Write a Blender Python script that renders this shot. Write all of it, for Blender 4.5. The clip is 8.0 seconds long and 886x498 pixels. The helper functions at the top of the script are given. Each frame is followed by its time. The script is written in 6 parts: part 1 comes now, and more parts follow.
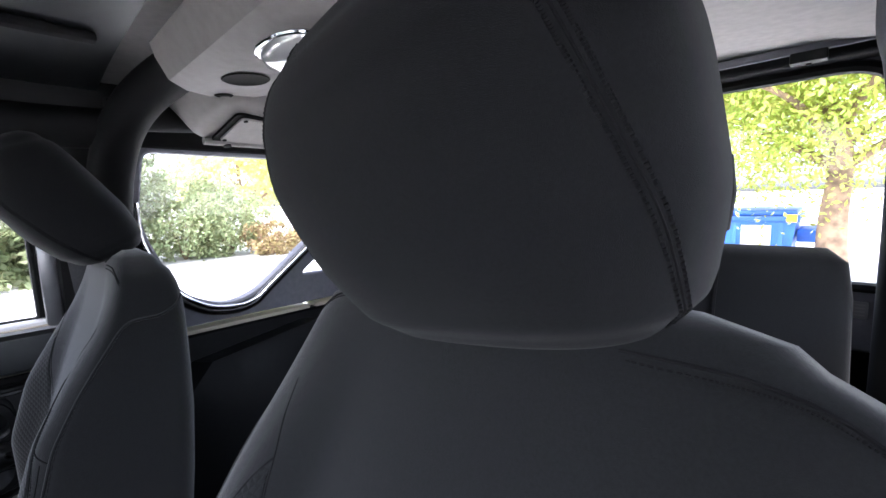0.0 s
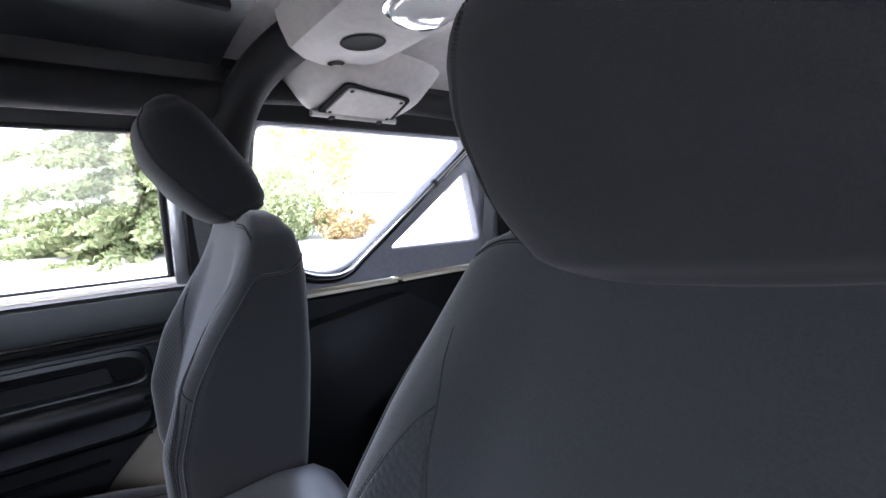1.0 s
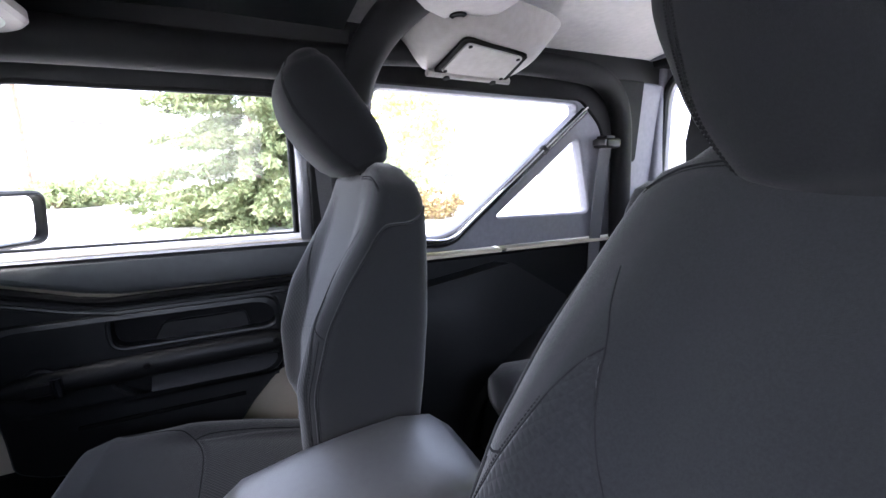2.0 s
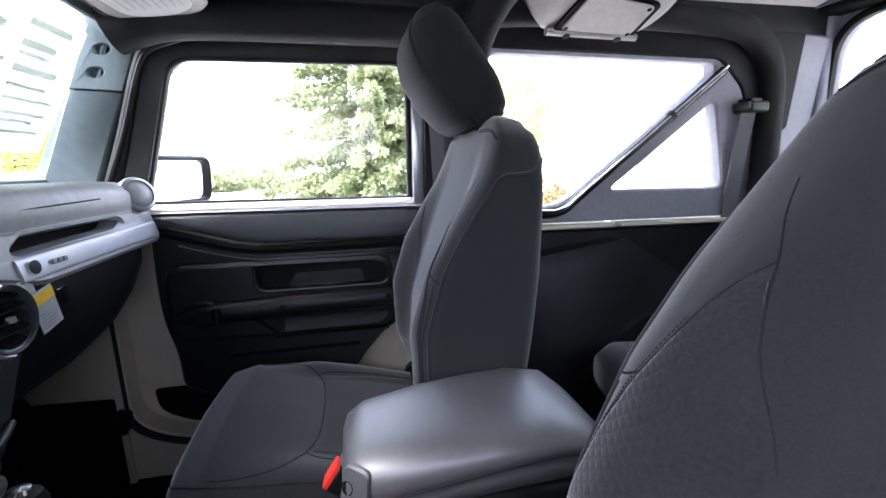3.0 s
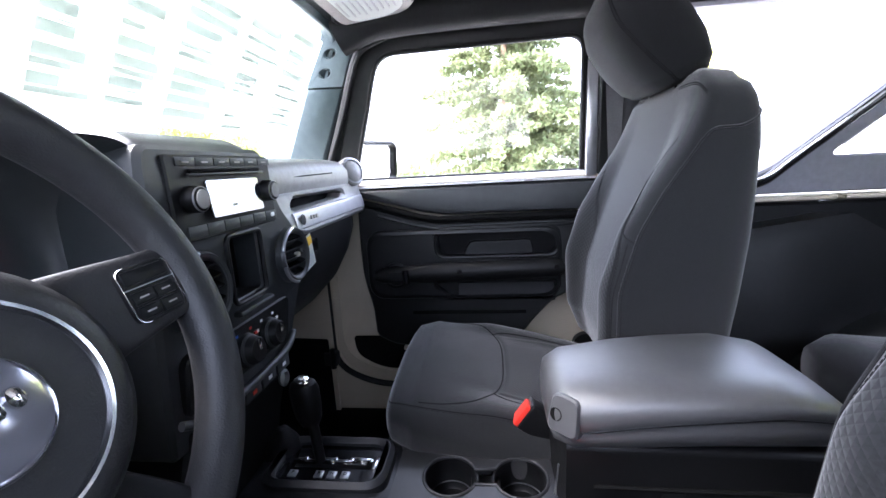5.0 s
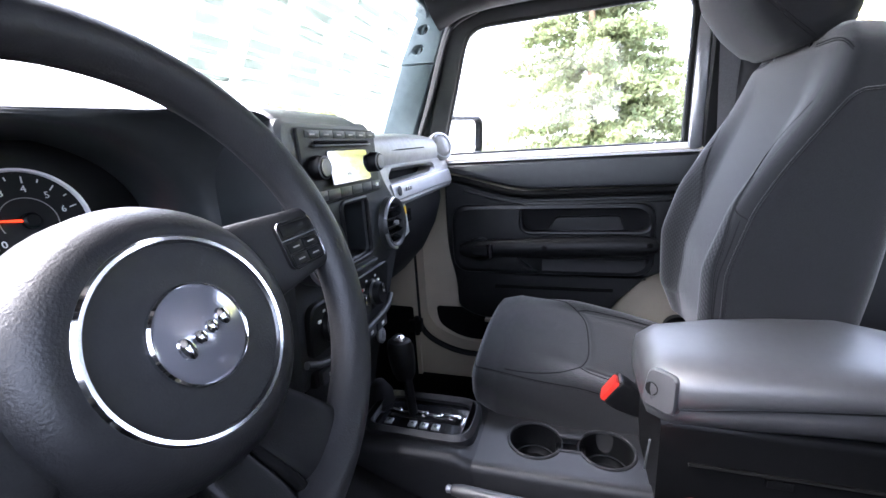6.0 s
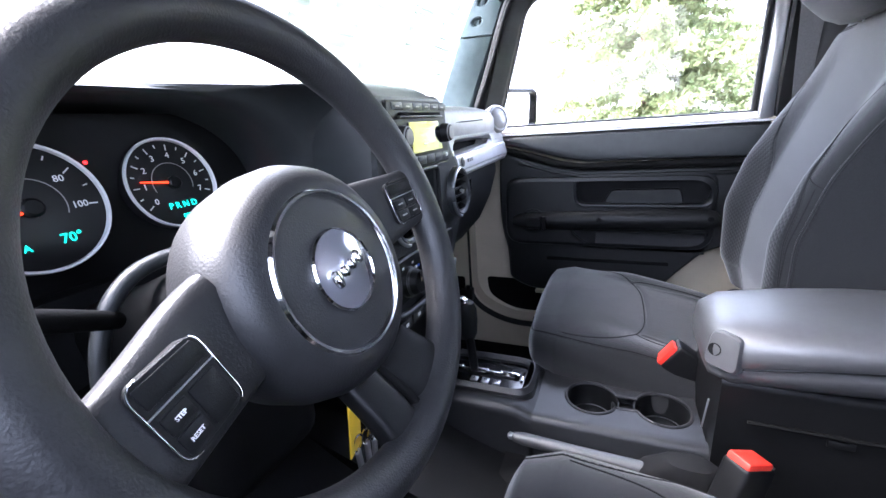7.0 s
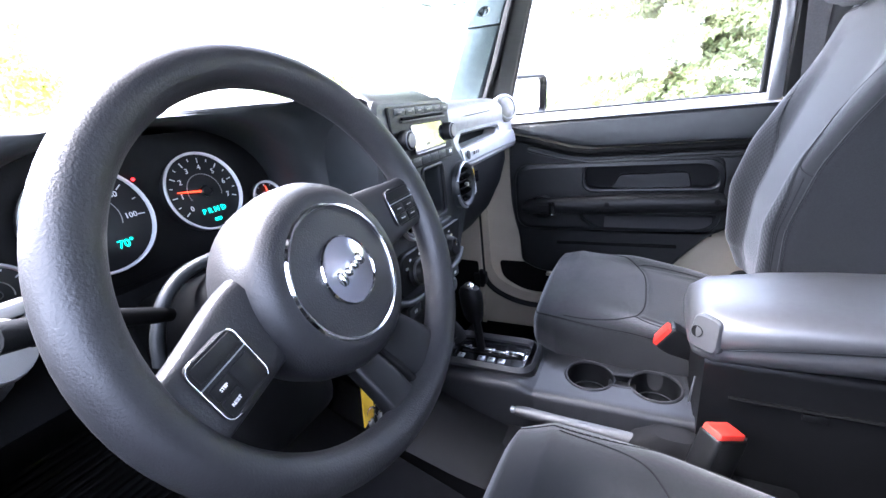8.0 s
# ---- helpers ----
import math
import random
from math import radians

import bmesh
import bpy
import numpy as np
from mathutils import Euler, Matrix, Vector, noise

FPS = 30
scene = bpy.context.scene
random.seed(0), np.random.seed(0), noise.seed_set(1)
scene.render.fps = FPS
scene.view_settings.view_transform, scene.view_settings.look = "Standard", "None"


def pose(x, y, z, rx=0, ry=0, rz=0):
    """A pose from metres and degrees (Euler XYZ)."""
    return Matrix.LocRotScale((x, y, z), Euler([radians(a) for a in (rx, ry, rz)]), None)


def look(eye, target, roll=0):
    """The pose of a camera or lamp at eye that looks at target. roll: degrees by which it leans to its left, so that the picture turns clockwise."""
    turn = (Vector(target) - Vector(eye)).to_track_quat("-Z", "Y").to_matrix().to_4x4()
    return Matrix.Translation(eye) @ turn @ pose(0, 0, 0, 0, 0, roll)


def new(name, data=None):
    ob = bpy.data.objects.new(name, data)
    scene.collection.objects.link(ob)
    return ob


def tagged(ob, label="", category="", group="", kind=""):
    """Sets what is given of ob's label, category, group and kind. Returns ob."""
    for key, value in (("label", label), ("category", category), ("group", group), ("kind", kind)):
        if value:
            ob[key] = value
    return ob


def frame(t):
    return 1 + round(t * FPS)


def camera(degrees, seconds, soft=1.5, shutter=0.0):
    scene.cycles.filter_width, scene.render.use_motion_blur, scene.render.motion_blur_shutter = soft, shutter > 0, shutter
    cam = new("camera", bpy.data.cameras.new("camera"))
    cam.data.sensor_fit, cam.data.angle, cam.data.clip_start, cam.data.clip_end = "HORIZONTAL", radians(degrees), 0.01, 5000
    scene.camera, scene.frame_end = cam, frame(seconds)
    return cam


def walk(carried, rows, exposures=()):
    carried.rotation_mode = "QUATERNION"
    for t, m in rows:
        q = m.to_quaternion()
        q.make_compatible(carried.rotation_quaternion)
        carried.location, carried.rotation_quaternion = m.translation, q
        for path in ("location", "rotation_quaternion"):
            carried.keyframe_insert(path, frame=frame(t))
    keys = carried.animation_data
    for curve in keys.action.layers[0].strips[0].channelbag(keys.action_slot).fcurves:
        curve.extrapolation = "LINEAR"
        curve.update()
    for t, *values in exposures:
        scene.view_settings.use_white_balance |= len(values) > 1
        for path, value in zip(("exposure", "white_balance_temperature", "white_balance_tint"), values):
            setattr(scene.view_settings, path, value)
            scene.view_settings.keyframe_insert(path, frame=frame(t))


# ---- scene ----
from mathutils.geometry import tessellate_polygon as tessellate

# ---- camera ----
cam = camera(95.0, 8.0)
PATH = [
    (0, (-0.621, 0.015, 1.453), (0.747, -1.424, 1.216), -1.8),
    (0.5, (-0.579, 0.05, 1.434), (0.873, -1.304, 1.193), -1.2),
    (1, (-0.533, 0.073, 1.409), (1.029, -1.145, 1.13), -1.3),
    (2.5, (-0.47, 0.135, 1.323), (1.388, -0.506, 0.948), -0.7),
    (3, (-0.478, 0.153, 1.288), (1.44, -0.259, 0.898), -0.8),
    (3.5, (-0.494, 0.188, 1.271), (1.452, -0.017, 0.858), -1.2),
    (4, (-0.504, 0.218, 1.255), (1.457, 0.21, 0.861), -2.1),
    (5.5, (-0.55, 0.276, 1.237), (1.361, 0.667, 0.793), -3.3),
    (6, (-0.566, 0.291, 1.233), (1.282, 0.881, 0.747), -3.6),
    (6.5, (-0.593, 0.313, 1.231), (1.21, 1.017, 0.728), -4.0),
    (7, (-0.631, 0.323, 1.229), (1.124, 1.086, 0.647), -4.2),
    (7.5, (-0.652, 0.308, 1.24), (1.048, 1.158, 0.619), -5.1),
    (8, (-0.663, 0.271, 1.263), (1.017, 1.129, 0.6), -6.4),
]
EXPOSURES = [(0.0, 3.5, 6000, 14), (1.0, 4.05, 5900, 15), (2.5, 4.2, 5950, 16), (4.0, 4.5, 5950, 16), (6.0, 4.92, 5950, 16), (7.0, 5.25, 5850, 16), (8.0, 5.7, 5750, 17)]
walk(cam, [(t, look(eye, target, roll)) for t, eye, target, roll in PATH], EXPOSURES)

# ---- light ----
world = bpy.data.worlds.new("sky")
scene.world = world
world.use_nodes = True
wn = world.node_tree.nodes
sky = wn.new("ShaderNodeTexSky")
sky.sky_type, sky.sun_disc = "NISHITA", False
SUN_UP, SUN_AZ = radians(58), radians(-15)
sky.sun_elevation, sky.sun_rotation = SUN_UP, SUN_AZ
sky.dust_density, sky.air_density, sky.ozone_density = 4.0, 0.75, 0.7
wn["Background"].inputs["Strength"].default_value = 0.15
haze = wn.new("ShaderNodeHueSaturation")  # thin white cloud takes the blue out of the sky
haze.inputs["Saturation"].default_value = 0.5
world.node_tree.links.new(sky.outputs[0], haze.inputs["Color"])
world.node_tree.links.new(haze.outputs[0], wn["Background"].inputs[0])
sun = new("sun", bpy.data.lights.new("sun", "SUN"))
sun.data.energy, sun.data.angle, sun.data.color = 0.30, radians(50), (1.0, 0.995, 0.985)
sun_from = Vector((math.sin(SUN_AZ) * math.cos(SUN_UP), math.cos(SUN_AZ) * math.cos(SUN_UP), math.sin(SUN_UP)))
sun.matrix_world = look(sun_from * 60, (0, 0, 0))


# ---- materials ----
def mat(name, colour, rough=0.5, metal=0.0, vary=0.25, scale=40.0, bump=0.0, bump_scale=400.0, spec=0.5, coat=0.0, sheen=0.0, big=3.0):
    m = bpy.data.materials.new(name)
    m.use_nodes = True
    n, l = m.node_tree.nodes, m.node_tree.links
    b = n["Principled BSDF"]
    b.inputs["Roughness"].default_value, b.inputs["Metallic"].default_value = rough, metal
    b.inputs["Specular IOR Level"].default_value = spec
    b.inputs["Coat Weight"].default_value = coat
    b.inputs["Sheen Weight"].default_value, b.inputs["Sheen Roughness"].default_value = sheen, 0.45
    co = n.new("ShaderNodeTexCoord")
    fine, broad = n.new("ShaderNodeTexNoise"), n.new("ShaderNodeTexNoise")
    fine.inputs["Scale"].default_value, broad.inputs["Scale"].default_value = scale, big
    fine.inputs["Detail"].default_value = 6
    mul = n.new("ShaderNodeMath")
    mul.operation = "MULTIPLY"
    ramp = n.new("ShaderNodeMapRange")
    ramp.inputs["From Min"].default_value, ramp.inputs["From Max"].default_value = 0.12, 0.4
    ramp.inputs["To Min"].default_value, ramp.inputs["To Max"].default_value = 1 - vary, 1 + vary
    sc = n.new("ShaderNodeVectorMath")
    sc.operation = "SCALE"
    sc.inputs[0].default_value = colour
    for t in (fine, broad):
        l.new(co.outputs["Object"], t.inputs["Vector"])
    l.new(fine.outputs[0], mul.inputs[0])
    l.new(broad.outputs[0], mul.inputs[1])
    l.new(mul.outputs[0], ramp.inputs["Value"])
    l.new(ramp.outputs[0], sc.inputs["Scale"])
    l.new(sc.outputs[0], b.inputs["Base Color"])
    rr = n.new("ShaderNodeMapRange")
    rr.inputs["From Min"].default_value, rr.inputs["From Max"].default_value = 0.3, 0.7
    rr.inputs["To Min"].default_value, rr.inputs["To Max"].default_value = max(0.02, rough - 0.08), min(1, rough + 0.08)
    l.new(broad.outputs[0], rr.inputs["Value"])
    l.new(rr.outputs[0], b.inputs["Roughness"])
    if bump:
        tex = n.new("ShaderNodeTexNoise")
        tex.inputs["Scale"].default_value, tex.inputs["Detail"].default_value = bump_scale, 3
        l.new(co.outputs["Object"], tex.inputs["Vector"])
        bp = n.new("ShaderNodeBump")
        bp.inputs["Strength"].default_value, bp.inputs["Distance"].default_value = bump, 0.0012
        l.new(tex.outputs[0], bp.inputs["Height"])
        l.new(bp.outputs[0], b.inputs["Normal"])
    return m


def quilted(name, colour, cell, relief):
    """Woven cloth with rows of small raised diamonds."""
    m = mat(name, colour, 0.9, 0, 0.3, 300, 0.0, spec=0.12, sheen=0.36)
    n, l = m.node_tree.nodes, m.node_tree.links
    b, co = n["Principled BSDF"], n["Texture Coordinate"]
    sep = n.new("ShaderNodeSeparateXYZ")
    l.new(co.outputs["UV"], sep.inputs[0])
    waves = []
    for k in (1, -1):
        mad = n.new("ShaderNodeMath")
        mad.operation = "MULTIPLY_ADD"
        mad.inputs[1].default_value = k
        l.new(sep.outputs[1], mad.inputs[0])
        l.new(sep.outputs[0], mad.inputs[2])
        s = n.new("ShaderNodeMath")
        s.operation = "MULTIPLY"
        s.inputs[1].default_value = math.pi / cell
        l.new(mad.outputs[0], s.inputs[0])
        w = n.new("ShaderNodeMath")
        w.operation = "SINE"
        l.new(s.outputs[0], w.inputs[0])
        a = n.new("ShaderNodeMath")
        a.operation = "ABSOLUTE"
        l.new(w.outputs[0], a.inputs[0])
        waves.append(a)
    mn = n.new("ShaderNodeMath")
    mn.operation = "MINIMUM"
    l.new(waves[0].outputs[0], mn.inputs[0])
    l.new(waves[1].outputs[0], mn.inputs[1])
    bp = n.new("ShaderNodeBump")
    bp.inputs["Strength"].default_value, bp.inputs["Distance"].default_value = relief, 0.003
    l.new(mn.outputs[0], bp.inputs["Height"])
    l.new(bp.outputs[0], b.inputs["Normal"])
    return m


def glass(name, tint=(1, 1, 1)):
    m = bpy.data.materials.new(name)
    m.use_nodes = True
    n, l = m.node_tree.nodes, m.node_tree.links
    n.remove(n["Principled BSDF"])
    tr, gl, mix, fr = (n.new(t) for t in ("ShaderNodeBsdfTransparent", "ShaderNodeBsdfGlossy", "ShaderNodeMixShader", "ShaderNodeLayerWeight"))
    tr.inputs[0].default_value = (*tint, 1)
    gl.inputs["Roughness"].default_value = 0.02
    fr.inputs["Blend"].default_value = 0.5
    power, scale = n.new("ShaderNodeMath"), n.new("ShaderNodeMath")
    power.operation, scale.operation = "POWER", "MULTIPLY_ADD"
    power.inputs[1].default_value, scale.inputs[1].default_value, scale.inputs[2].default_value = 4.0, 0.45, 0.025
    l.new(fr.outputs["Facing"], power.inputs[0])
    l.new(power.outputs[0], scale.inputs[0])
    l.new(scale.outputs[0], mix.inputs[0])
    l.new(tr.outputs[0], mix.inputs[1])
    l.new(gl.outputs[0], mix.inputs[2])
    l.new(mix.outputs[0], n["Material Output"].inputs[0])
    return m


def lit(name, colour, strength):
    m = bpy.data.materials.new(name)
    m.use_nodes = True
    b = m.node_tree.nodes["Principled BSDF"]
    b.inputs["Base Color"].default_value = (0.01, 0.01, 0.01, 1)
    b.inputs["Emission Color"].default_value, b.inputs["Emission Strength"].default_value = (*colour, 1), strength
    return m


def leafy(name, colour):
    m = bpy.data.materials.new(name)
    m.use_nodes = True
    n, l = m.node_tree.nodes, m.node_tree.links
    b = n["Principled BSDF"]
    geo, hue = n.new("ShaderNodeNewGeometry"), n.new("ShaderNodeHueSaturation")
    hue.inputs["Color"].default_value = (*colour, 1)
    for k, lo, hi in (("Value", 0.72, 1.3), ("Hue", 0.47, 0.53)):
        mr = n.new("ShaderNodeMapRange")
        mr.inputs["To Min"].default_value, mr.inputs["To Max"].default_value = lo, hi
        l.new(geo.outputs["Random Per Island"], mr.inputs["Value"])
        l.new(mr.outputs[0], hue.inputs[k])
    l.new(hue.outputs[0], b.inputs["Base Color"])
    b.inputs["Roughness"].default_value = 0.6
    tl, mix = n.new("ShaderNodeBsdfTranslucent"), n.new("ShaderNodeMixShader")
    l.new(hue.outputs[0], tl.inputs[0])
    mix.inputs[0].default_value = 0.4
    l.new(b.outputs[0], mix.inputs[1])
    l.new(tl.outputs[0], mix.inputs[2])
    l.new(mix.outputs[0], n["Material Output"].inputs[0])
    return m


CLOTH = mat("seat_cloth", (0.0112, 0.0118, 0.0129), 0.92, 0, 0.25, 500, 0.35, 1800, spec=0.12, sheen=0.37)
CLOTH_SIDE = mat("seat_side_cloth", (0.0105, 0.0108, 0.0120), 0.9, 0, 0.22, 500, 0.3, 1800, spec=0.10, sheen=0.07)
QUILT = quilted("seat_quilted_cloth", (0.0112, 0.0118, 0.0129), 0.0105, 0.18)
RIBBED = quilted("seat_ribbed_cloth", (0.0112, 0.0118, 0.0129), 0.008, 0.2)
SEAM = mat("seam_thread", (0.010, 0.010, 0.011), 0.85, spec=0.1)
BLACK = mat("black_plastic", (0.0045, 0.0047, 0.0051), 0.46, 0, 0.25, 60, 0.25, 900, spec=0.24)
CONSOLE = mat("console_plastic", (0.015, 0.0155, 0.017), 0.42, 0, 0.18, 60, 0.3, 1100, spec=0.5)
MATTE = mat("matte_black_plastic", (0.0042, 0.0044, 0.0047), 0.65, 0, 0.25, 60, 0.2, 900, spec=0.14)
TRIM = mat("black_door_trim", (0.0065, 0.007, 0.0075), 0.40, 0, 0.25, 60, 0.25, 900, spec=0.42)
BLACK_SOFT = mat("soft_black_padding", (0.0062, 0.0062, 0.0068), 0.75, 0, 0.25, 60, 0.3, 700, spec=0.18)
DARK = mat("dark_grey_plastic", (0.024, 0.0265, 0.028), 0.42, 0, 0.2, 60, 0.3, 1100, spec=0.5)
DASH = mat("grey_dash_plastic", (0.265, 0.258, 0.250), 0.42, 0, 0.15, 60, 0.25, 1200)
LEATHER = mat("wheel_grain", (0.0145, 0.0145, 0.0158), 0.48, 0, 0.2, 90, 0.34, 560, spec=0.42)
VINYL = mat("armrest_vinyl", (0.046, 0.0465, 0.049), 0.48, 0, 0.15, 90, 0.25, 800, spec=0.9, coat=0.40)
VINYL.node_tree.nodes["Principled BSDF"].inputs["Coat Roughness"].default_value = 0.36
HANDLE = mat("silver_handle_paint", (0.46, 0.46, 0.48), 0.36, 0.15, 0.08, 30)
PANE = mat("dark_window_pane", (0.34, 0.34, 0.33), 0.5, 0, 0.1, 2)
SILVER = mat("silver_paint", (0.66, 0.66, 0.68), 0.36, 0.15, 0.08, 30)
CHROME = mat("chrome", (0.75, 0.76, 0.78), 0.10, 1.0, 0.05, 30)
SATIN = mat("satin_metal", (0.45, 0.46, 0.48), 0.32, 0.9, 0.1, 30)
BEIGE = mat("beige_body_paint", (0.48, 0.425, 0.335), 0.4, 0, 0.06, 12, coat=0.3)
LINER = mat("grey_headliner", (0.42, 0.405, 0.395), 0.85, 0, 0.1, 50, 0.2, 900)
SOUND = mat("warm_grey_plastic", (0.255, 0.236, 0.225), 0.6, 0, 0.1, 50, 0.25, 1200)
TOPGREY = mat("grey_hardtop_inside", (0.16, 0.16, 0.185), 0.7, 0, 0.12, 60, 0.3, 600)
PILLAR = mat("pillar_grey_plastic", (0.070, 0.094, 0.099), 0.5, 0, 0.12, 50, 0.25, 1200, spec=0.35)
RUBBER = mat("black_rubber", (0.007, 0.007, 0.007), 0.55, 0, 0.2, 60, spec=0.3)
CARPET = mat("black_carpet", (0.0045, 0.0045, 0.0048), 0.98, 0, 0.4, 300, 0.9, 900, spec=0.1)
# Near-black that paints the shade in holes, slots and grooves; screw heads share it.
SHADE_BLACK = mat("shade_black", (0.004, 0.004, 0.004), 0.8, spec=0.1)
GLOSSBLACK = mat("gloss_black", (0.008, 0.008, 0.009), 0.12, 0, 0.1, 30)
RED = mat("red_plastic", (0.62, 0.035, 0.022), 0.4, 0, 0.1, 30)
BLUE_MARK = mat("blue_mark", (0.02, 0.10, 0.5), 0.5)
YELLOW = mat("yellow_tag", (0.80, 0.50, 0.02), 0.6, 0, 0.1, 30)
PAPER = mat("white_paper", (0.80, 0.80, 0.80), 0.8, 0, 0.05, 20)
pn, pl = PAPER.node_tree.nodes, PAPER.node_tree.links
see, blend = pn.new("ShaderNodeBsdfTranslucent"), pn.new("ShaderNodeMixShader")
see.inputs[0].default_value, blend.inputs[0].default_value = (0.56, 0.62, 0.56, 1), 0.55
pl.new(pn["Principled BSDF"].outputs[0], blend.inputs[1])
pl.new(see.outputs[0], blend.inputs[2])
pl.new(blend.outputs[0], pn["Material Output"].inputs[0])
INK = mat("grey_print", (0.74, 0.74, 0.75), 0.8)
kn, kl = INK.node_tree.nodes, INK.node_tree.links
see, blend = kn.new("ShaderNodeBsdfTranslucent"), kn.new("ShaderNodeMixShader")
see.inputs[0].default_value, blend.inputs[0].default_value = (0.55, 0.555, 0.56, 1), 0.92
kl.new(kn["Principled BSDF"].outputs[0], blend.inputs[1])
kl.new(see.outputs[0], blend.inputs[2])
kl.new(blend.outputs[0], kn["Material Output"].inputs[0])
WHITE_MARK = mat("white_print", (0.75, 0.75, 0.75), 0.6)
BADGE = mat("badge_face", (0.30, 0.30, 0.34), 0.18, 0.6, 0.05, 30, coat=0.6)
DIAL = mat("dial_face", (0.006, 0.006, 0.0065), 0.4, spec=0.3)
GLASS = glass("clear_glass")
MIRROR = mat("mirror_glass", (0.9, 0.9, 0.9), 0.01, 1.0, 0.0, 1)
TEAL = lit("teal_display", (0.02, 0.75, 0.55), 0.14)
ORANGE = lit("orange_needle", (1.0, 0.045, 0.01), 0.12)
REDLAMP = lit("red_lamp", (1.0, 0.02, 0.02), 0.15)
LENS = mat("lamp_lens", (0.7, 0.7, 0.7), 0.08, 0.3, 0.05, 20, coat=1.0)
SCREEN = mat("radio_screen", (0.03, 0.035, 0.04), 0.03, 0, 0.0, 20, coat=1.0, spec=1.0)
BELT = mat("belt_webbing", (0.075, 0.075, 0.08), 0.8, 0, 0.2, 300, 0.4, 1500)
BARK = mat("bark", (0.22, 0.15, 0.10), 0.9, 0, 0.5, 12, 1.0, 20)
CONCRETE = mat("pale_concrete", (0.50, 0.49, 0.465), 0.9, 0, 0.15, 3, 0.4, 30, big=0.15)
DUMP_BLUE = mat("blue_steel_paint", (0.02, 0.10, 0.42), 0.5, 0, 0.2, 6)
WALLWHITE = mat("pale_house_siding", (0.62, 0.60, 0.56), 0.85, 0, 0.1, 4)
ROOFTILE = mat("grey_roof_shingle", (0.20, 0.19, 0.19), 0.9, 0, 0.3, 10)
LEAF_CONIFER = leafy("conifer_needles", (0.19, 0.22, 0.105))
LEAF_HEDGE = leafy("hedge_leaves", (0.31, 0.35, 0.18))
LEAF_YELLOW = leafy("yellow_green_leaves", (0.40, 0.46, 0.09))
LEAF_PALE = leafy("pale_yellow_leaves", (0.60, 0.60, 0.22))
LEAF_DRY = leafy("dry_shrub_leaves", (0.32, 0.24, 0.12))


# ---- shape helpers ----
def mesh_data(name, verts, faces, material, angle=38, uvs=None):
    me = bpy.data.meshes.new(name)
    me.from_pydata([tuple(v) for v in verts], [], faces)
    if uvs:
        layer = me.uv_layers.new(name="UVMap")
        for p in me.polygons:
            for li, vi in zip(p.loop_indices, p.vertices):
                layer.data[li].uv = uvs[vi]
    bm = bmesh.new()
    bm.from_mesh(me)
    bmesh.ops.recalc_face_normals(bm, faces=bm.faces)
    bm.to_mesh(me)
    bm.free()
    for p in me.polygons:
        p.use_smooth = True
    me.set_sharp_from_angle(angle=radians(angle))
    me.materials.append(material)
    return me


def thing(name, base, label, category, group="", kind=""):
    ob = new(name)
    ob.empty_display_size = 0.05
    ob.location = base
    return tagged(ob, label, category, group, kind)


def part(name, shape, material, parent=None, label="", angle=38, uvs=None):
    ob = new(name, mesh_data(name, shape[0], shape[1], material, angle, uvs))
    if parent is not None:
        ob.parent = parent
        if parent.parent is None:
            ob.matrix_parent_inverse = Matrix.Translation(-parent.location)
    return tagged(ob, label)


def join(*shapes):
    verts, faces = [], []
    for v, f in shapes:
        k = len(verts)
        verts += [tuple(p) for p in v]
        faces += [tuple(i + k for i in q) for q in f]
    return verts, faces


def moved(shape, m):
    return [m @ Vector(p) for p in shape[0]], shape[1]


def from_bm(bm):
    bm.verts.ensure_lookup_table()
    bm.verts.index_update()
    out = [v.co.copy() for v in bm.verts], [tuple(v.index for v in f.verts) for f in bm.faces]
    bm.free()
    return out


def box(x0, x1, y0, y1, z0, z1, r=0.004, seg=2):
    bm = bmesh.new()
    bmesh.ops.create_cube(bm, size=1, matrix=Matrix.Translation(((x0 + x1) / 2, (y0 + y1) / 2, (z0 + z1) / 2)) @ Matrix.Diagonal((abs(x1 - x0), abs(y1 - y0), abs(z1 - z0), 1)))
    if r:
        bmesh.ops.bevel(bm, geom=bm.edges[:], offset=min(r, 0.49 * min(abs(x1 - x0), abs(y1 - y0), abs(z1 - z0))), segments=seg, affect="EDGES", profile=0.5)
    return from_bm(bm)


def loft(rings, caps=True, closed=False):
    n, verts, faces = len(rings[0]), [p for r in rings for p in r], []
    last = len(rings) if closed else len(rings) - 1
    for i in range(last):
        a, b = i * n, ((i + 1) % len(rings)) * n
        faces += [(a + j, a + (j + 1) % n, b + (j + 1) % n, b + j) for j in range(n)]
    if caps and not closed:
        faces += [tuple(range(n))[::-1], tuple(range((len(rings) - 1) * n, len(rings) * n))]
    return verts, faces


def axes_of(d):
    d = Vector(d).normalized()
    a = Vector((0, 0, 1)) if abs(d.z) < 0.9 else Vector((1, 0, 0))
    u = d.cross(a).normalized()
    return d, u, d.cross(u)


def lathe(profile, origin, axis, n=32, ring=False, caps=True):
    """Rings of (radius, height) along an axis; ring: the profile closes on itself round a hole."""
    d, u, w = axes_of(axis)
    o = Vector(origin)
    rings = [[o + d * h + (u * math.cos(2 * math.pi * k / n) + w * math.sin(2 * math.pi * k / n)) * max(r, 1e-5) for k in range(n)] for r, h in profile]
    return loft(rings, caps and not ring, ring)


def rod(p0, p1, r, n=16, bev=0.15):
    d = Vector(p1) - Vector(p0)
    h, b = d.length, bev * r
    return lathe([(r - b, 0), (r, b), (r, h - b), (r - b, h)], p0, d, n)


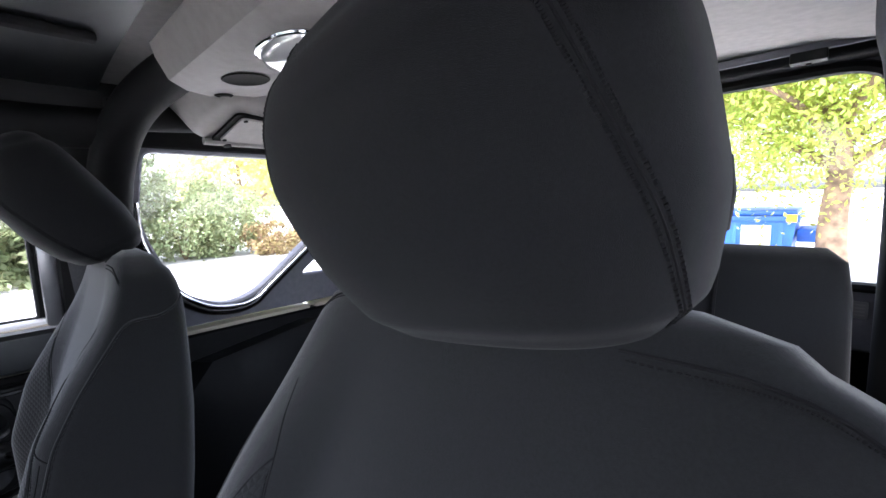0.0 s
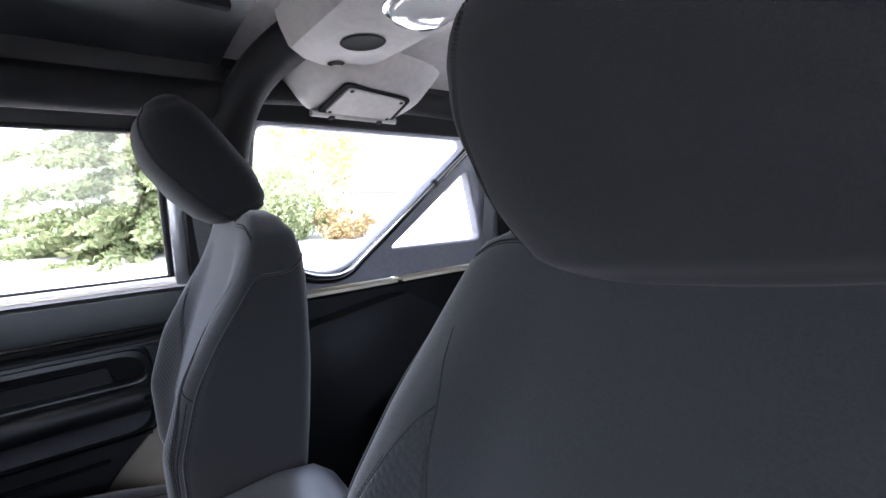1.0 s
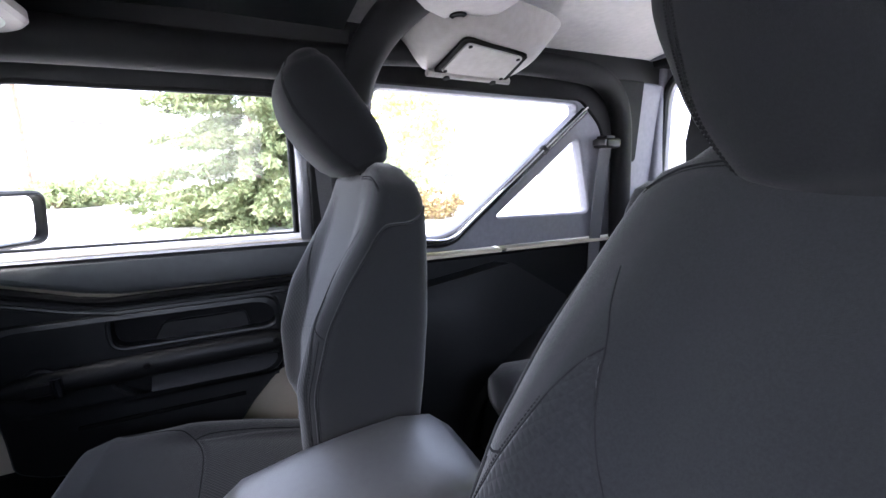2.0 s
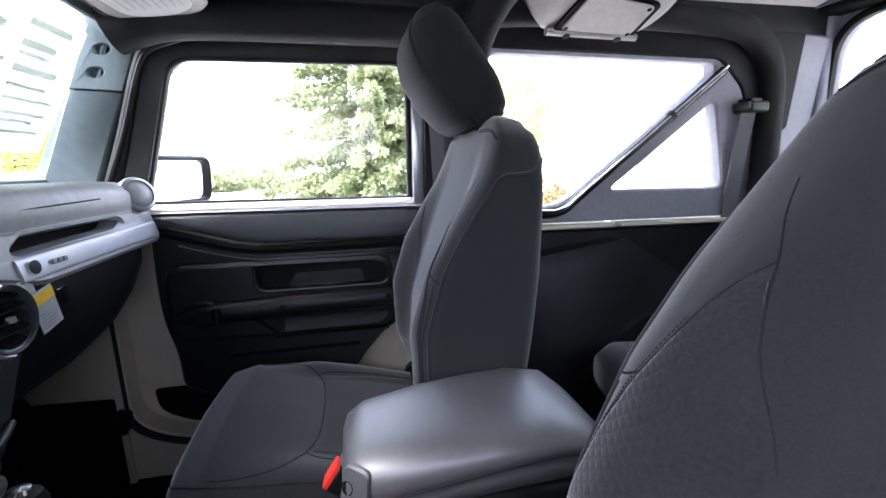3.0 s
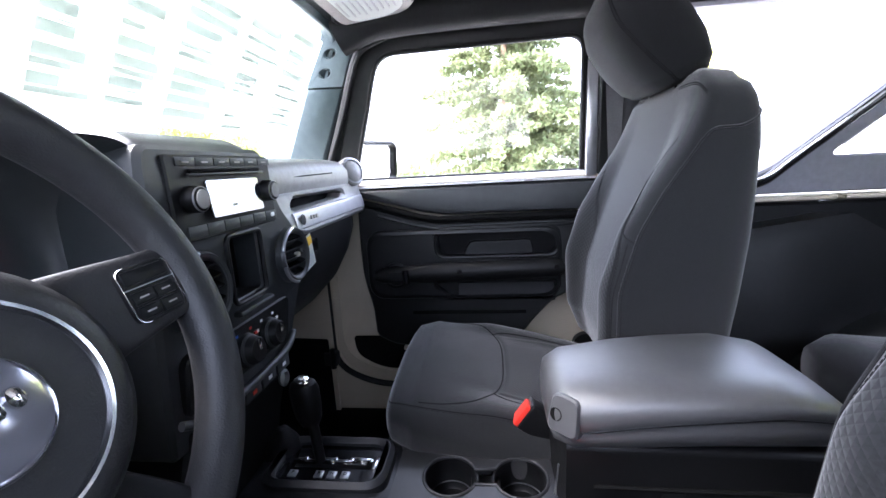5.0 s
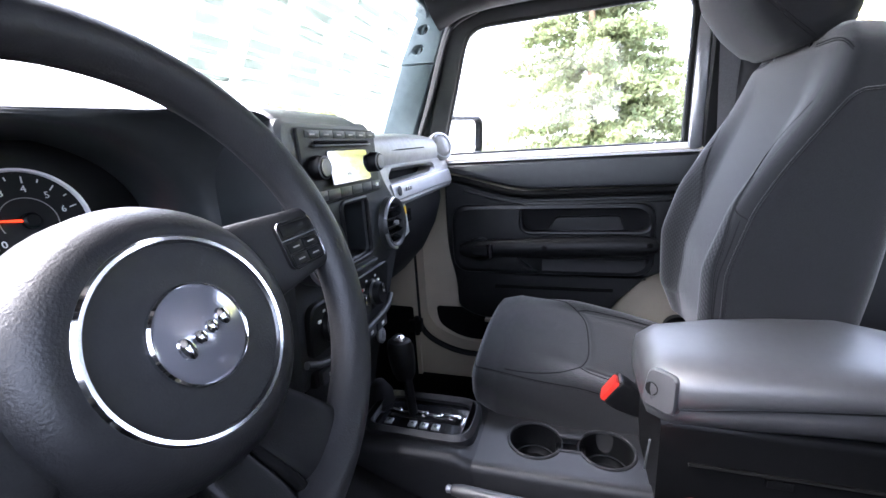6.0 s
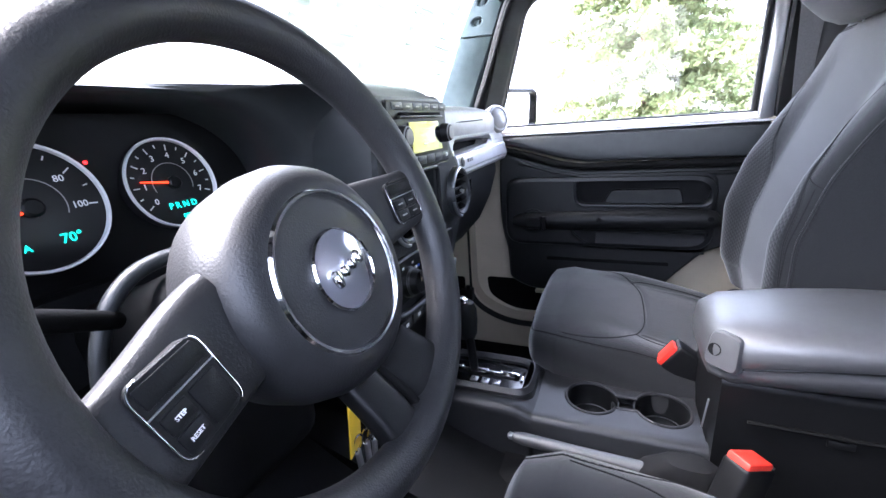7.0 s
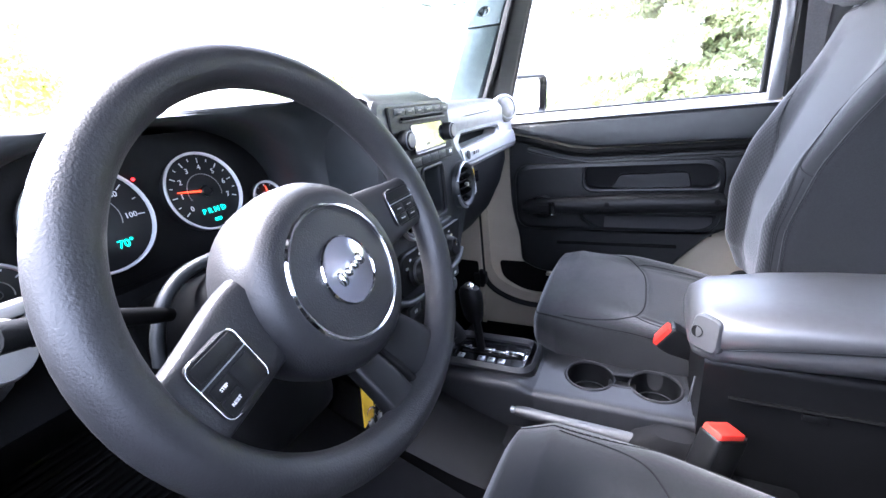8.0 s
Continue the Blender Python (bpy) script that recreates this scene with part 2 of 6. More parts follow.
def tube(path, r, n=10, closed=False, flat=1.0):
    pts = [Vector(p) for p in path]
    rings, u = [], None
    for i, p in enumerate(pts):
        a = pts[i - 1] if (i or closed) else p
        b = pts[(i + 1) % len(pts)] if (i < len(pts) - 1 or closed) else p
        d = (b - a).normalized()
        if u is None:
            u = axes_of(d)[1]
        u = (u - d * u.dot(d)).normalized()
        w = d.cross(u)
        rad = r(i / (len(pts) - 1)) if callable(r) else r
        rings.append([p + (u * math.cos(2 * math.pi * k / n) + w * math.sin(2 * math.pi * k / n) * flat) * rad for k in range(n)])
    return loft(rings, True, closed)


def spline(pts, n=8, closed=False):
    """Catmull-Rom through points."""
    p = [Vector(q) for q in pts]
    out, m = [], len(p)
    for i in range(m if closed else m - 1):
        a, b, c, d = (p[(i + k) % m] if closed else p[min(max(i + k, 0), m - 1)] for k in (-1, 0, 1, 2))
        for j in range(n):
            t = j / n
            out.append(0.5 * ((2 * b) + (c - a) * t + (2 * a - 5 * b + 4 * c - d) * t * t + (3 * b - a - 3 * c + d) * t ** 3))
    return out if closed else out + [p[-1]]


def rounded(pts, r, n=5):
    """A polygon in two dimensions with its corners rounded; r a number, or one for each corner."""
    out, m = [], len(pts)
    for i in range(m):
        p, a, b = Vector(pts[i]), Vector(pts[i - 1]), Vector(pts[(i + 1) % m])
        rad = r[i] if isinstance(r, (list, tuple)) else r
        u, v = (a - p), (b - p)
        k = min(rad, 0.48 * u.length, 0.48 * v.length)
        if k < 1e-5:
            out.append(tuple(p))
            continue
        s, e = p + u.normalized() * k, p + v.normalized() * k
        out += [tuple(s * (1 - t) ** 2 + p * 2 * t * (1 - t) + e * t * t) for t in (j / n for j in range(n + 1))]
    return out


def rrect(a0, a1, b0, b1, r, n=5):
    return rounded([(a0, b0), (a1, b0), (a1, b1), (a0, b1)], r, n)


def circle(a, b, r, n=28):
    return [(a + r * math.cos(2 * math.pi * k / n), b + r * math.sin(2 * math.pi * k / n)) for k in range(n)]


def plate(outer, holes, place, w0, w1, bev=0.0):
    """A plate with holes: loops in two dimensions, place(u, v, w) to the world, from w0 to w1. bev narrows the w1 side."""
    loops = [outer] + list(holes)
    flat = [p for lp in loops for p in lp]
    tris = tess([[Vector((u, v, 0)) for u, v in lp] for lp in loops])
    verts, faces = [], []

    def inset(lp, d):
        out, m = [], len(lp)
        area = sum(lp[i - 1][0] * lp[i][1] - lp[i][0] * lp[i - 1][1] for i in range(m))
        s = 1 if area > 0 else -1
        for i in range(m):
            a, b = Vector(lp[i - 1]), Vector(lp[(i + 1) % m])
            t = (b - a).normalized() if (b - a).length > 1e-9 else Vector((1, 0))
            out.append((lp[i][0] - t.y * d * s, lp[i][1] + t.x * d * s))
        return out

    top = [q for k, lp in enumerate(loops) for q in (inset(lp, bev if k == 0 else -bev) if bev else lp)]
    n = len(flat)
    verts += [place(u, v, w0) for u, v in flat]
    mid = w1 - (bev if w1 > w0 else -bev)
    if bev:
        verts += [place(u, v, mid) for u, v in flat]
    verts += [place(u, v, w1) for u, v in top]
    last = n * (2 if bev else 1)
    faces += [tuple(t) for t in tris] + [tuple(i + last for i in reversed(t)) for t in tris]
    k = 0
    for lp in loops:
        m = len(lp)
        for lv in range(2 if bev else 1):
            o = lv * n
            faces += [(o + k + i, o + k + (i + 1) % m, o + n + k + (i + 1) % m, o + n + k + i) for i in range(m)]
        k += m
    return verts, faces


def tess(loops):
    return tessellate(loops)


def side_x(u, v, w):
    """u ahead, v up, w outward on the passenger's side; leans in above the belt."""
    return (w - max(0.0, v - 1.22) * 0.07, u, v)


def flat_x(u, v, w):
    return (w, u, v)


def flat_y(u, v, w):
    return (u, w, v)


def flat_z(u, v, w):
    return (u, v, w)


def mirror_x(shape):
    return [(-p[0], p[1], p[2]) for p in shape[0]], [tuple(reversed(f)) for f in shape[1]]


def letters(text, size, m, depth=0.0004, spread=1.0):
    cu = bpy.data.curves.new("text", "FONT")
    cu.body, cu.size, cu.extrude, cu.align_x, cu.align_y, cu.space_character = text, size, depth, "CENTER", "CENTER", spread
    cu.resolution_u = 2
    ob = bpy.data.objects.new("text", cu)
    scene.collection.objects.link(ob)
    bpy.context.view_layer.update()
    me = bpy.data.meshes.new_from_object(ob)
    out = [m @ v.co for v in me.vertices], [tuple(p.vertices) for p in me.polygons]
    bpy.data.objects.remove(ob)
    bpy.data.curves.remove(cu)
    bpy.data.meshes.remove(me)
    return out


def surface(fn, u0, u1, v0, v1, nu, nv, off=0.0, thick=0.0):
    """A patch of a surface fn(u, v) with a rim, raised by off; returns the shape and its uvs in metres."""
    def at(u, v, o):
        e = 1e-3
        p = fn(u, v)
        nrm = (fn(u + e, v) - p).cross(fn(u, v + e) - p)
        return p + nrm.normalized() * o if nrm.length > 1e-12 else p
    verts, uvs, faces = [], [], []
    for i in range(nu + 1):
        for j in range(nv + 1):
            u, v = u0 + (u1 - u0) * i / nu, v0 + (v1 - v0) * j / nv
            edge = i in (0, nu) or j in (0, nv)
            p = at(u, v, off - (thick if edge else 0))
            verts.append(p)
    for i in range(nu + 1):
        for j in range(nv + 1):
            a = sum((verts[k * (nv + 1) + j] - verts[(k - 1) * (nv + 1) + j]).length for k in range(1, i + 1))
            b = sum((verts[i * (nv + 1) + k] - verts[i * (nv + 1) + k - 1]).length for k in range(1, j + 1))
            uvs.append((a, b))
    for i in range(nu):
        for j in range(nv):
            a = i * (nv + 1) + j
            faces.append((a, a + 1, a + nv + 2, a + nv + 1))
    return (verts, faces), uvs


# ---- ground ----
def ground_shape():
    rings, n = [], 48
    for r in (3, 8, 20, 60, 200, 900):
        rings.append([(r * math.cos(2 * math.pi * k / n), r * math.sin(2 * math.pi * k / n), 0.0) for k in range(n)])
    v, f = loft(rings, caps=False)
    return v, f + [tuple(range(n))]


tagged(part("ground", ground_shape(), CONCRETE), "pale dry concrete yard under open sky", "ground", kind="structure")

# ---- the car's body ----
car = thing("car_body", (0, 0, 0.42), "beige off-road car body with grey hardtop and black roll bars", "car")
GLASS_LOOP = rounded([(-0.006, 1.204), (0.684, 1.206), (0.578, 1.562), (-0.004, 1.570)], [0.012, 0.012, 0.055, 0.045], 6)
QUARTER = rounded([(-0.235, 1.603), (-0.210, 1.42), (-0.29, 1.21), (-0.405, 1.156), (-0.50, 1.178), (-0.985, 1.572), (-0.975, 1.603)], [0.03, 0.06, 0.10, 0.06, 0.08, 0.02, 0.03], 6)
TRIANGLE = rounded([(-0.650, 1.212), (-1.088, 1.212), (-1.002, 1.492)], [0.03, 0.035, 0.03], 6)

for sgn in (1, -1):
    flip = (lambda s: s) if sgn == 1 else (lambda s: moved(mirror_x(s), Matrix.Translation((-0.08, 0, 0))))
    # tub side behind the door, with its inside trim
    part("tub_side", flip(plate([(-0.05, 0.42), (-0.05, 1.215), (-0.22, 1.215), (-0.24, 1.095), (-1.5, 1.095), (-1.5, 0.42)], [], flat_x, 0.735, 0.76)), BEIGE, car)
    part("side_trim", flip(plate(rounded([(-0.10, 0.44), (-0.10, 1.06), (-0.24, 1.088), (-1.42, 1.088), (-1.42, 0.44)], 0.02), [], flat_x, 0.733, 0.70, 0.008)), BLACK, car, "black moulded quarter trim")
    # pale body rail under the hardtop, in two lengths with a gap
    for y0, y1 in ((-0.665, -0.25), (-1.40, -0.685)):
        part("body_rail", flip(box(0.672, 0.74, y0, y1, 1.096, 1.108, 0.003)), BEIGE, car, "pale body rail")
    # hardtop side
    part("hardtop_side", flip(plate(rounded([(-0.17, 1.112), (-0.17, 1.70), (-1.46, 1.70), (-1.46, 1.112)], 0.02), [QUARTER, TRIANGLE], side_x, 0.745, 0.70, 0.006)), TOPGREY, car, "grey textured hardtop side")
    part("window_lining", flip(plate(rounded([(-0.172, 1.70), (-0.172, 1.612), (-0.985, 1.612), (-1.035, 1.578), (-1.098, 1.525), (-1.135, 1.40), (-1.30, 1.40), (-1.30, 1.70)], [0.005, 0.01, 0.02, 0.03, 0.05, 0.05, 0.02, 0.005], 5), [], side_x, 0.6995, 0.690, 0.004)), BLACK_SOFT, car, "black lining over the quarter window")
    for lp in (QUARTER, TRIANGLE):
        pane = part("window_pane", flip(plate(lp, [], side_x, 0.722, 0.726)), GLASS, car, "clear side glass")
        pane.visible_shadow = False
    # rail with a bright edge along the lower side of the window
    rail = spline([(-0.20, 1.46), (-0.205, 1.36), (-0.255, 1.235), (-0.33, 1.165), (-0.41, 1.142), (-0.48, 1.150), (-0.54, 1.195), (-0.70, 1.325), (-0.86, 1.458), (-1.005, 1.578)], 8)
    part("window_rail", flip(tube([(0.690 - max(0, p.y - 1.22) * 0.07, p.x, p.y) for p in [Vector((q.x, q.y)) for q in rail]], 0.014, 10)), GLOSSBLACK, car, "glossy black window rail")
    part("rail_edge", flip(tube([(0.681 - max(0, p.y - 1.22) * 0.07, p.x - 0.006, p.y + 0.012) for p in [Vector((q.x, q.y)) for q in rail]], 0.0045, 8)), CHROME, car, "bright rail edge")
    part("rail_joint", flip(rod((0.676, -0.830, 1.434), (0.676, -0.844, 1.446), 0.017, 12)), BLACK, car)
    # wheel arch inside
    arch = [[(x, -0.95 + 0.40 * math.cos(a) * k, 0.42 + 0.40 * math.sin(a) * k) for a in (math.pi * j / 20 for j in range(21))] for x, k in ((0.70, 1.0), (0.60, 1.0), (0.565, 0.97), (0.55, 0.9))]
    part("wheel_arch", flip(loft(arch)), TRIM, car, "black moulded wheel arch")
    part("trim_bulge", flip(loft([[(0.70 - d * k, -0.30 - 0.02 * i + (y - 0.0), 0.46 + z) for y, z in ((0.12, 0), (0.12, 0.40), (0.0, 0.55), (-0.35, 0.60), (-0.6, 0.45), (-0.7, 0.0))] for i, (k, d) in enumerate(((0, 0), (1, 0.035), (1, 0.05)))])), TRIM, car)
    part("a_pillar", flip(plate([(0.745, 1.17), (0.93, 1.17), (0.72, 1.68), (0.59, 1.68)], [], flat_x, 0.775, 0.738, 0.004)), BLACK, car, "black windscreen pillar")
    part("roof_rail", flip(box(0.676, 0.755, -1.50, 0.70, 1.616, 1.845, 0.01)), BLACK, car)
    # B pillar and roll bar
    part("b_pillar", flip(plate(rounded([(-0.05, 0.45), (-0.045, 1.20), (-0.045, 1.66), (-0.20, 1.66), (-0.19, 1.22), (-0.15, 0.45)], 0.02), [], side_x, 0.735, 0.70, 0.006)), BLACK, car)
    part("roll_bar_upright", flip(tube(spline([(0.668, -0.14, 0.5), (0.668, -0.145, 1.20), (0.655, -0.15, 1.45), (0.61, -0.17, 1.60), (0.545, -0.205, 1.69), (0.44, -0.255, 1.745), (0.30, -0.30, 1.765)], 6), 0.046, 14)), BLACK_SOFT, car, "padded black roll bar")
    part("roll_bar_front", flip(tube(spline([(0.625, 0.66, 1.590), (0.63, 0.56, 1.625), (0.63, 0.40, 1.634), (0.63, 0.0, 1.640), (0.62, -0.20, 1.645)], 6), 0.046, 14)), BLACK_SOFT, car, "padded black roll bar")
    part("roll_bar_rear", flip(tube(spline([(0.60, -0.16, 1.675), (0.600, -0.50, 1.695), (0.615, -0.92, 1.695), (0.635, -1.08, 1.665), (0.652, -1.17, 1.57), (0.660, -1.20, 1.35), (0.662, -1.22, 0.80)], 6), 0.038, 14)), BLACK_SOFT, car, "padded black roll bar")
    # windscreen pillar cover, leaning back, with two round sockets and a joint
    lo, hi = Vector((0.712, 0.833, 1.275)), Vector((0.698, 0.686, 1.617))
    ax = hi - lo

    def on_pillar(u, v, w, lo=lo, ax=ax):
        # u back to front, v along, w toward the middle of the car
        p = lo + ax * v + Vector((-0.25 * u * 0.2, u, 0.0))
        return (p.x + 0.18 * u * -1 + (0.012 - w), p.y, p.z)

    for name, v0, v1, holes in (("pillar_cover_lower", -0.08, 0.595, []), ("pillar_cover_upper", 0.602, 1.03, [circle(0.002, 0.715, 0.0125), circle(0.002, 0.865, 0.0125)])):
        hl = [[(a, 0.0 + v0 + (b - v0)) for a, b in [(p[0], p[1]) for p in h]] for h in holes]
        hl = [[(u, c + (v - c) * 2.7) for u, v in h] for h, c in zip(hl, (0.715, 0.865))]
        part(name, flip(plate(rounded([(-0.062, v0), (0.046, v0), (0.044, v1), (-0.060, v1)], 0.006), hl, on_pillar, 0.0, 0.03, 0.006)), PILLAR, car, "smooth blue-grey pillar cover")
    for v in (0.715, 0.865):
        # Near-black plug, so the socket's shade is in its colour.
        part("socket", flip(lathe([(0.0135, 0), (0.0135, 0.012)], on_pillar(0.002, v, 0.002), (-1, 0.2, 0), 20)), SHADE_BLACK, car, "round socket bottom painted near-black as shade")
    part("pillar_back", flip(tube([lo + Vector((0.035, 0.0, -0.05)), hi + Vector((0.03, 0.0, 0.02))], 0.035, 12)), PILLAR, car)
    # body side: sill, cowl, and the seal round the door opening
    opening = rounded([(-0.045, 0.535), (0.66, 0.535), (0.79, 0.60), (0.79, 1.05), (0.775, 1.186), (-0.045, 1.186)], [0.05, 0.14, 0.14, 0.04, 0.02, 0.02], 6)
    part("body_side", flip(plate([(-0.06, 0.40), (1.15, 0.40), (1.15, 1.22), (0.80, 1.22), (0.80, 1.193), (-0.06, 1.193)], [opening], flat_x, 0.76, 0.70, 0.004)), BEIGE, car, "beige door opening and sill")
    part("door_seal", flip(tube([(0.70, u, v) for u, v in rounded([(-0.06, 0.52), (0.67, 0.52), (0.805, 0.59), (0.805, 1.05), (0.79, 1.20)], [0.05, 0.15, 0.15, 0.04, 0.01], 6)], 0.011, 8)), RUBBER, car, "black rubber door seal")
    part("frame_seal", flip(tube(spline([(0.716, 0.785, 1.19), (0.708, 0.715, 1.36), (0.695, 0.648, 1.535), (0.686, 0.612, 1.580), (0.680, 0.55, 1.603), (0.674, 0.40, 1.610), (0.672, -0.05, 1.612)], 5), 0.011, 8)), RUBBER, car)
    part("seal_lip", flip(tube(spline([(0.706, 0.778, 1.21), (0.698, 0.708, 1.36), (0.684, 0.641, 1.53), (0.674, 0.604, 1.572), (0.668, 0.54, 1.594)], 5), 0.006, 8)), RUBBER, car, "thin black seal lip")
    # Driver's cowl is carpet black instead of beige, to keep that corner dark.
    part("cowl_side", flip(plate([(0.80, 0.42), (1.15, 0.42), (1.15, 1.22), (0.80, 1.22)], [], flat_x, 0.695, 0.685)), BEIGE if sgn == 1 else CARPET, car)
    part("kick_carpet", flip(plate(rounded([(0.815, 0.42), (1.09, 0.42), (1.09, 0.70), (0.815, 0.69)], 0.01), [], flat_x, 0.685, 0.678, 0.002)), CARPET, car, "black carpet on the kick panel")
    part("hinge", flip(join(box(0.665, 0.70, 0.785, 0.83, 0.60, 0.645, 0.004), rod((0.672, 0.80, 0.59), (0.672, 0.80, 0.66), 0.009))), BLACK, car)

# floor, firewall, tailgate, roof
part("tub_floor", box(-0.815, 0.735, -1.5, 1.13, 0.40, 0.425, 0.005), CARPET, car, "black carpeted tub")
part("tunnel", loft([[(x, y, z) for x, z in ((-0.17, 0.42), (-0.13, 0.56), (-0.05, 0.60), (0.10, 0.60), (0.18, 0.56), (0.22, 0.42))] for y in (-0.5, 1.13)]), CARPET, car)
part("firewall", plate([(-0.815, 0.42), (0.735, 0.42), (0.735, 1.22), (-0.815, 1.22)], [], flat_y, 1.13, 1.10), CARPET, car)
part("cowl_top", box(-0.82, 0.74, 0.86, 1.16, 1.19, 1.225, 0.01), BLACK, car)
part("bonnet", loft([[(x, y, z - 0.03 * (abs(x) / 0.66) ** 2) for x in [-0.66 + 1.32 * k / 12 for k in range(13)]] + [(0.66, y, z - 0.3), (-0.66, y, z - 0.3)] for y, z in ((1.12, 1.235), (1.5, 1.23), (2.1, 1.20), (2.25, 1.17))]), BEIGE, car, "beige engine cover ahead of the windscreen")
BACK_WINDOW = rounded([(-0.765, 1.195), (0.685, 1.195), (0.665, 1.748), (-0.745, 1.748)], [0.05, 0.05, 0.13, 0.13], 8)


def lean_back(u, v, w):
    return (u, w + (v - 1.1) * 0.06, v)


part("hardtop_back", plate(rounded([(-0.825, 1.11), (0.745, 1.11), (0.725, 1.82), (-0.805, 1.82)], 0.03), [BACK_WINDOW], lean_back, -1.52, -1.475, 0.006), TOPGREY, car, "grey hardtop back frame")
part("back_window_seal", tube([lean_back(u, v, -1.472) for u, v in BACK_WINDOW], 0.016, 8, True), RUBBER, car)
pane = part("back_glass", plate(BACK_WINDOW, [], lean_back, -1.505, -1.50), GLASS, car, "clear rear glass")
pane.visible_shadow = False
part("tailgate", plate(rounded([(-0.82, 0.42), (0.74, 0.42), (0.74, 1.105), (-0.82, 1.105)], 0.02), [], flat_y, -1.53, -1.475, 0.006), BLACK, car, "black tailgate inner panel")
part("tailgate_cap", plate(rounded([(-0.82, 1.03), (0.74, 1.03), (0.74, 1.190), (-0.82, 1.190)], 0.015), [], flat_y, -1.475, -1.452, 0.006), TOPGREY, car, "grey tailgate cap")
part("notice_plate", plate(rrect(-0.71, -0.635, 1.118, 1.163, 0.004), [], flat_y, -1.4515, -1.449, 0.0006), SATIN, car, "pale notice with small print")
for k in range(4):
    part("notice_line", box(-0.704, -0.645 - 0.01 * (k % 2), -1.4488, -1.4482, 1.153 - 0.009 * k, 1.156 - 0.009 * k, 0), INK, car)
part("rear_header", box(-0.78, 0.70, -1.46, -1.36, 1.760, 1.815, 0.02, 3), BLACK_SOFT, car, "black rear header")
part("header_catch", join(box(-0.60, -0.53, -1.372, -1.335, 1.757, 1.783, 0.004), rod((-0.565, -1.36, 1.761), (-0.565, -1.36, 1.753), 0.006)), BLACK, car, "black latch on the header")
part("header_strip", box(-0.78, 0.70, -1.352, -1.34, 1.780, 1.800, 0.003), TOPGREY, car)
for sgn in (1, -1):
    x0, x1 = (0.665, 0.72) if sgn == 1 else (-0.80, -0.755)
    part("corner_post", box(x0, x1, -1.475, -1.40, 1.11, 1.80, 0.02, 3), TOPGREY, car)
rings = []
for y in (-0.16, -0.5, -0.9, -1.3, -1.5):
    top = [(x, y, 1.79 + 0.022 * min(1, max(0, -0.3 - y)) - 0.035 * (x / 0.72) ** 4) for x in [-0.80 + 1.52 * k / 16 for k in range(17)]]
    rings.append(top + [(p[0], p[1], p[2] + 0.03) for p in reversed(top)])
tagged(part("ceiling_rear", loft(rings), LINER), "warm grey fabric headliner of the hardtop", "ceiling", kind="structure")
rings = []
for y in (0.70, 0.55, 0.2, -0.158):
    top = [(x, y, 1.765 - 0.06 * max(0, y - 0.45) / 0.25 - 0.03 * (x / 0.72) ** 4) for x in [-0.80 + 1.52 * k / 16 for k in range(17)]]
    rings.append(top + [(p[0], p[1], p[2] + 0.03) for p in reversed(top)])
tagged(part("ceiling_front", loft(rings), DARK), "dark removable roof panels over the front seats", "ceiling", kind="structure")
for x in (-0.33, 0.0, 0.33):
    part("panel_ridge", box(x - 0.012, x + 0.012, -0.12, 0.5, 1.745, 1.763, 0.006), BLACK_SOFT, car)
part("roof_cross_bar", tube([(-0.60, 0.53, 1.70), (-0.3, 0.535, 1.725), (0.3, 0.535, 1.725), (0.60, 0.53, 1.70)], 0.035, 12), BLACK_SOFT, car)

part("roof_shell", box(-0.835, 0.755, -1.54, 0.76, 1.850, 1.88, 0.01), TOPGREY, car)
part("roof_front", box(-0.80, 0.72, 0.66, 0.74, 1.665, 1.850, 0.01), BLACK, car)

# windscreen with its frame
WS_LOW, WS_UP = Vector((0, 0.868, 1.295)), Vector((0, -0.160, 0.300)).normalized()
WS_OUT = Vector((0, 0.300, 0.160)).normalized()


def on_screen(u, v, w):
    p = WS_LOW + WS_UP * v + WS_OUT * w
    return (u, p.y, p.z)


SCREEN_HOLE = rounded([(-0.79, -0.02), (0.71, -0.02), (0.690, 0.368), (-0.77, 0.368)], [0.03, 0.03, 0.06, 0.06], 6)
part("windscreen_frame", plate(rounded([(-0.84, -0.09), (0.76, -0.09), (0.74, 0.46), (-0.82, 0.46)], 0.03), [SCREEN_HOLE], on_screen, 0.03, -0.012, 0.004), PILLAR, car, "blue-grey windscreen frame")
pane = part("windscreen_glass", plate(SCREEN_HOLE, [], on_screen, 0.004, 0.010), GLASS, car, "clear windscreen")
pane.visible_shadow = False
part("header_trim", loft([[(x, 0.66 + a, 1.655 + b) for a, b in ((0.05, 0.03), (-0.06, 0.035), (-0.075, 0.0), (-0.04, -0.018), (0.03, -0.025))] for x in (-0.76, -0.3, 0.3, 0.68)]), DARK, car, "dark header trim")
for sgn in (1, -1):
    part("header_bracket", loft([[(sgn * (0.56 + 0.075 * k), 0.60 + a * s, 1.648 + b * s) for a, b in ((0.05, 0.02), (-0.07, 0.03), (-0.10, 0.0), (-0.05, -0.03), (0.04, -0.035))] for k, s in ((0, 0.8), (0.5, 1.0), (1, 0.75))]), SOUND, car, "grey corner trim of the header")

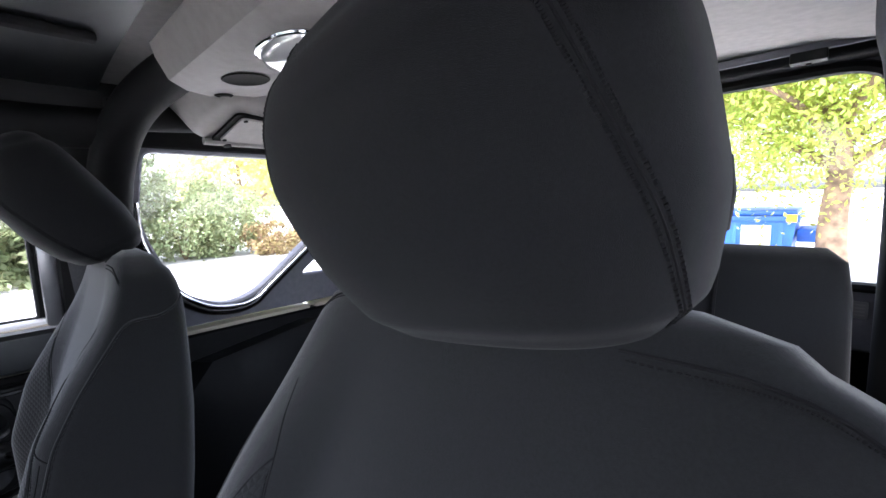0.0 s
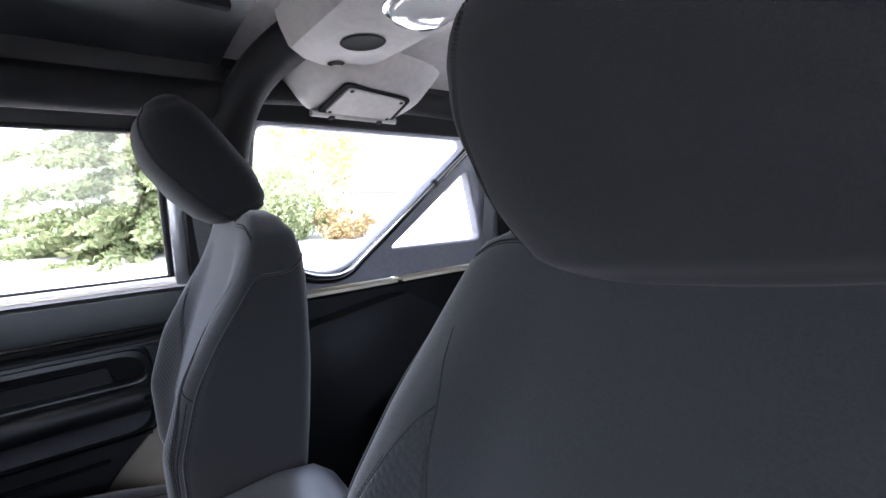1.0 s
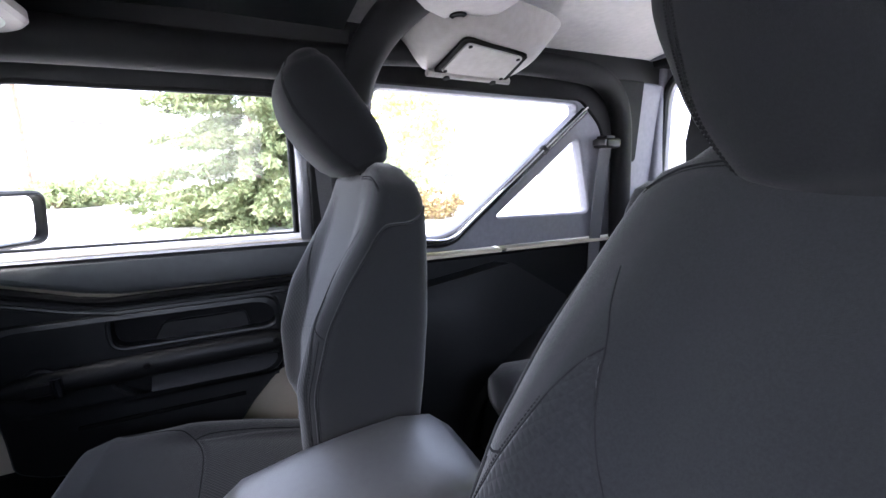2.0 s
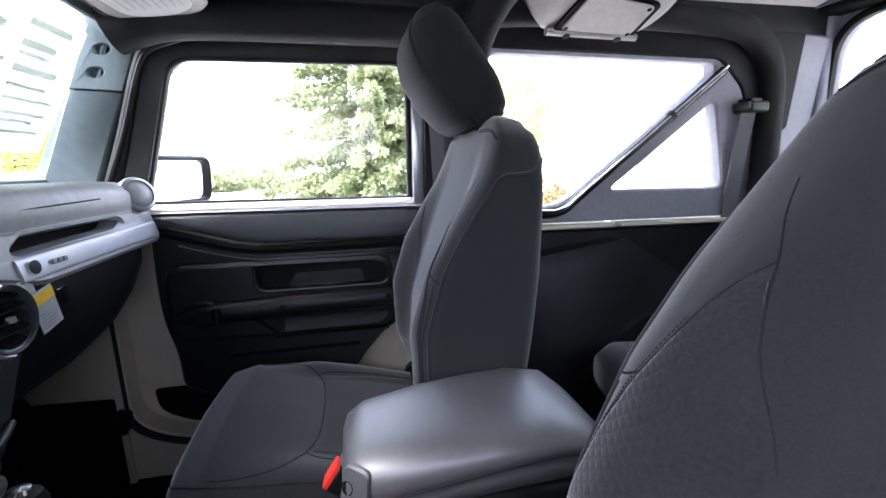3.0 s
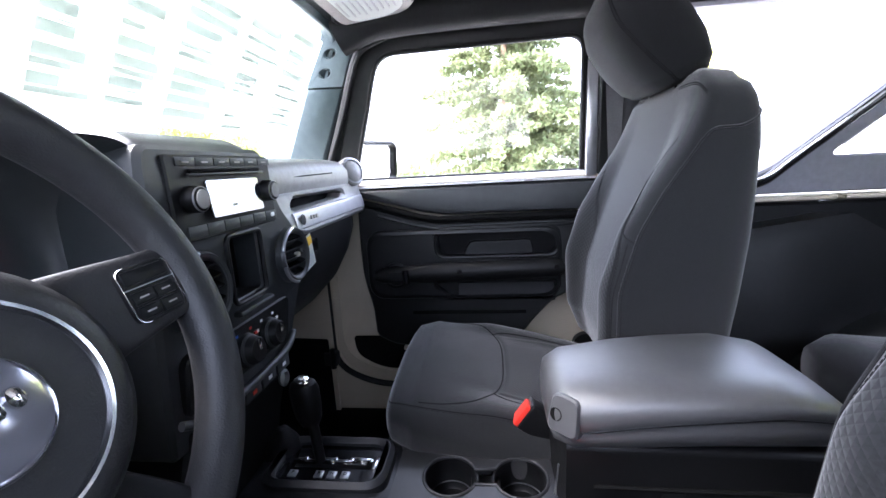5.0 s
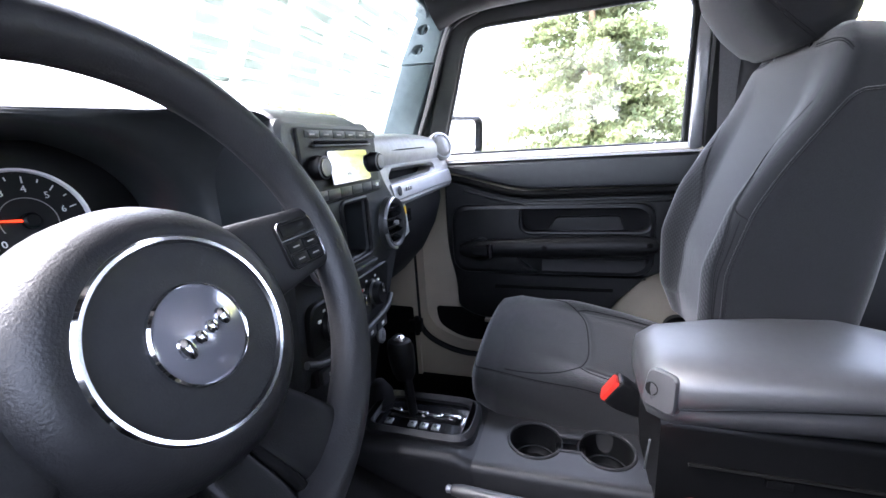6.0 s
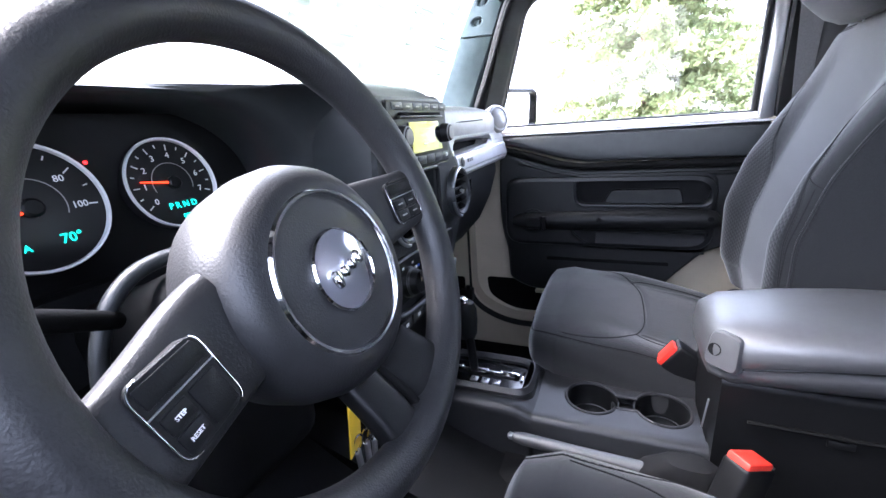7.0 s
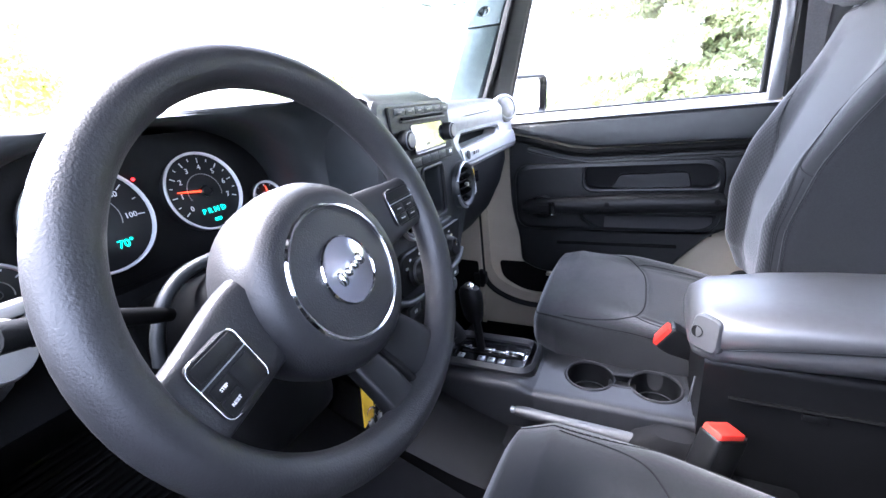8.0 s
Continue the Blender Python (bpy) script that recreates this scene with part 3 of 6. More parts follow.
# ---- papers on the windscreen ----
random.seed(4)
for name, u0, u1, v0, v1, cols in (("price_sheet", 0.145, 0.632, 0.046, 0.335, 3), ("window_sticker", -0.075, 0.139, 0.056, 0.325, 2)):
    sheet = thing(name, on_screen((u0 + u1) / 2, v0, -0.004), "white printed sheet stuck inside the windscreen", "paper", "window sheets")
    paper = part("paper", plate(rrect(u0, u1, v0, v1, 0.004), [], on_screen, -0.0045, -0.0035), PAPER, sheet)
    w = (u1 - u0) / cols
    for c in range(cols):
        v = v1 - 0.016
        while v > v0 + 0.02:
            h = random.choice((0.0012, 0.0012, 0.0020, 0.0030, 0.009, 0.016))
            a = u0 + c * w + 0.010
            b = a + (w - 0.02) * random.uniform(0.45, 1.0)
            part("print_line", plate([(a, v - h), (b, v - h), (b, v), (a, v)], [], on_screen, -0.0052, -0.0046), INK, paper)
            v -= h + random.choice((0.0025, 0.0030, 0.0040, 0.007))

# ---- sun visor with a label ----
visor = thing("sun_visor", (0.40, 0.53, 1.60), "grey sun visor folded up with a white warning label", "sun visor")


def on_visor(u, v, w):
    return (u, v, 1.604 + (0.66 - v) * 0.12 + w)


part("blade", plate(rounded([(0.10, 0.43), (0.565, 0.43), (0.605, 0.50), (0.60, 0.635), (0.10, 0.645)], [0.03, 0.06, 0.05, 0.05, 0.03], 6), [], on_visor, 0.022, 0.0, 0.007), SOUND, visor)
label = part("label", plate(rounded([(0.33, 0.455), (0.54, 0.455), (0.585, 0.51), (0.578, 0.60), (0.33, 0.61)], [0.01, 0.05, 0.04, 0.04, 0.01], 6), [], on_visor, -0.0002, -0.0012), PAPER, visor, "white label with small grey print")
for k in range(9):
    for u0, u1 in ((0.345, 0.435), (0.445, 0.545)):
        v = 0.598 - 0.015 * k
        part("print_line", plate([(u0, v - 0.004), (u1 - 0.02 * random.random(), v - 0.004), (u1 - 0.02 * random.random(), v), (u0, v)], [], on_visor, -0.0013, -0.0018), INK, label)
part("pivot", rod((0.60, 0.64, 1.620), (0.55, 0.64, 1.616), 0.008), BLACK, visor)

# ---- passenger door ----
door = thing("passenger_door", (0.72, 0.33, 0.56), "closed door with black trim panel, silver sill strip and clear window", "car door")
FRAME_LOOP = rounded([(-0.045, 1.182), (0.752, 1.182), (0.742, 1.232), (0.634, 1.565), (0.59, 1.610), (-0.045, 1.614)], [0.01, 0.01, 0.02, 0.05, 0.05, 0.03], 5)
part("window_frame", plate(FRAME_LOOP, [GLASS_LOOP], side_x, 0.752, 0.722, 0.006), BLACK, door, "black window frame")
part("glass_channel", tube([side_x(u, v, 0.726) for u, v in GLASS_LOOP], 0.007, 8, True), RUBBER, door)
pane = part("window_pane", plate(GLASS_LOOP, [], side_x, 0.738, 0.742), GLASS, door, "clear door glass")
pane.visible_shadow = False
part("frame_post", box(0.700, 0.722, -0.046, -0.014, 1.18, 1.585, 0.006), SATIN, door, "grey rear edge of the window frame")
part("sill_strip", loft([[(x, y, z) for x, z in ((0.732, 1.206), (0.720, 1.206), (0.706, 1.197), (0.698, 1.182), (0.732, 1.178))] for y in (-0.048, 0.30, 0.735)]), SILVER, door, "silver strip along the window sill")
part("metal_shell", plate(rounded([(-0.07, 0.50), (0.70, 0.50), (0.84, 0.60), (0.84, 1.188), (-0.07, 1.188)], [0.03, 0.14, 0.10, 0.02, 0.02], 6), [], flat_x, 0.785, 0.763, 0.004), BEIGE, door, "beige painted inner metal")

upper = []
for y in (-0.046, 0.1, 0.25, 0.40, 0.47, 0.55, 0.64, 0.72):
    low = 1.092 if y < 0.43 else 1.092 + (y - 0.43) * 0.27
    upper.append([(0.728, y, 1.180), (0.706, y, 1.180), (0.694, y, 1.171), (0.686, y, low + 0.018), (0.689, y, low + 0.006), (0.700, y, low), (0.728, y, low)])
part("upper_trim", loft(upper), DARK, door, "smooth dark upper trim")
# No groove is cut: a near-black bead carries its shade as colour.
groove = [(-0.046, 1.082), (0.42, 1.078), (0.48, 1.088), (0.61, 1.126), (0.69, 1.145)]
part("groove", tube([(0.692, y, z) for y, z in groove], 0.0105, 8), SHADE_BLACK, door, "near-black bead painted as the shade of a groove")
LOWER = rounded([(-0.046, 1.072), (0.42, 1.068), (0.49, 1.080), (0.61, 1.117), (0.672, 1.136), (0.676, 1.00), (0.672, 0.89), (0.650, 0.80), (0.646, 0.70), (0.58, 0.665), (0.20, 0.665), (0.145, 0.745), (0.06, 0.838), (-0.046, 0.85)], [0.01, 0.03, 0.03, 0.03, 0.03, 0.05, 0.06, 0.03, 0.02, 0.05, 0.02, 0.02, 0.05, 0.01], 5)
POCKET = rrect(0.068, 0.430, 0.962, 1.045, 0.034, 6)
TRAY = rounded([(0.068, 0.826), (0.39, 0.826), (0.44, 0.866), (0.44, 0.880), (0.068, 0.880)], [0.03, 0.02, 0.01, 0.01, 0.015], 5)
part("lower_trim", plate(LOWER, [POCKET, TRAY], flat_x, 0.728, 0.688, 0.006), TRIM, door, "black moulded lower trim")
part("trim_ridge", tube([(0.688, y, z - 0.026) for y, z in ((-0.04, 1.080), (0.42, 1.076), (0.49, 1.088), (0.61, 1.122))], 0.006, 8), TRIM, door)
# Darker black than the trim puts the recess's shade into its colour.
part("pocket_back", plate(rrect(0.060, 0.440, 0.952, 1.055, 0.03), [], flat_x, 0.727, 0.722), MATTE, door)
part("pocket_pad", plate(rounded([(0.132, 0.960), (0.355, 0.958), (0.330, 1.004), (0.142, 1.006)], 0.012), [], flat_x, 0.7225, 0.714, 0.003), TRIM, door, "dark pad in the pull recess")
part("tray_back", plate(rrect(0.05, 0.46, 0.815, 0.89, 0.02), [], flat_x, 0.727, 0.72), BLACK, door)
part("pocket_rim", tube([(0.687, u, v) for u, v in rrect(0.064, 0.434, 0.958, 1.049, 0.034, 6)], 0.006, 8, True), TRIM, door)
part("panel_swell", loft([[(0.688 - d, y, z) for y, z in rrect(0.055 + i, 0.655 - i, 0.828 + i, 1.05 - i, 0.055, 6)] for d, i in ((0, 0), (0.010, 0.004), (0.014, 0.014))], caps=False), TRIM, door)
bar = []
for y, r in ((0.050, 0.010), (0.058, 0.020), (0.09, 0.026), (0.25, 0.027), (0.42, 0.026), (0.52, 0.024), (0.60, 0.022), (0.622, 0.014)):
    bar.append([(0.664 + 0.024 * math.cos(a), y, 0.929 - 0.028 * y + 1.15 * r * math.sin(a)) for a in (2 * math.pi * k / 18 for k in range(18))])
part("armrest", loft(bar), BLACK, door, "dark padded grab armrest")
for y in (0.360, 0.075):
    part("screw", lathe([(0.0075, 0), (0.0075, 0.002), (0.0045, 0.003), (0.004, 0.0005)], (0.6405, y, 0.936 - 0.028 * y), (-1, 0, 0), 16), SHADE_BLACK, door, "recessed screw")
part("latch_cup", lathe([(0.040, 0.0), (0.040, 0.008), (0.034, 0.010), (0.031, 0.003)], (0.668, 0.560, 0.912), (-1, 0, 0), 28), BLACK, door)
latch = part("latch_lever", loft([[(0.655 - 0.022 * k, 0.520 + 0.055 * j, 0.912 + s * 0.017 * (1 - 0.35 * k)) for j, s in ((0, -1), (1, -1), (1, 1), (0, 1))] for k in (0, 0.5, 1)]), BLACK, door, "black pull lever")
part("latch_pin", rod((0.640, 0.525, 0.889), (0.640, 0.525, 0.934), 0.011), GLOSSBLACK, latch)
# Thin near-black strip on the trim, painted as a slot's shade.
part("lower_slot_shade", box(0.683, 0.692, 0.16, 0.52, 0.775, 0.786, 0.003), SHADE_BLACK, door, "near-black strip painted as the shade of a slot")
# Lighter plastic than the trim stands for window light on the tray.
part("tray_floor", loft([[(0.722, y, 0.815), (0.690, y, 0.815), (0.689, y, 0.831), (0.719, y, 0.866)] for y in (0.072, 0.37)]), CONSOLE, door, "tray floor, lighter in colour for the window light on it")
LOWPOCKET = rounded([(0.28, 0.548), (0.655, 0.548), (0.745, 0.60), (0.752, 0.668), (0.28, 0.668)], [0.02, 0.09, 0.06, 0.012, 0.02], 5)
part("map_pocket", plate(LOWPOCKET, [], flat_x, 0.7628, 0.752, 0.004), CARPET, door, "black pocket at the bottom of the door")
part("sill_scuff", box(0.69, 0.722, 0.30, 0.56, 0.648, 0.660, 0.003), BEIGE, door, "pale strip at the bottom of the door")

# ---- door mirror outside ----
mirror = thing("door_mirror", (0.90, 0.62, 1.20), "black door mirror housing with reflecting glass", "mirror")
FACE = rounded([(0.0, 0.0), (0.20, 0.0), (0.21, 0.12), (0.02, 0.12)], [0.02, 0.03, 0.03, 0.02], 6)
MIR_AT, MIR_U, MIR_N = Vector((0.806, 0.716, 1.204)), Vector((0.88, -0.475, 0.0)).normalized(), Vector((-0.475, -0.88, 0.0)).normalized()


def on_mirror(u, v, w):
    p = MIR_AT + MIR_U * u + MIR_N * w
    return (p.x, p.y, p.z + v)


part("housing", plate(rounded([(-0.012, -0.012), (0.212, -0.012), (0.223, 0.132), (0.008, 0.132)], [0.02, 0.035, 0.035, 0.025], 6), [FACE], on_mirror, -0.05, 0.014, 0.006), BLACK, mirror)
part("housing_back", plate(FACE, [], on_mirror, -0.05, -0.02), BLACK, mirror)
part("mirror_glass", plate(FACE, [], on_mirror, -0.012, -0.004), MIRROR, mirror, "reflecting mirror glass")
part("bracket", box(0.76, 0.85, 0.68, 0.75, 1.13, 1.200, 0.015), BLACK, mirror)

# ---- driver door ----
# Out of view; added shut to cut the light from the driver's side.
door = thing("driver_door", (-0.80, 0.33, 0.56), "unseen driver door kept closed against side light, black trim panel and clear window", "car door")
over = Matrix.Translation((-0.08, 0, 0))
for name, shape, material, lab in (
        ("window_frame", plate(FRAME_LOOP, [GLASS_LOOP], side_x, 0.752, 0.722, 0.006), BLACK, "black window frame"),
        ("window_pane", plate(GLASS_LOOP, [], side_x, 0.738, 0.742), GLASS, "clear door glass"),
        ("metal_shell", plate(rounded([(-0.07, 0.50), (0.70, 0.50), (0.84, 0.60), (0.84, 1.188), (-0.07, 1.188)], [0.03, 0.14, 0.10, 0.02, 0.02], 6), [], flat_x, 0.785, 0.763, 0.004), BEIGE, "beige painted inner metal"),
        ("sill_strip", loft([[(x, y, z) for x, z in ((0.732, 1.204), (0.716, 1.204), (0.707, 1.196), (0.704, 1.182), (0.732, 1.178))] for y in (-0.048, 0.30, 0.735)]), SILVER, "silver strip along the window sill"),
        ("upper_trim", loft(upper), DARK, "smooth dark upper trim"),
        ("lower_trim", plate(LOWER, [POCKET], flat_x, 0.728, 0.688, 0.006), BLACK, "black moulded lower trim"),
        ("pocket_back", plate(rrect(0.065, 0.445, 0.965, 1.045, 0.03), [], flat_x, 0.727, 0.722), DARK, ""),
        ("armrest", loft([[(x - 0.0, y, z) for x, y, z in ring] for ring in bar]), DARK, "dark padded grab armrest")):
    ob = part(name, moved(mirror_x(shape), over), material, door, lab)
    if name == "window_pane":
        ob.visible_shadow = False



# ---- front seats ----
def lerp(table, s):
    for (a, *va), (b, *vb) in zip(table, table[1:]):
        if s <= b:
            t = min(1, max(0, (s - a) / (b - a)))
            t = t * t * (3 - 2 * t) * 0.35 + t * 0.65
            return [x + (y - x) * t for x, y in zip(va, vb)]
    return list(table[-1][1:])


def smooth(table, s, reach):
    """The table's value averaged a little to each side, so that no kink shows."""
    d = min(reach, s, 1 - s)
    three = [lerp(table, s - d), lerp(table, s), lerp(table, s + d)]
    return [0.3 * p + 0.4 * q + 0.3 * r for p, q, r in zip(*three)]


def sup(a, n):
    c, s = math.cos(a), math.sin(a)
    return math.copysign(abs(c) ** (2 / n), c), math.copysign(abs(s) ** (2 / n), s)


def ease(x, a, b):
    t = min(1, max(0, (x - a) / (b - a)))
    return t * t * (3 - 2 * t)


# share of height: height, y of the middle, half width, depth ahead, depth behind, bolster
BACKREST = [
    (0.00, 0.780, -0.060, 0.180, 0.080, 0.080, 0.020),
    (0.12, 0.850, -0.060, 0.195, 0.100, 0.100, 0.030),
    (0.35, 0.980, -0.065, 0.200, 0.095, 0.108, 0.045),
    (0.55, 1.090, -0.075, 0.201, 0.072, 0.105, 0.045),
    (0.70, 1.170, -0.085, 0.200, 0.055, 0.095, 0.030),
    (0.82, 1.250, -0.100, 0.195, 0.040, 0.079, 0.012),
    (0.90, 1.300, -0.110, 0.185, 0.038, 0.066, 0.004),
    (0.95, 1.332, -0.114, 0.174, 0.038, 0.054, 0.000),
    (0.985, 1.358, -0.114, 0.148, 0.032, 0.038, 0.000),
    (1.00, 1.368, -0.114, 0.105, 0.014, 0.016, 0.000),
]


def back_point(s, a):
    """Flat sides and back, a soft front with a raised bolster to each side."""
    z, y, w, ahead, behind, b = smooth(BACKREST, s, 0.03)
    cx, sx = sup(a, 5.5)
    q = abs(cx)
    dep = ahead * sx + b * (ease(q, 0.45, 0.80) - 0.15 * ease(q, 0.85, 1.0)) * min(1, sx * 1.6) if sx > 0 else behind * sx
    return Vector((w * cx, y + dep, z + 0.06 * dep))


CUSHION = [
    (0.00, 0.463, 0.796, 0.140, 0.022),
    (0.025, 0.458, 0.800, 0.172, 0.044),
    (0.07, 0.444, 0.803, 0.198, 0.062),
    (0.20, 0.395, 0.800, 0.222, 0.078),
    (0.50, 0.260, 0.786, 0.235, 0.082),
    (0.80, 0.120, 0.768, 0.235, 0.080),
    (1.00, 0.000, 0.752, 0.225, 0.075),
]


def cushion_point(s, a):
    y, z, w, h = lerp(CUSHION, s)
    cx, sx = sup(a, 3.6)
    q = abs(cx)
    top = h * sx
    if sx > 0:
        top += (0.018 * ease(q, 0.5, 0.8) - 0.024 * ease(q, 0.82, 1.0)) * ease(s, 0.25, 0.6) + 0.012 * (1 - q) * (1 - ease(s, 0.2, 0.6)) * sx
    y = 0.992 * y + 0.022
    return Vector((1.11 * w * cx, y, z - 0.078 + 0.087 * (y - 0.2) + 0.86 * top))


def grid_loft(fn, ns, na, s0=0.0, s1=1.0):
    return loft([[fn(s0 + (s1 - s0) * i / ns, 2 * math.pi * k / na) for k in range(na)] for i in range(ns + 1)])


HEADREST = [
    (0.00, -0.086, 1.364, 0.085, 0.034),
    (0.06, -0.082, 1.372, 0.118, 0.055),
    (0.30, -0.046, 1.427, 0.137, 0.068),
    (0.62, -0.004, 1.490, 0.140, 0.066),
    (0.85, 0.018, 1.542, 0.130, 0.054),
    (0.96, 0.022, 1.572, 0.108, 0.036),
    (1.00, 0.022, 1.582, 0.080, 0.016),
]


def head_point(s, a):
    y, z, w, d = smooth(HEADREST, s, 0.07)
    cx, sx = sup(a, 2.9)
    dep = d * sx * (1.08 if sx > 0 else 1.13)
    return Vector((0.975 * w * cx, y + dep * 0.94, z - 0.36 * dep))


def line_on(fn, pts):
    """A path on a surface through pts of (s, a)."""
    return [fn(q.x, q.y) for q in spline([(s, a, 0) for s, a in pts], 10)]


def placed(x, dy, dz, lean, tall, wide=1.0, cant=0.0):
    tip = Matrix.Translation((x, 0, 1.47)) @ Matrix.Rotation(radians(cant), 4, "Y") @ Matrix.Translation((-x, 0, -1.47))
    return tip @ Matrix.Translation((x, dy, 0.78 + dz)) @ Matrix.Rotation(radians(lean), 4, "X") @ Matrix.Diagonal((wide, 1, tall, 1)) @ Matrix.Translation((0, 0, -0.78))


def quilt_out(s):
    return lerp([(0.0, 0.95), (0.35, 0.86), (0.45, 0.79), (0.51, 0.69), (0.575, 0.61), (0.64, 0.54), (0.70, 0.45), (0.73, 0.38)], s)[0]


def quilt_in(s):
    return lerp([(0.0, 0.10), (0.45, 0.11), (0.55, 0.17), (0.64, 0.28), (0.73, 0.375), (0.80, 0.55), (0.84, 0.66)], s)[0]


def stitched(fn, pts, m, parent, r=0.0011):
    """A sunken seam with a row of stitches along a path on a surface."""
    path = line_on(fn, pts)
    part("seam", moved(tube(path, 0.8 * r, 6), m), SEAM, parent)


def stitch_row(fn, pts, m, parent, r=0.0007):
    path, st = line_on(fn, pts), []
    for p, q in zip(path, path[1:]):
        n = max(1, int((q - p).length / 0.0075))
        for k in range(n):
            st.append(tube([p.lerp(q, k / n), p.lerp(q, (k + 0.6) / n)], r, 5))
    part("stitching", moved(join(*st), m), SEAM, parent, "row of dark stitching")


def front_seat(x, back_at, head_at, cush_at, label):
    shaped = back_point
    seat = thing("bucket_seat", (x, 0.2 + cush_at[1], 0.47), label, "car seat", "front seats")
    turn, nod = placed(*back_at), placed(*head_at)
    put = Matrix.Translation((cush_at[0], cush_at[1], cush_at[2]))
    back = part("backrest", moved(grid_loft(shaped, 64, 128), turn), CLOTH, seat, "dark grey cloth backrest with side bolsters", 60)
    c = math.pi / 2
    for sg in (1, -1):
        def warped(u, v, sg=sg):
            return shaped(u, c + sg * (quilt_in(u) + v * (quilt_out(u) - quilt_in(u))))
        sh, uv = surface(warped, 0.08, 0.725, 0.0, 1.0, 34, 18, -0.0016 * sg, -0.003 * sg)
        part("bolster_panel", moved(sh, turn), QUILT, back, "quilted bolster panel", 60, uv)
        edge = [(s, c + sg * quilt_out(s)) for s in (0.06, 0.15, 0.25, 0.35, 0.45, 0.51, 0.58, 0.64, 0.70, 0.73)]
        stitched(shaped, edge, turn, back)
        stitch_row(shaped, [(s, a + sg * 0.035) for s, a in edge[:-2]], turn, back)
        inner = [(s, c + sg * quilt_in(s)) for s in (0.06, 0.3, 0.45, 0.55, 0.64, 0.73, 0.78, 0.82)]
        stitched(shaped, inner, turn, back, 0.0008)
        side = [(s, c + sg * q) for s, q in ((0.03, 1.10), (0.20, 1.12), (0.50, 1.12), (0.65, 1.18), (0.75, 1.33), (0.83, 1.52), (0.868, 1.90), (0.89, 2.30))]
        stitched(shaped, side, turn, back)
        part("piping", moved(tube(line_on(shaped, [(s, a - sg * 0.022) for s, a in side]), 0.0024, 8), turn), CLOTH, back)
        stitch_row(shaped, [(s, a + sg * 0.045) for s, a in side[:5]], turn, back, 0.0007)
        stitched(shaped, [(0.05, c + sg * 0.90), (0.20, c + sg * 0.92), (0.39, c + sg * 0.95), (0.51, c + sg * 0.90)], turn, back)
        stitched(shaped, [(0.545, c + sg * 0.66), (0.53, c + sg * 0.80), (0.515, c + sg * 1.08)], turn, back, 0.0013)
    for sg in (1, -1):
        top = [(0.962, c + sg * 0.15), (0.962, c + sg * 0.37), (0.961, c + sg * 0.54), (0.956, c + sg * 0.72), (0.946, c + sg * 0.89), (0.930, c + sg * 1.10)]
        stitched(shaped, top, turn, back, 0.0014)
        stitch_row(shaped, [(s - 0.006, a) for s, a in top], turn, back, 0.0007)
    head = part("headrest", moved(grid_loft(head_point, 56, 96), nod), CLOTH_SIDE, seat, "padded cloth headrest leaning forward", 60)
    for sg in (1, -1):
        pts = [(s, c + sg * q) for s, q in ((0.04, 1.30), (0.12, 1.21), (0.24, 1.09), (0.375, 1.01), (0.475, 0.945), (0.55, 0.895), (0.638, 0.855), (0.70, 0.825), (0.762, 0.795), (0.86, 0.75), (0.975, 0.70))]
        stitched(head_point, [(s, a - sg * 0.04) for s, a in pts], nod, head, 0.0007)
        for off in (0.0, 0.080):
            stitch_row(head_point, [(s, a - sg * off) for s, a in pts], nod, head, 0.0010)
        part("post", rod(nod @ Vector((sg * 0.062, -0.075, 1.40)), turn @ Vector((sg * 0.062, -0.088, 1.30)), 0.005, 12), SATIN, seat, "bright headrest post")
    cush = part("cushion", moved(grid_loft(cushion_point, 56, 128), put), CLOTH, seat, "dark cloth seat cushion", 60)

    def pad_edge(v):
        return 0.16 + 0.44 * math.sqrt(max(0.0, 1 - (v / 0.80) ** 2)) if abs(v) < 0.80 else 0.16

    def centre(u, v):
        q = v * (0.36 + 0.14 * u)
        s0 = pad_edge(q)
        return cushion_point(s0 + u * (0.985 - s0), c + q)
    sh, uv = surface(centre, 0.01, 1.0, -1.0, 1.0, 26, 26, -0.0016, -0.003)
    part("centre_panel", moved(sh, put), RIBBED, cush, "ribbed cloth centre", 60, uv)
    arc = [(pad_edge(v), c + v) for v in (0.79, 0.74, 0.64, 0.5, 0.35, 0.18, 0.0, -0.18, -0.35, -0.5, -0.64, -0.74, -0.79)]
    stitched(cushion_point, arc, put, cush, 0.0016)
    for sg in (1, -1):
        stitched(cushion_point, [(pad_edge(0.36), c + sg * 0.36), (0.62, c + sg * 0.45), (0.75, c + sg * 0.48), (0.985, c + sg * 0.50)], put, cush, 0.0016)
        low = [(0.03, c + sg * 0.5), (0.05, c + sg * 0.92), (0.15, c + sg * 0.90), (0.33, c + sg * 0.86), (0.60, c + sg * 0.84), (0.98, c + sg * 0.84)]
        stitched(cushion_point, low, put, cush, 0.0016)
        stitch_row(cushion_point, [(s, a + sg * 0.03) for s, a in low[1:]], put, cush, 0.0008)
    part("seat_base", moved(box(-0.19, 0.19, 0.03, 0.40, 0.47, 0.655, 0.02), put), BLACK, seat, "black seat riser")
    for sx in (-0.16, 0.16):
        part("slide_rail", moved(box(sx - 0.02, sx + 0.02, -0.03, 0.44, 0.425, 0.475, 0.006), put), BLACK, seat)
    part("recline_hinge", moved(lathe([(0.035, 0), (0.035, 0.02), (0.028, 0.026)], (math.copysign(0.205, x), 0.0, 0.72), (math.copysign(1, x), 0, 0), 24), put), BLACK, seat)
    return seat


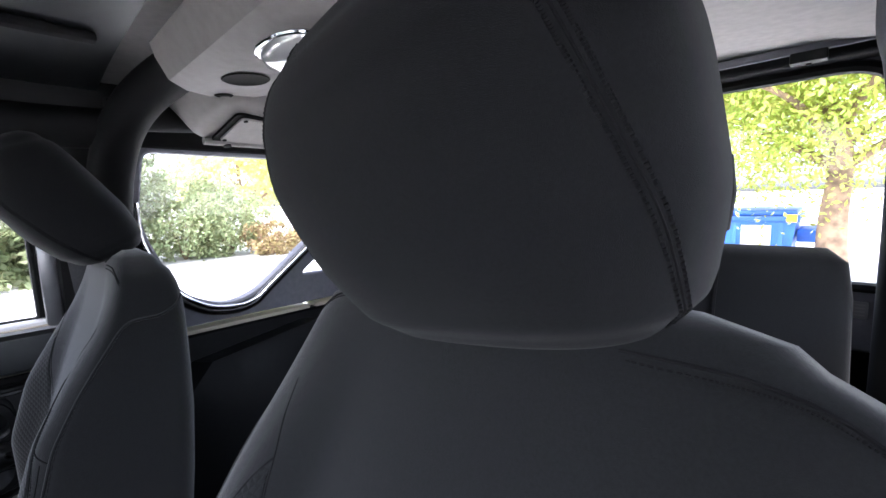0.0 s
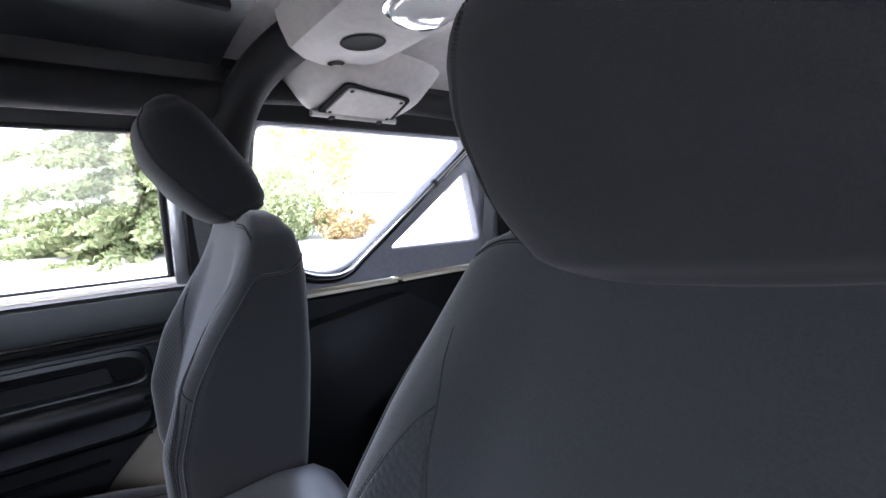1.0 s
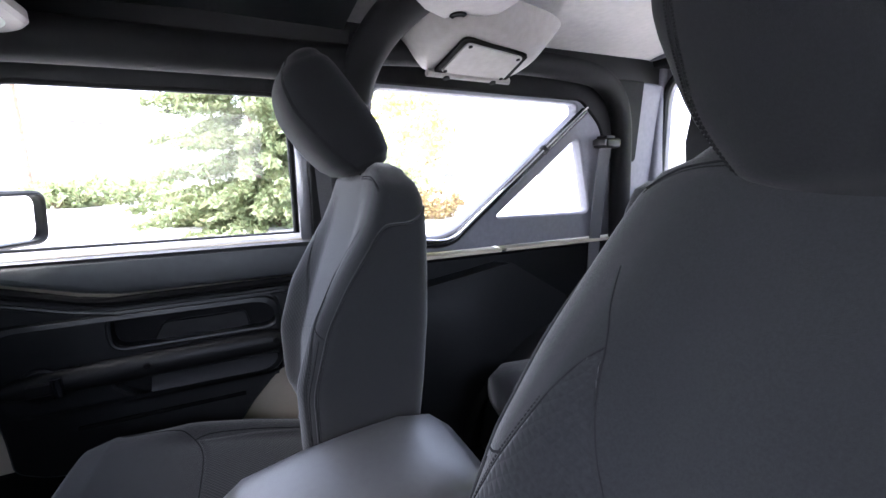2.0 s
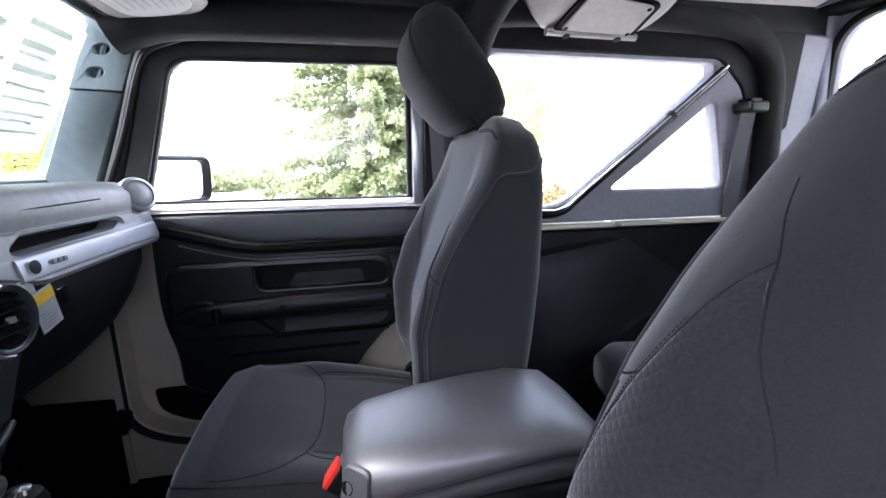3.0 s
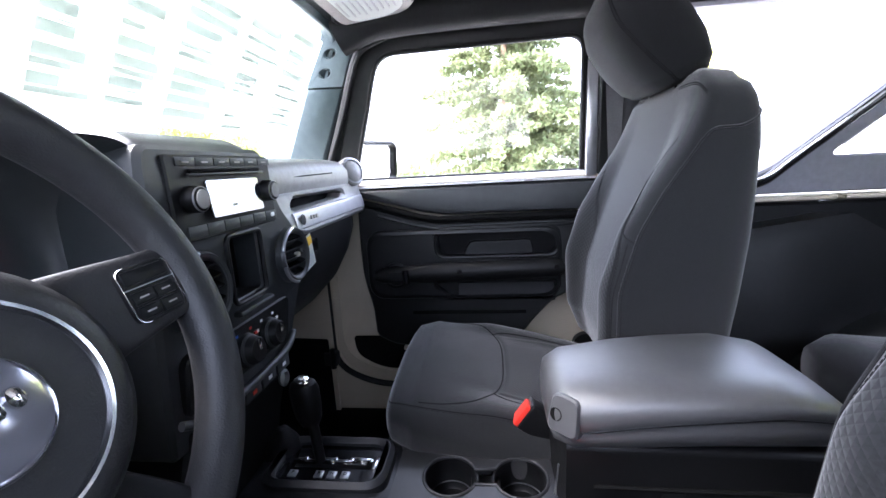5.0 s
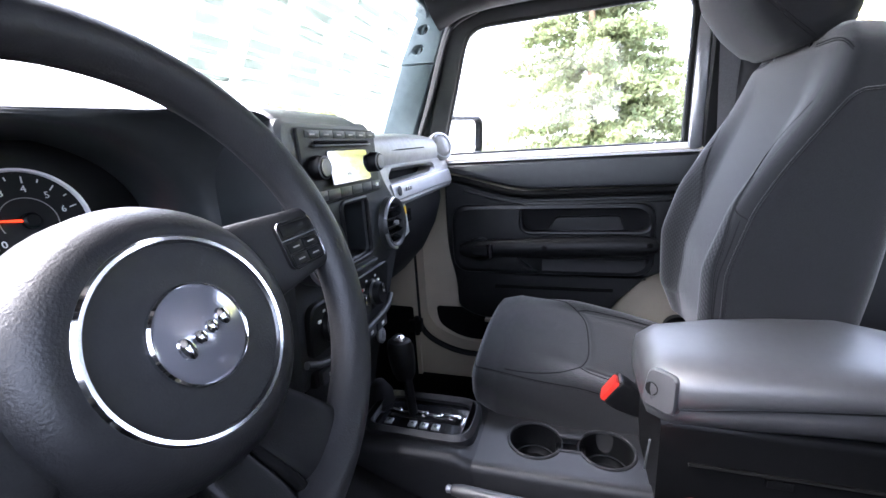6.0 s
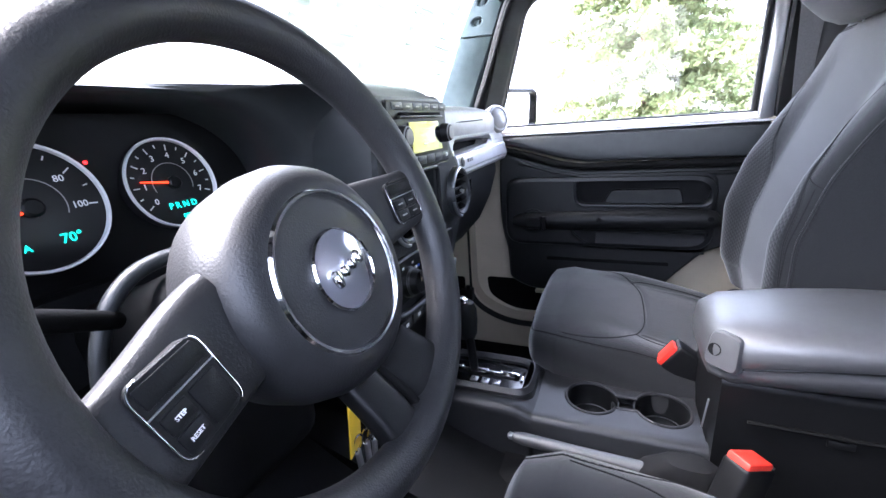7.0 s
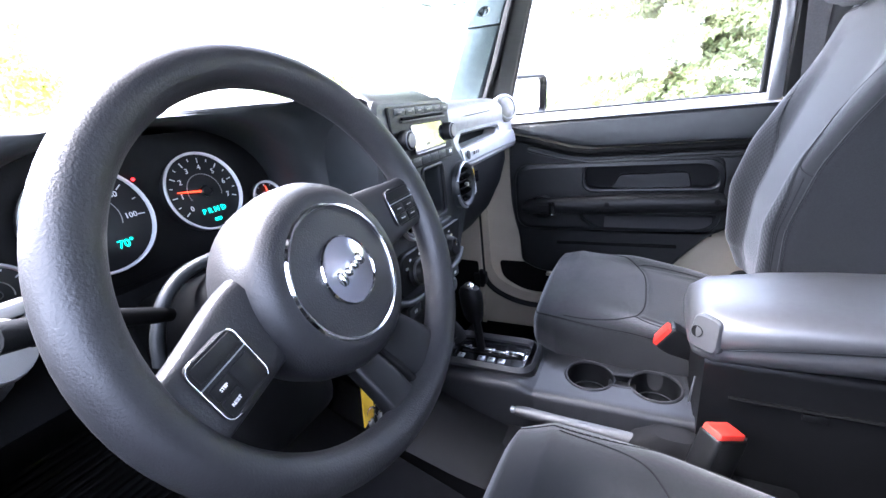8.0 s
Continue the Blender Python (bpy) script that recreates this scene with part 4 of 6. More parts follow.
front_seat(0.385, (0.3905, -0.002, 0.0045, 0.83, 1.02, 1.086), (0.398, -0.029, 0.020, -0.75, 0.974, 1.04), (0.366, 0.006, 0.0), "dark grey cloth front passenger seat with padded headrest")
front_seat(-0.395, (-0.438, -0.034, 0.022, 10.0, 1.04, 1.27), (-0.420, -0.108, -0.053, 5.7, 1.095, 1.22, 9.0), (-0.385, -0.045, 0.0), "dark grey cloth driver seat set further back and reclined")

# ---- rear bench ----
bench = thing("bench_seat", (0, -0.85, 0.45), "dark grey cloth rear bench with two headrests", "car seat")


def bench_ring(w, y, z, h, n=40, e=3.6):
    return [(w * sup(2 * math.pi * k / n, e)[0], y, z + h * sup(2 * math.pi * k / n, e)[1]) for k in range(n)]


part("cushion", loft([bench_ring(w, y, z, h) for w, y, z, h in ((0.42, -0.485, 0.72, 0.05), (0.50, -0.50, 0.72, 0.08), (0.53, -0.56, 0.725, 0.095), (0.53, -0.9, 0.70, 0.09), (0.52, -1.12, 0.68, 0.08))]), CLOTH, bench, "grey cloth bench cushion", 60)


def bench_back(w, y, z, d, n=44):
    return [((w + 0.015) * sup(2 * math.pi * k / n, 4.5)[0] - 0.050, y + d * sup(2 * math.pi * k / n, 4.5)[1], z + 0.12 * d * sup(2 * math.pi * k / n, 4.5)[1]) for k in range(n)]


back = part("backrest", loft([bench_back(w, y, z, d) for w, y, z, d in ((0.55, -1.04, 0.70, 0.06), (0.605, -1.06, 0.76, 0.08), (0.61, -1.12, 1.0, 0.085), (0.605, -1.165, 1.22, 0.08), (0.595, -1.185, 1.295, 0.065), (0.56, -1.19, 1.325, 0.035))]), CLOTH, bench, "grey cloth bench backrest", 60)
for x in (-0.44, -0.13, 0.13, 0.44):
    part("seam", tube(spline([(x, -0.975, 0.80), (x, -1.032, 1.0), (x, -1.082, 1.22), (x, -1.118, 1.29), (x, -1.165, 1.318)], 6), 0.005, 6), SEAM, back)
for x in (0.255, -0.335):
    head = part("headrest", loft([[(x + w * sup(2 * math.pi * k / 36, 3)[0], -1.175 + d * sup(2 * math.pi * k / 36, 3)[1], z) for k in range(36)] for z, w, d in ((1.345, 0.08, 0.03), (1.36, 0.115, 0.048), (1.45, 0.125, 0.052), (1.54, 0.115, 0.045), (1.565, 0.085, 0.025))]), BLACK_SOFT, bench, "black rear headrest", 60)
    for sg in (-0.05, 0.05):
        part("post", rod((x + sg, -1.175, 1.30), (x + sg, -1.175, 1.36), 0.006), CHROME, head)
part("leg", box(-0.45, 0.45, -1.05, -0.62, 0.425, 0.63, 0.02), BLACK, bench)

# ---- seat belts ----
belt = thing("rear_seat_belt", (0.64, -1.13, 1.0), "grey webbing hanging from a black guide on the roll bar", "seat belt")


def strap(pts, width, across, t=0.0016):
    a = Vector(across).normalized() * width / 2
    rings = []
    for i, p in enumerate(pts):
        p = Vector(p)
        d = (Vector(pts[min(i + 1, len(pts) - 1)]) - Vector(pts[max(i - 1, 0)])).normalized()
        nrm = d.cross(a).normalized() * t
        rings.append([p - a - nrm, p + a - nrm, p + a + nrm, p - a + nrm])
    return loft(rings)


part("webbing", strap(spline([(0.652, -1.105, 1.458), (0.664, -1.105, 1.35), (0.676, -1.105, 1.2), (0.684, -1.105, 1.05), (0.684, -1.105, 0.8)], 5), 0.046, (0.25, 1, 0)), BELT, belt)
part("guide", join(box(0.618, 0.690, -1.150, -1.075, 1.450, 1.484, 0.010, 3), box(0.630, 0.678, -1.13, -1.085, 1.482, 1.494, 0.004)), BLACK, belt, "black plastic belt guide")
part("guide_clip", box(0.621, 0.686, -1.080, -1.070, 1.460, 1.480, 0.004), DARK, belt)
belt = thing("front_seat_belt", (0.655, -0.10, 1.0), "grey webbing beside the pillar", "seat belt")
part("webbing", strap(spline([(0.668, -0.075, 1.52), (0.672, -0.085, 1.35), (0.680, -0.10, 1.1), (0.682, -0.11, 0.7)], 5), 0.046, (0.2, 1, 0)), BELT, belt)
part("anchor", box(0.650, 0.690, -0.105, -0.045, 1.50, 1.545, 0.008), BLACK, belt)
part("anchor_bolt", rod((0.655, -0.075, 1.525), (0.644, -0.075, 1.525), 0.012), SATIN, belt)


def buckle(x, y, z, tilt, lean, label):
    b = thing("belt_buckle", (x, y, z), label, "buckle", "belt buckles")
    m = Matrix.Translation((x, y, z)) @ Matrix.Rotation(radians(lean), 4, "Z") @ Matrix.Rotation(radians(tilt), 4, "X")
    part("body", moved(box(-0.017, 0.017, -0.028, 0.028, -0.085, 0.0, 0.006, 3), m), BLACK, b)
    part("release_button", moved(box(-0.0145, 0.0145, -0.020, 0.026, -0.006, 0.007, 0.003), m), RED, b, "red release button")
    part("slot", moved(box(-0.013, 0.013, -0.0265, -0.0225, -0.002, 0.0012, 0.0005), m), SATIN, b)
    part("stalk", moved(box(-0.008, 0.008, -0.014, 0.014, -0.18, -0.08, 0.005), m), BLACK, b)


buckle(0.147, 0.212, 0.789, -56, 0, "black buckle with red button beside the passenger seat")
buckle(-0.118, 0.148, 0.800, 20, 40, "black buckle with red button beside the driver seat")

# ---- centre console ----
console = thing("centre_console", (0.055, 0.25, 0.5), "black centre console with shifter gate, cup holders and padded lid", "console")
CX = 0.058


def console_ring(y, top, w, low, r=0.02):
    return [(CX + u, y, v) for u, v in rounded([(-w - 0.012, low), (w + 0.012, low), (w, top), (-w, top)], [0.005, 0.005, r, r], 4)]


part("body", loft([console_ring(y, t, w, 0.5) for y, t, w in ((0.70, 0.705, 0.088), (0.66, 0.735, 0.088), (0.465, 0.738, 0.0862), (0.448, 0.735, 0.0856), (0.436, 0.7285, 0.0850), (0.426, 0.7240, 0.0845))] + [console_ring(y, t, w, 0.5) for y, t, w in ((0.41, 0.645, 0.080), (0.17, 0.640, 0.078), (0.155, 0.640, 0.078))]), CONSOLE, console, "dark plastic console body")
CUPS = ((CX + 0.004, 0.331, 0.0455), (CX + 0.005, 0.212, 0.0450))


def keyhole(half=0.018, n=28):
    """One opening of two round wells joined by a narrow channel."""
    pts = []
    for (hx, hy, r), up in zip(CUPS, (1, -1)):
        al = math.asin(half / r)
        a0 = -math.pi / 2 + al if up == 1 else math.pi / 2 + al
        for k in range(n + 1):
            q = a0 + (2 * math.pi - 2 * al) * k / n
            pts.append((hx + r * math.cos(q), hy + r * math.sin(q)))
    return pts


HOLES = [keyhole()]
for sg in (1, -1):
    side = [[(CX + sg * u, y, v) for u, v in ((-w - 0.012, 0.50), (-w, t - 0.012), (-w + 0.0035, t - 0.0035), (-w + 0.011, t), (-w + 0.022, t), (-w + 0.022, 0.50))] for y, w, t in ((0.4275, 0.0845, 0.7244), (0.38, 0.0835, 0.7240), (0.155, 0.079, 0.7238))]
    part("cup_surround", loft([r if sg == 1 else r[::-1] for r in side]), CONSOLE, console, "dark plastic side of the cup holders", 50)
part("cup_plate", plate(rrect(CX - 0.066, CX + 0.066, 0.157, 0.430, 0.004, 4), HOLES, flat_z, 0.7195, 0.7236, 0.0), CONSOLE, console, "smooth plate round the cup holders")
part("cup_rim", tube([(u, v, 0.7236) for u, v in keyhole()], 0.0030, 8, True), CONSOLE, console, "raised rim round both cup holders")
for (hx, hy, r) in CUPS:
    cup = part("cup_holder", lathe([(r + 0.003, -0.0038), (r, -0.0042), (r - 0.0006, -0.019), (r - 0.002, -0.052), (r - 0.008, -0.060), (0.001, -0.060)], (hx, hy, 0.7235), (0, 0, 1), 40, caps=False), BLACK, console, "round black cup holder")
    part("inner_ring", lathe([(r - 0.006, 0), (r - 0.0055, 0.002), (r - 0.009, 0.002)], (hx, hy, 0.678), (0, 0, 1), 32, True), DARK, cup)
part("cup_bridge", box(CX - 0.020, CX + 0.029, 0.246, 0.296, 0.66, 0.7060, 0.003), BLACK, console, "low channel between the cup holders")
# shifter gate
GX = 0.062
part("gate_frame", plate(rrect(GX - 0.062, GX + 0.062, 0.432, 0.648, 0.040, 8), [rrect(GX - 0.047, GX + 0.047, 0.449, 0.631, 0.030, 8)], flat_z, 0.725, 0.752, 0.008), CONSOLE, console, "raised frame round the shifter gate")
gate = part("gate_plate", plate(rrect(GX - 0.048, GX + 0.048, 0.448, 0.632, 0.030, 8), [], flat_z, 0.728, 0.738), GLOSSBLACK, console, "black gate plate")
part("gate_slot", join(box(GX - 0.010, GX - 0.002, 0.47, 0.605, 0.7375, 0.7388, 0), box(GX - 0.010, GX + 0.014, 0.466, 0.476, 0.7375, 0.7388, 0)), SHADE_BLACK, gate)
for k, (u, v0, v1) in enumerate(((0.004, 0.590, 0.612), (0.000, 0.560, 0.590), (0.006, 0.535, 0.560), (0.002, 0.505, 0.535), (0.008, 0.470, 0.505))):
    part("slot_edge", join(box(GX + u - 0.001, GX + u + 0.005, v0, v1, 0.737, 0.7425, 0.001), box(GX + min(u, 0.002), GX + 0.012, v0 - 0.003, v0 + 0.003, 0.737, 0.7430, 0.001)), CHROME, gate, "bright stepped slot edge")
part("slot_end", box(GX - 0.014, GX + 0.018, 0.458, 0.463, 0.737, 0.7425, 0.001), CHROME, gate)
for i, ch in enumerate("PRND"):
    v = (0.600, 0.553, 0.530, 0.507)[i]
    mk = part("mark_stud", box(GX - 0.033, GX - 0.018, v - 0.0075, v + 0.0075, 0.737, 0.7405, 0.001), SATIN, gate, "small bright stud with a gear letter")
    part("mark", letters(ch, 0.009, Matrix.Translation((GX - 0.0245, v, 0.7408)) @ Matrix.Rotation(radians(-90), 4, "Z")), BLACK, mk)
shift = thing("gear_lever", (0.075, 0.585, 0.74), "black gear lever with a bright cap", "gear lever")
part("stem", tube([(0.068, 0.575, 0.735), (0.074, 0.582, 0.79), (0.082, 0.592, 0.83)], 0.009, 12), BLACK, shift)
part("knob", loft([[Vector((0.082, 0.592, 0.80)) + Vector((0.05, 0.09, 1)) * h + Vector((r * math.cos(a), 1.25 * r * math.sin(a), 0)) for a in (2 * math.pi * k / 24 for k in range(24))] for h, r in ((0.0, 0.013), (0.012, 0.018), (0.04, 0.021), (0.066, 0.0215), (0.078, 0.018), (0.082, 0.010))]), BLACK, shift, "black grip")
part("cap", lathe([(0.013, 0.0), (0.014, 0.004), (0.010, 0.009), (0.001, 0.011)], (0.0865, 0.600, 0.879), (0.05, -0.2, 1), 20), CHROME, shift, "bright chrome cap")
part("boot", loft([[(0.10 + r * math.cos(a), 0.66 + 0.9 * r * math.sin(a), z) for a in (2 * math.pi * k / 20 for k in range(20))] for z, r in ((0.70, 0.04), (0.735, 0.036), (0.752, 0.028), (0.775, 0.012), (0.778, 0.004))]), BLACK_SOFT, shift)
# armrest box and lid
part("armrest_box", loft([[(CX + u, y, v) for u, v in rounded([(-w, 0.5), (w, 0.5), (w + 0.008, 0.86), (-w - 0.008, 0.86)], 0.012, 3)] for y, w in ((0.155, 0.078), (0.10, 0.082), (-0.17, 0.086), (-0.20, 0.080))]), BLACK, console, "black armrest box")
lid_rings = []
for y, w, zl, zc, zt in ((0.176, 0.058, 0.868, 0.884, 0.914), (0.170, 0.076, 0.856, 0.884, 0.930), (0.145, 0.090, 0.851, 0.889, 0.944), (0.06, 0.100, 0.860, 0.908, 0.953), (-0.02, 0.104, 0.868, 0.920, 0.957), (-0.10, 0.106, 0.872, 0.928, 0.957), (-0.16, 0.103, 0.872, 0.922, 0.944), (-0.188, 0.092, 0.872, 0.904, 0.921), (-0.198, 0.075, 0.876, 0.890, 0.900)):
    half = [((w * sup(math.pi / 2 - math.pi * k / 28, 3.2)[0]), zc + (zt - zc) * sup(math.pi / 2 - math.pi * k / 28, 3.2)[1]) for k in range(15)]
    band = zc - zl
    half += [(w - 0.004, zc - 0.10 * band), (w - 0.0065, zc - 0.18 * band), (w - 0.004, zc - 0.34 * band), (w - 0.005, zc - 0.52 * band), (w - 0.010, zc - 0.78 * band), (w - 0.022, zl)]
    lid_rings.append([(CX - 0.012 + u, y, v) for u, v in half] + [(CX - 0.012 - u, y, v) for u, v in reversed(half[1:])])
lid = part("lid", loft(lid_rings), VINYL, console, "padded vinyl armrest lid", 50)
part("lid_seam", tube(spline([(CX - 0.089, 0.160, 0.882), (CX - 0.097, 0.14, 0.885), (CX - 0.106, 0.06, 0.902), (CX - 0.110, -0.02, 0.913), (CX - 0.112, -0.10, 0.921), (CX - 0.109, -0.16, 0.915)], 6), 0.002, 6), BLACK, lid)
LATCH = Matrix.Translation((-0.0280, 0.1565, 0.905)) @ Matrix.Rotation(radians(48), 4, "Z") @ Matrix.Rotation(radians(12), 4, "X")
part("latch", moved(loft([[(u * q, d, v * q) for u, v in rounded([(-0.024, -0.028), (0.024, -0.028), (0.020, 0.026), (-0.020, 0.026)], 0.012, 4)] for d, q in ((-0.012, 1.0), (0.004, 1.0), (0.007, 0.9))]), LATCH), VINYL, lid, "lid latch with a round thumb recess")
part("latch_recess", moved(lathe([(0.008, 0.0), (0.009, 0.002), (0.006, 0.0012), (0.001, 0.0008)], (0.010, 0.0062, -0.002), (0, 1, 0), 18), LATCH), SHADE_BLACK, lid)
part("pen_clip", rod((CX - 0.052, 0.160, 0.800), (CX - 0.058, 0.166, 0.752), 0.0016, 8), SATIN, console, "thin bright strip")
part("bin_tab", box(CX - 0.094, CX - 0.088, 0.00, 0.03, 0.782, 0.794, 0.002), BLACK, console)
part("side_seam", tube([(CX - 0.0935, 0.12, 0.80), (CX - 0.0955, -0.16, 0.80)], 0.003, 6), SHADE_BLACK, console)

# ---- handbrake and the driver's side of the tunnel ----
console.location.y += 0.012
console.location.z -= 0.003
brake = thing("handbrake", (-0.055, 0.30, 0.6), "handbrake lever with a smooth black grip lying beside the console", "handbrake")
part("grip", lathe([(0.004, 0), (0.008, 0.003), (0.0108, 0.02), (0.0108, 0.10), (0.0122, 0.19), (0.0115, 0.25)], (-0.052, 0.468, 0.696), (-0.02, -1, -0.02), 20), VINYL, brake, "smooth black grip")
part("button", lathe([(0.006, 0), (0.0065, 0.006), (0.003, 0.009)], (-0.052, 0.467, 0.696), (0.02, 1, 0.02), 16), SATIN, brake)
part("boot", loft([[(-0.056 + w * sup(2 * math.pi * k / 24, 3)[0], 0.20 + d * sup(2 * math.pi * k / 24, 3)[1], z) for k in range(24)] for z, w, d in ((0.60, 0.042, 0.10), (0.66, 0.038, 0.09), (0.70, 0.030, 0.065), (0.725, 0.018, 0.03))]), BLACK_SOFT, brake, "black lever boot")
part("boot_tray", box(-0.10, -0.012, 0.02, 0.50, 0.56, 0.64, 0.015), BLACK, brake)
tray = thing("tunnel_cover", (-0.10, 0.62, 0.55), "black moulded cover over the tunnel by the driver's feet", "console trim")
part("cover", loft([[(x, y, z) for x, z in ((-0.19, 0.50), (-0.17, a), (-0.10, b), (-0.04, b), (-0.03, 0.50))] for y, a, b in ((0.42, 0.60, 0.62), (0.55, 0.62, 0.66), (0.70, 0.66, 0.72), (0.82, 0.70, 0.78))]), BLACK, tray)
part("knee_ramp", loft([[(x, y, z) for x, z in ((-0.30, 0.46), (-0.29, a), (-0.18, b), (-0.17, 0.46))] for y, a, b in ((0.50, 0.52, 0.58), (0.72, 0.60, 0.66), (0.95, 0.72, 0.78))]), BLACK_SOFT, tray)


# ---- dashboard ----
dash = thing("dashboard", (0, 0.80, 0.9), "grey and black dashboard with round vents, radio and silver grab handle", "dashboard")
UP = []
for x, k in ((0.12, 0.0), (0.14, 0.6), (0.20, 1.0), (0.42, 1.0), (0.56, 0.9), (0.64, 0.6), (0.68, 0.25), (0.70, 0.0)):
    d, h = 0.010 * (1 - k), 0.018 + 0.014 * (1 - k)
    UP.append([(x, y + d, z - h) for y, z in ((0.90, 1.240), (0.84, 1.272), (0.76, 1.288), (0.705, 1.290), (0.676, 1.280), (0.664, 1.262), (0.662, 1.235), (0.668, 1.212), (0.690, 1.205), (0.720, 1.200), (0.90, 1.15))])
part("passenger_pad", loft(UP), DASH, dash, "grey grained top pad", 50)
part("pad_seam", tube(spline([(0.235, 0.6655, 1.232), (0.36, 0.6635, 1.234), (0.49, 0.6645, 1.236)], 6), 0.0016, 6), SEAM, dash)
part("pad_badge", box(0.515, 0.528, 0.6645, 0.668, 1.234, 1.240, 0.001), SATIN, dash)
# near-black block behind the grab handle, painted as the shade of a hollow
part("recess", loft([[(x, y, z) for y, z in ((0.715, 1.192), (0.706, 1.150), (0.735, 1.135), (0.76, 1.185))] for x in (0.17, 0.69)]), SHADE_BLACK, dash, "near-black block painted as the shade behind the handle")
SUR = rounded([(0.145, 1.210), (0.694, 1.210), (0.690, 1.116), (0.27, 1.112), (0.160, 1.145)], [0.03, 0.03, 0.02, 0.02, 0.04], 5)
SUR_HOLE = rounded([(0.240, 1.172), (0.285, 1.196), (0.47, 1.199), (0.556, 1.184), (0.525, 1.170), (0.258, 1.163)], 0.012, 5)
part("handle_surround", plate(SUR, [SUR_HOLE], lambda u, v, w: (u, w + (v - 1.16) * 0.25, v), 0.70, 0.655, 0.008), DASH, dash, "grey surround of the handle")
hand = [[(x, 0.657 + dy, zc + dz) for dy, dz in rounded([(-0.014, -0.019), (0.010, -0.019), (0.012, 0.018), (-0.006, 0.018)], 0.006, 4)] for x, zc in ((0.232, 1.1440), (0.242, 1.1445), (0.44, 1.147), (0.64, 1.149), (0.675, 1.149))]
bar = part("grab_handle", loft(hand), HANDLE, dash, "silver grab handle")
part("handle_bolt", lathe([(0.011, 0), (0.011, 0.001), (0.007, 0.0015)], (0.258, 0.6445, 1.146), (0, -1, 0.1), 18), BLACK, bar)
part("handle_mark", join(*[box(0.295 + 0.013 * k, 0.304 + 0.013 * k, 0.6425, 0.6455, 1.142, 1.150, 0.0005) for k in range(3)]), DASH, bar, "small raised marks")
part("end_speaker", lathe([(0.040, -0.02), (0.043, 0.0), (0.041, 0.006), (0.036, 0.008), (0.034, 0.005), (0.030, 0.009), (0.015, 0.014), (0.001, 0.016)], (0.640, 0.664, 1.236), (-0.50, -0.84, 0.22), 32), DASH, dash, "round grey speaker cover at the end of the dash")
part("speaker_ring", lathe([(0.036, 0.0), (0.037, 0.003), (0.033, 0.004)], (0.636, 0.657, 1.238), (-0.50, -0.84, 0.22), 32, True), SATIN, dash)
rows = ((1.120, 0.665, 0.660), (1.08, 0.650, 0.655), (1.02, 0.600, 0.660), (0.97, 0.535, 0.672), (0.935, 0.450, 0.695), (0.920, 0.35, 0.735))
rings = []
for z, xr, yf in rows:
    rings.append([(0.10, 0.95, z), (0.10, yf + 0.02, z), (0.13, yf + 0.004, z), (0.2, yf, z), (xr - 0.08, yf + 0.002, z), (xr - 0.02, yf + 0.015, z), (xr, yf + 0.05, z), (xr, 0.95, z)])
part("glove_box", loft(rings), BLACK, dash, "black glove box and lower dash", 50)
part("glove_latch", box(0.300, 0.330, 0.650, 0.658, 1.068, 1.098, 0.003), GLOSSBLACK, dash, "black glove box latch")
part("vent_shelf", loft([[(0.165 + 0.03 * math.cos(a) * s + 0.02, 0.648 + d, 1.062 + 0.03 * math.sin(a) * s) for a in (2 * math.pi * k / 16 for k in range(16))] for d, s in ((0.02, 1.2), (0.0, 1.0))]), BLACK, dash)

# centre stack
STACK = rounded([(-0.145, 0.895), (0.150, 0.895), (0.170, 1.02), (0.185, 1.07), (0.178, 1.145), (0.128, 1.19), (0.109, 1.255), (0.100, 1.280), (-0.136, 1.280), (-0.145, 1.25)], [0.02, 0.02, 0.03, 0.03, 0.04, 0.04, 0.02, 0.015, 0.02, 0.02], 5)


def stack_y(v):
    return 0.622 + 0.10 * max(0, v - 1.24) + 0.20 * max(0.0, 1.05 - v)


CUBBY = rrect(-0.023, 0.052, 1.066, 1.156, 0.010, 4)
part("centre_fascia", plate(STACK, [CUBBY], lambda u, v, w: (u, w + stack_y(v), v), 0.16, 0.0, 0.006), DARK, dash, "dark grey centre stack")
# Back wall coloured near-black for the shade inside the empty cubby.
part("cubby_back", plate(rrect(-0.030, 0.060, 1.06, 1.165, 0.01), [], flat_y, 0.675, 0.665), SHADE_BLACK, dash, "cubby back painted near-black as shade")
part("cubby_rim", tube([(u, 0.621, v) for u, v in rrect(-0.027, 0.056, 1.062, 1.160, 0.012, 4)], 0.004, 8, True), BLACK, dash)
part("cubby_lip", box(-0.030, 0.060, 0.611, 0.630, 1.044, 1.053, 0.004), DARK, dash, "dark lip under the cubby")
PAD = [[(x, y + 0.012 * k, z - 0.017 - 0.034 * k) for y, z in ((0.93, 1.25), (0.86, 1.296), (0.76, 1.313), (0.69, 1.316), (0.660, 1.3125), (0.642, 1.304), (0.631, 1.292), (0.6265, 1.280), (0.66, 1.268), (0.93, 1.20))] for x, k in ((-0.128, 0.10), (-0.122, 0.03), (-0.112, 0.0), (-0.10, 0.0), (0.055, 0.0), (0.076, 0.08), (0.092, 0.30), (0.103, 0.62), (0.108, 1.0))]
part("fascia_pad", loft(PAD), DARK, dash, "dark pad over the radio", 75)
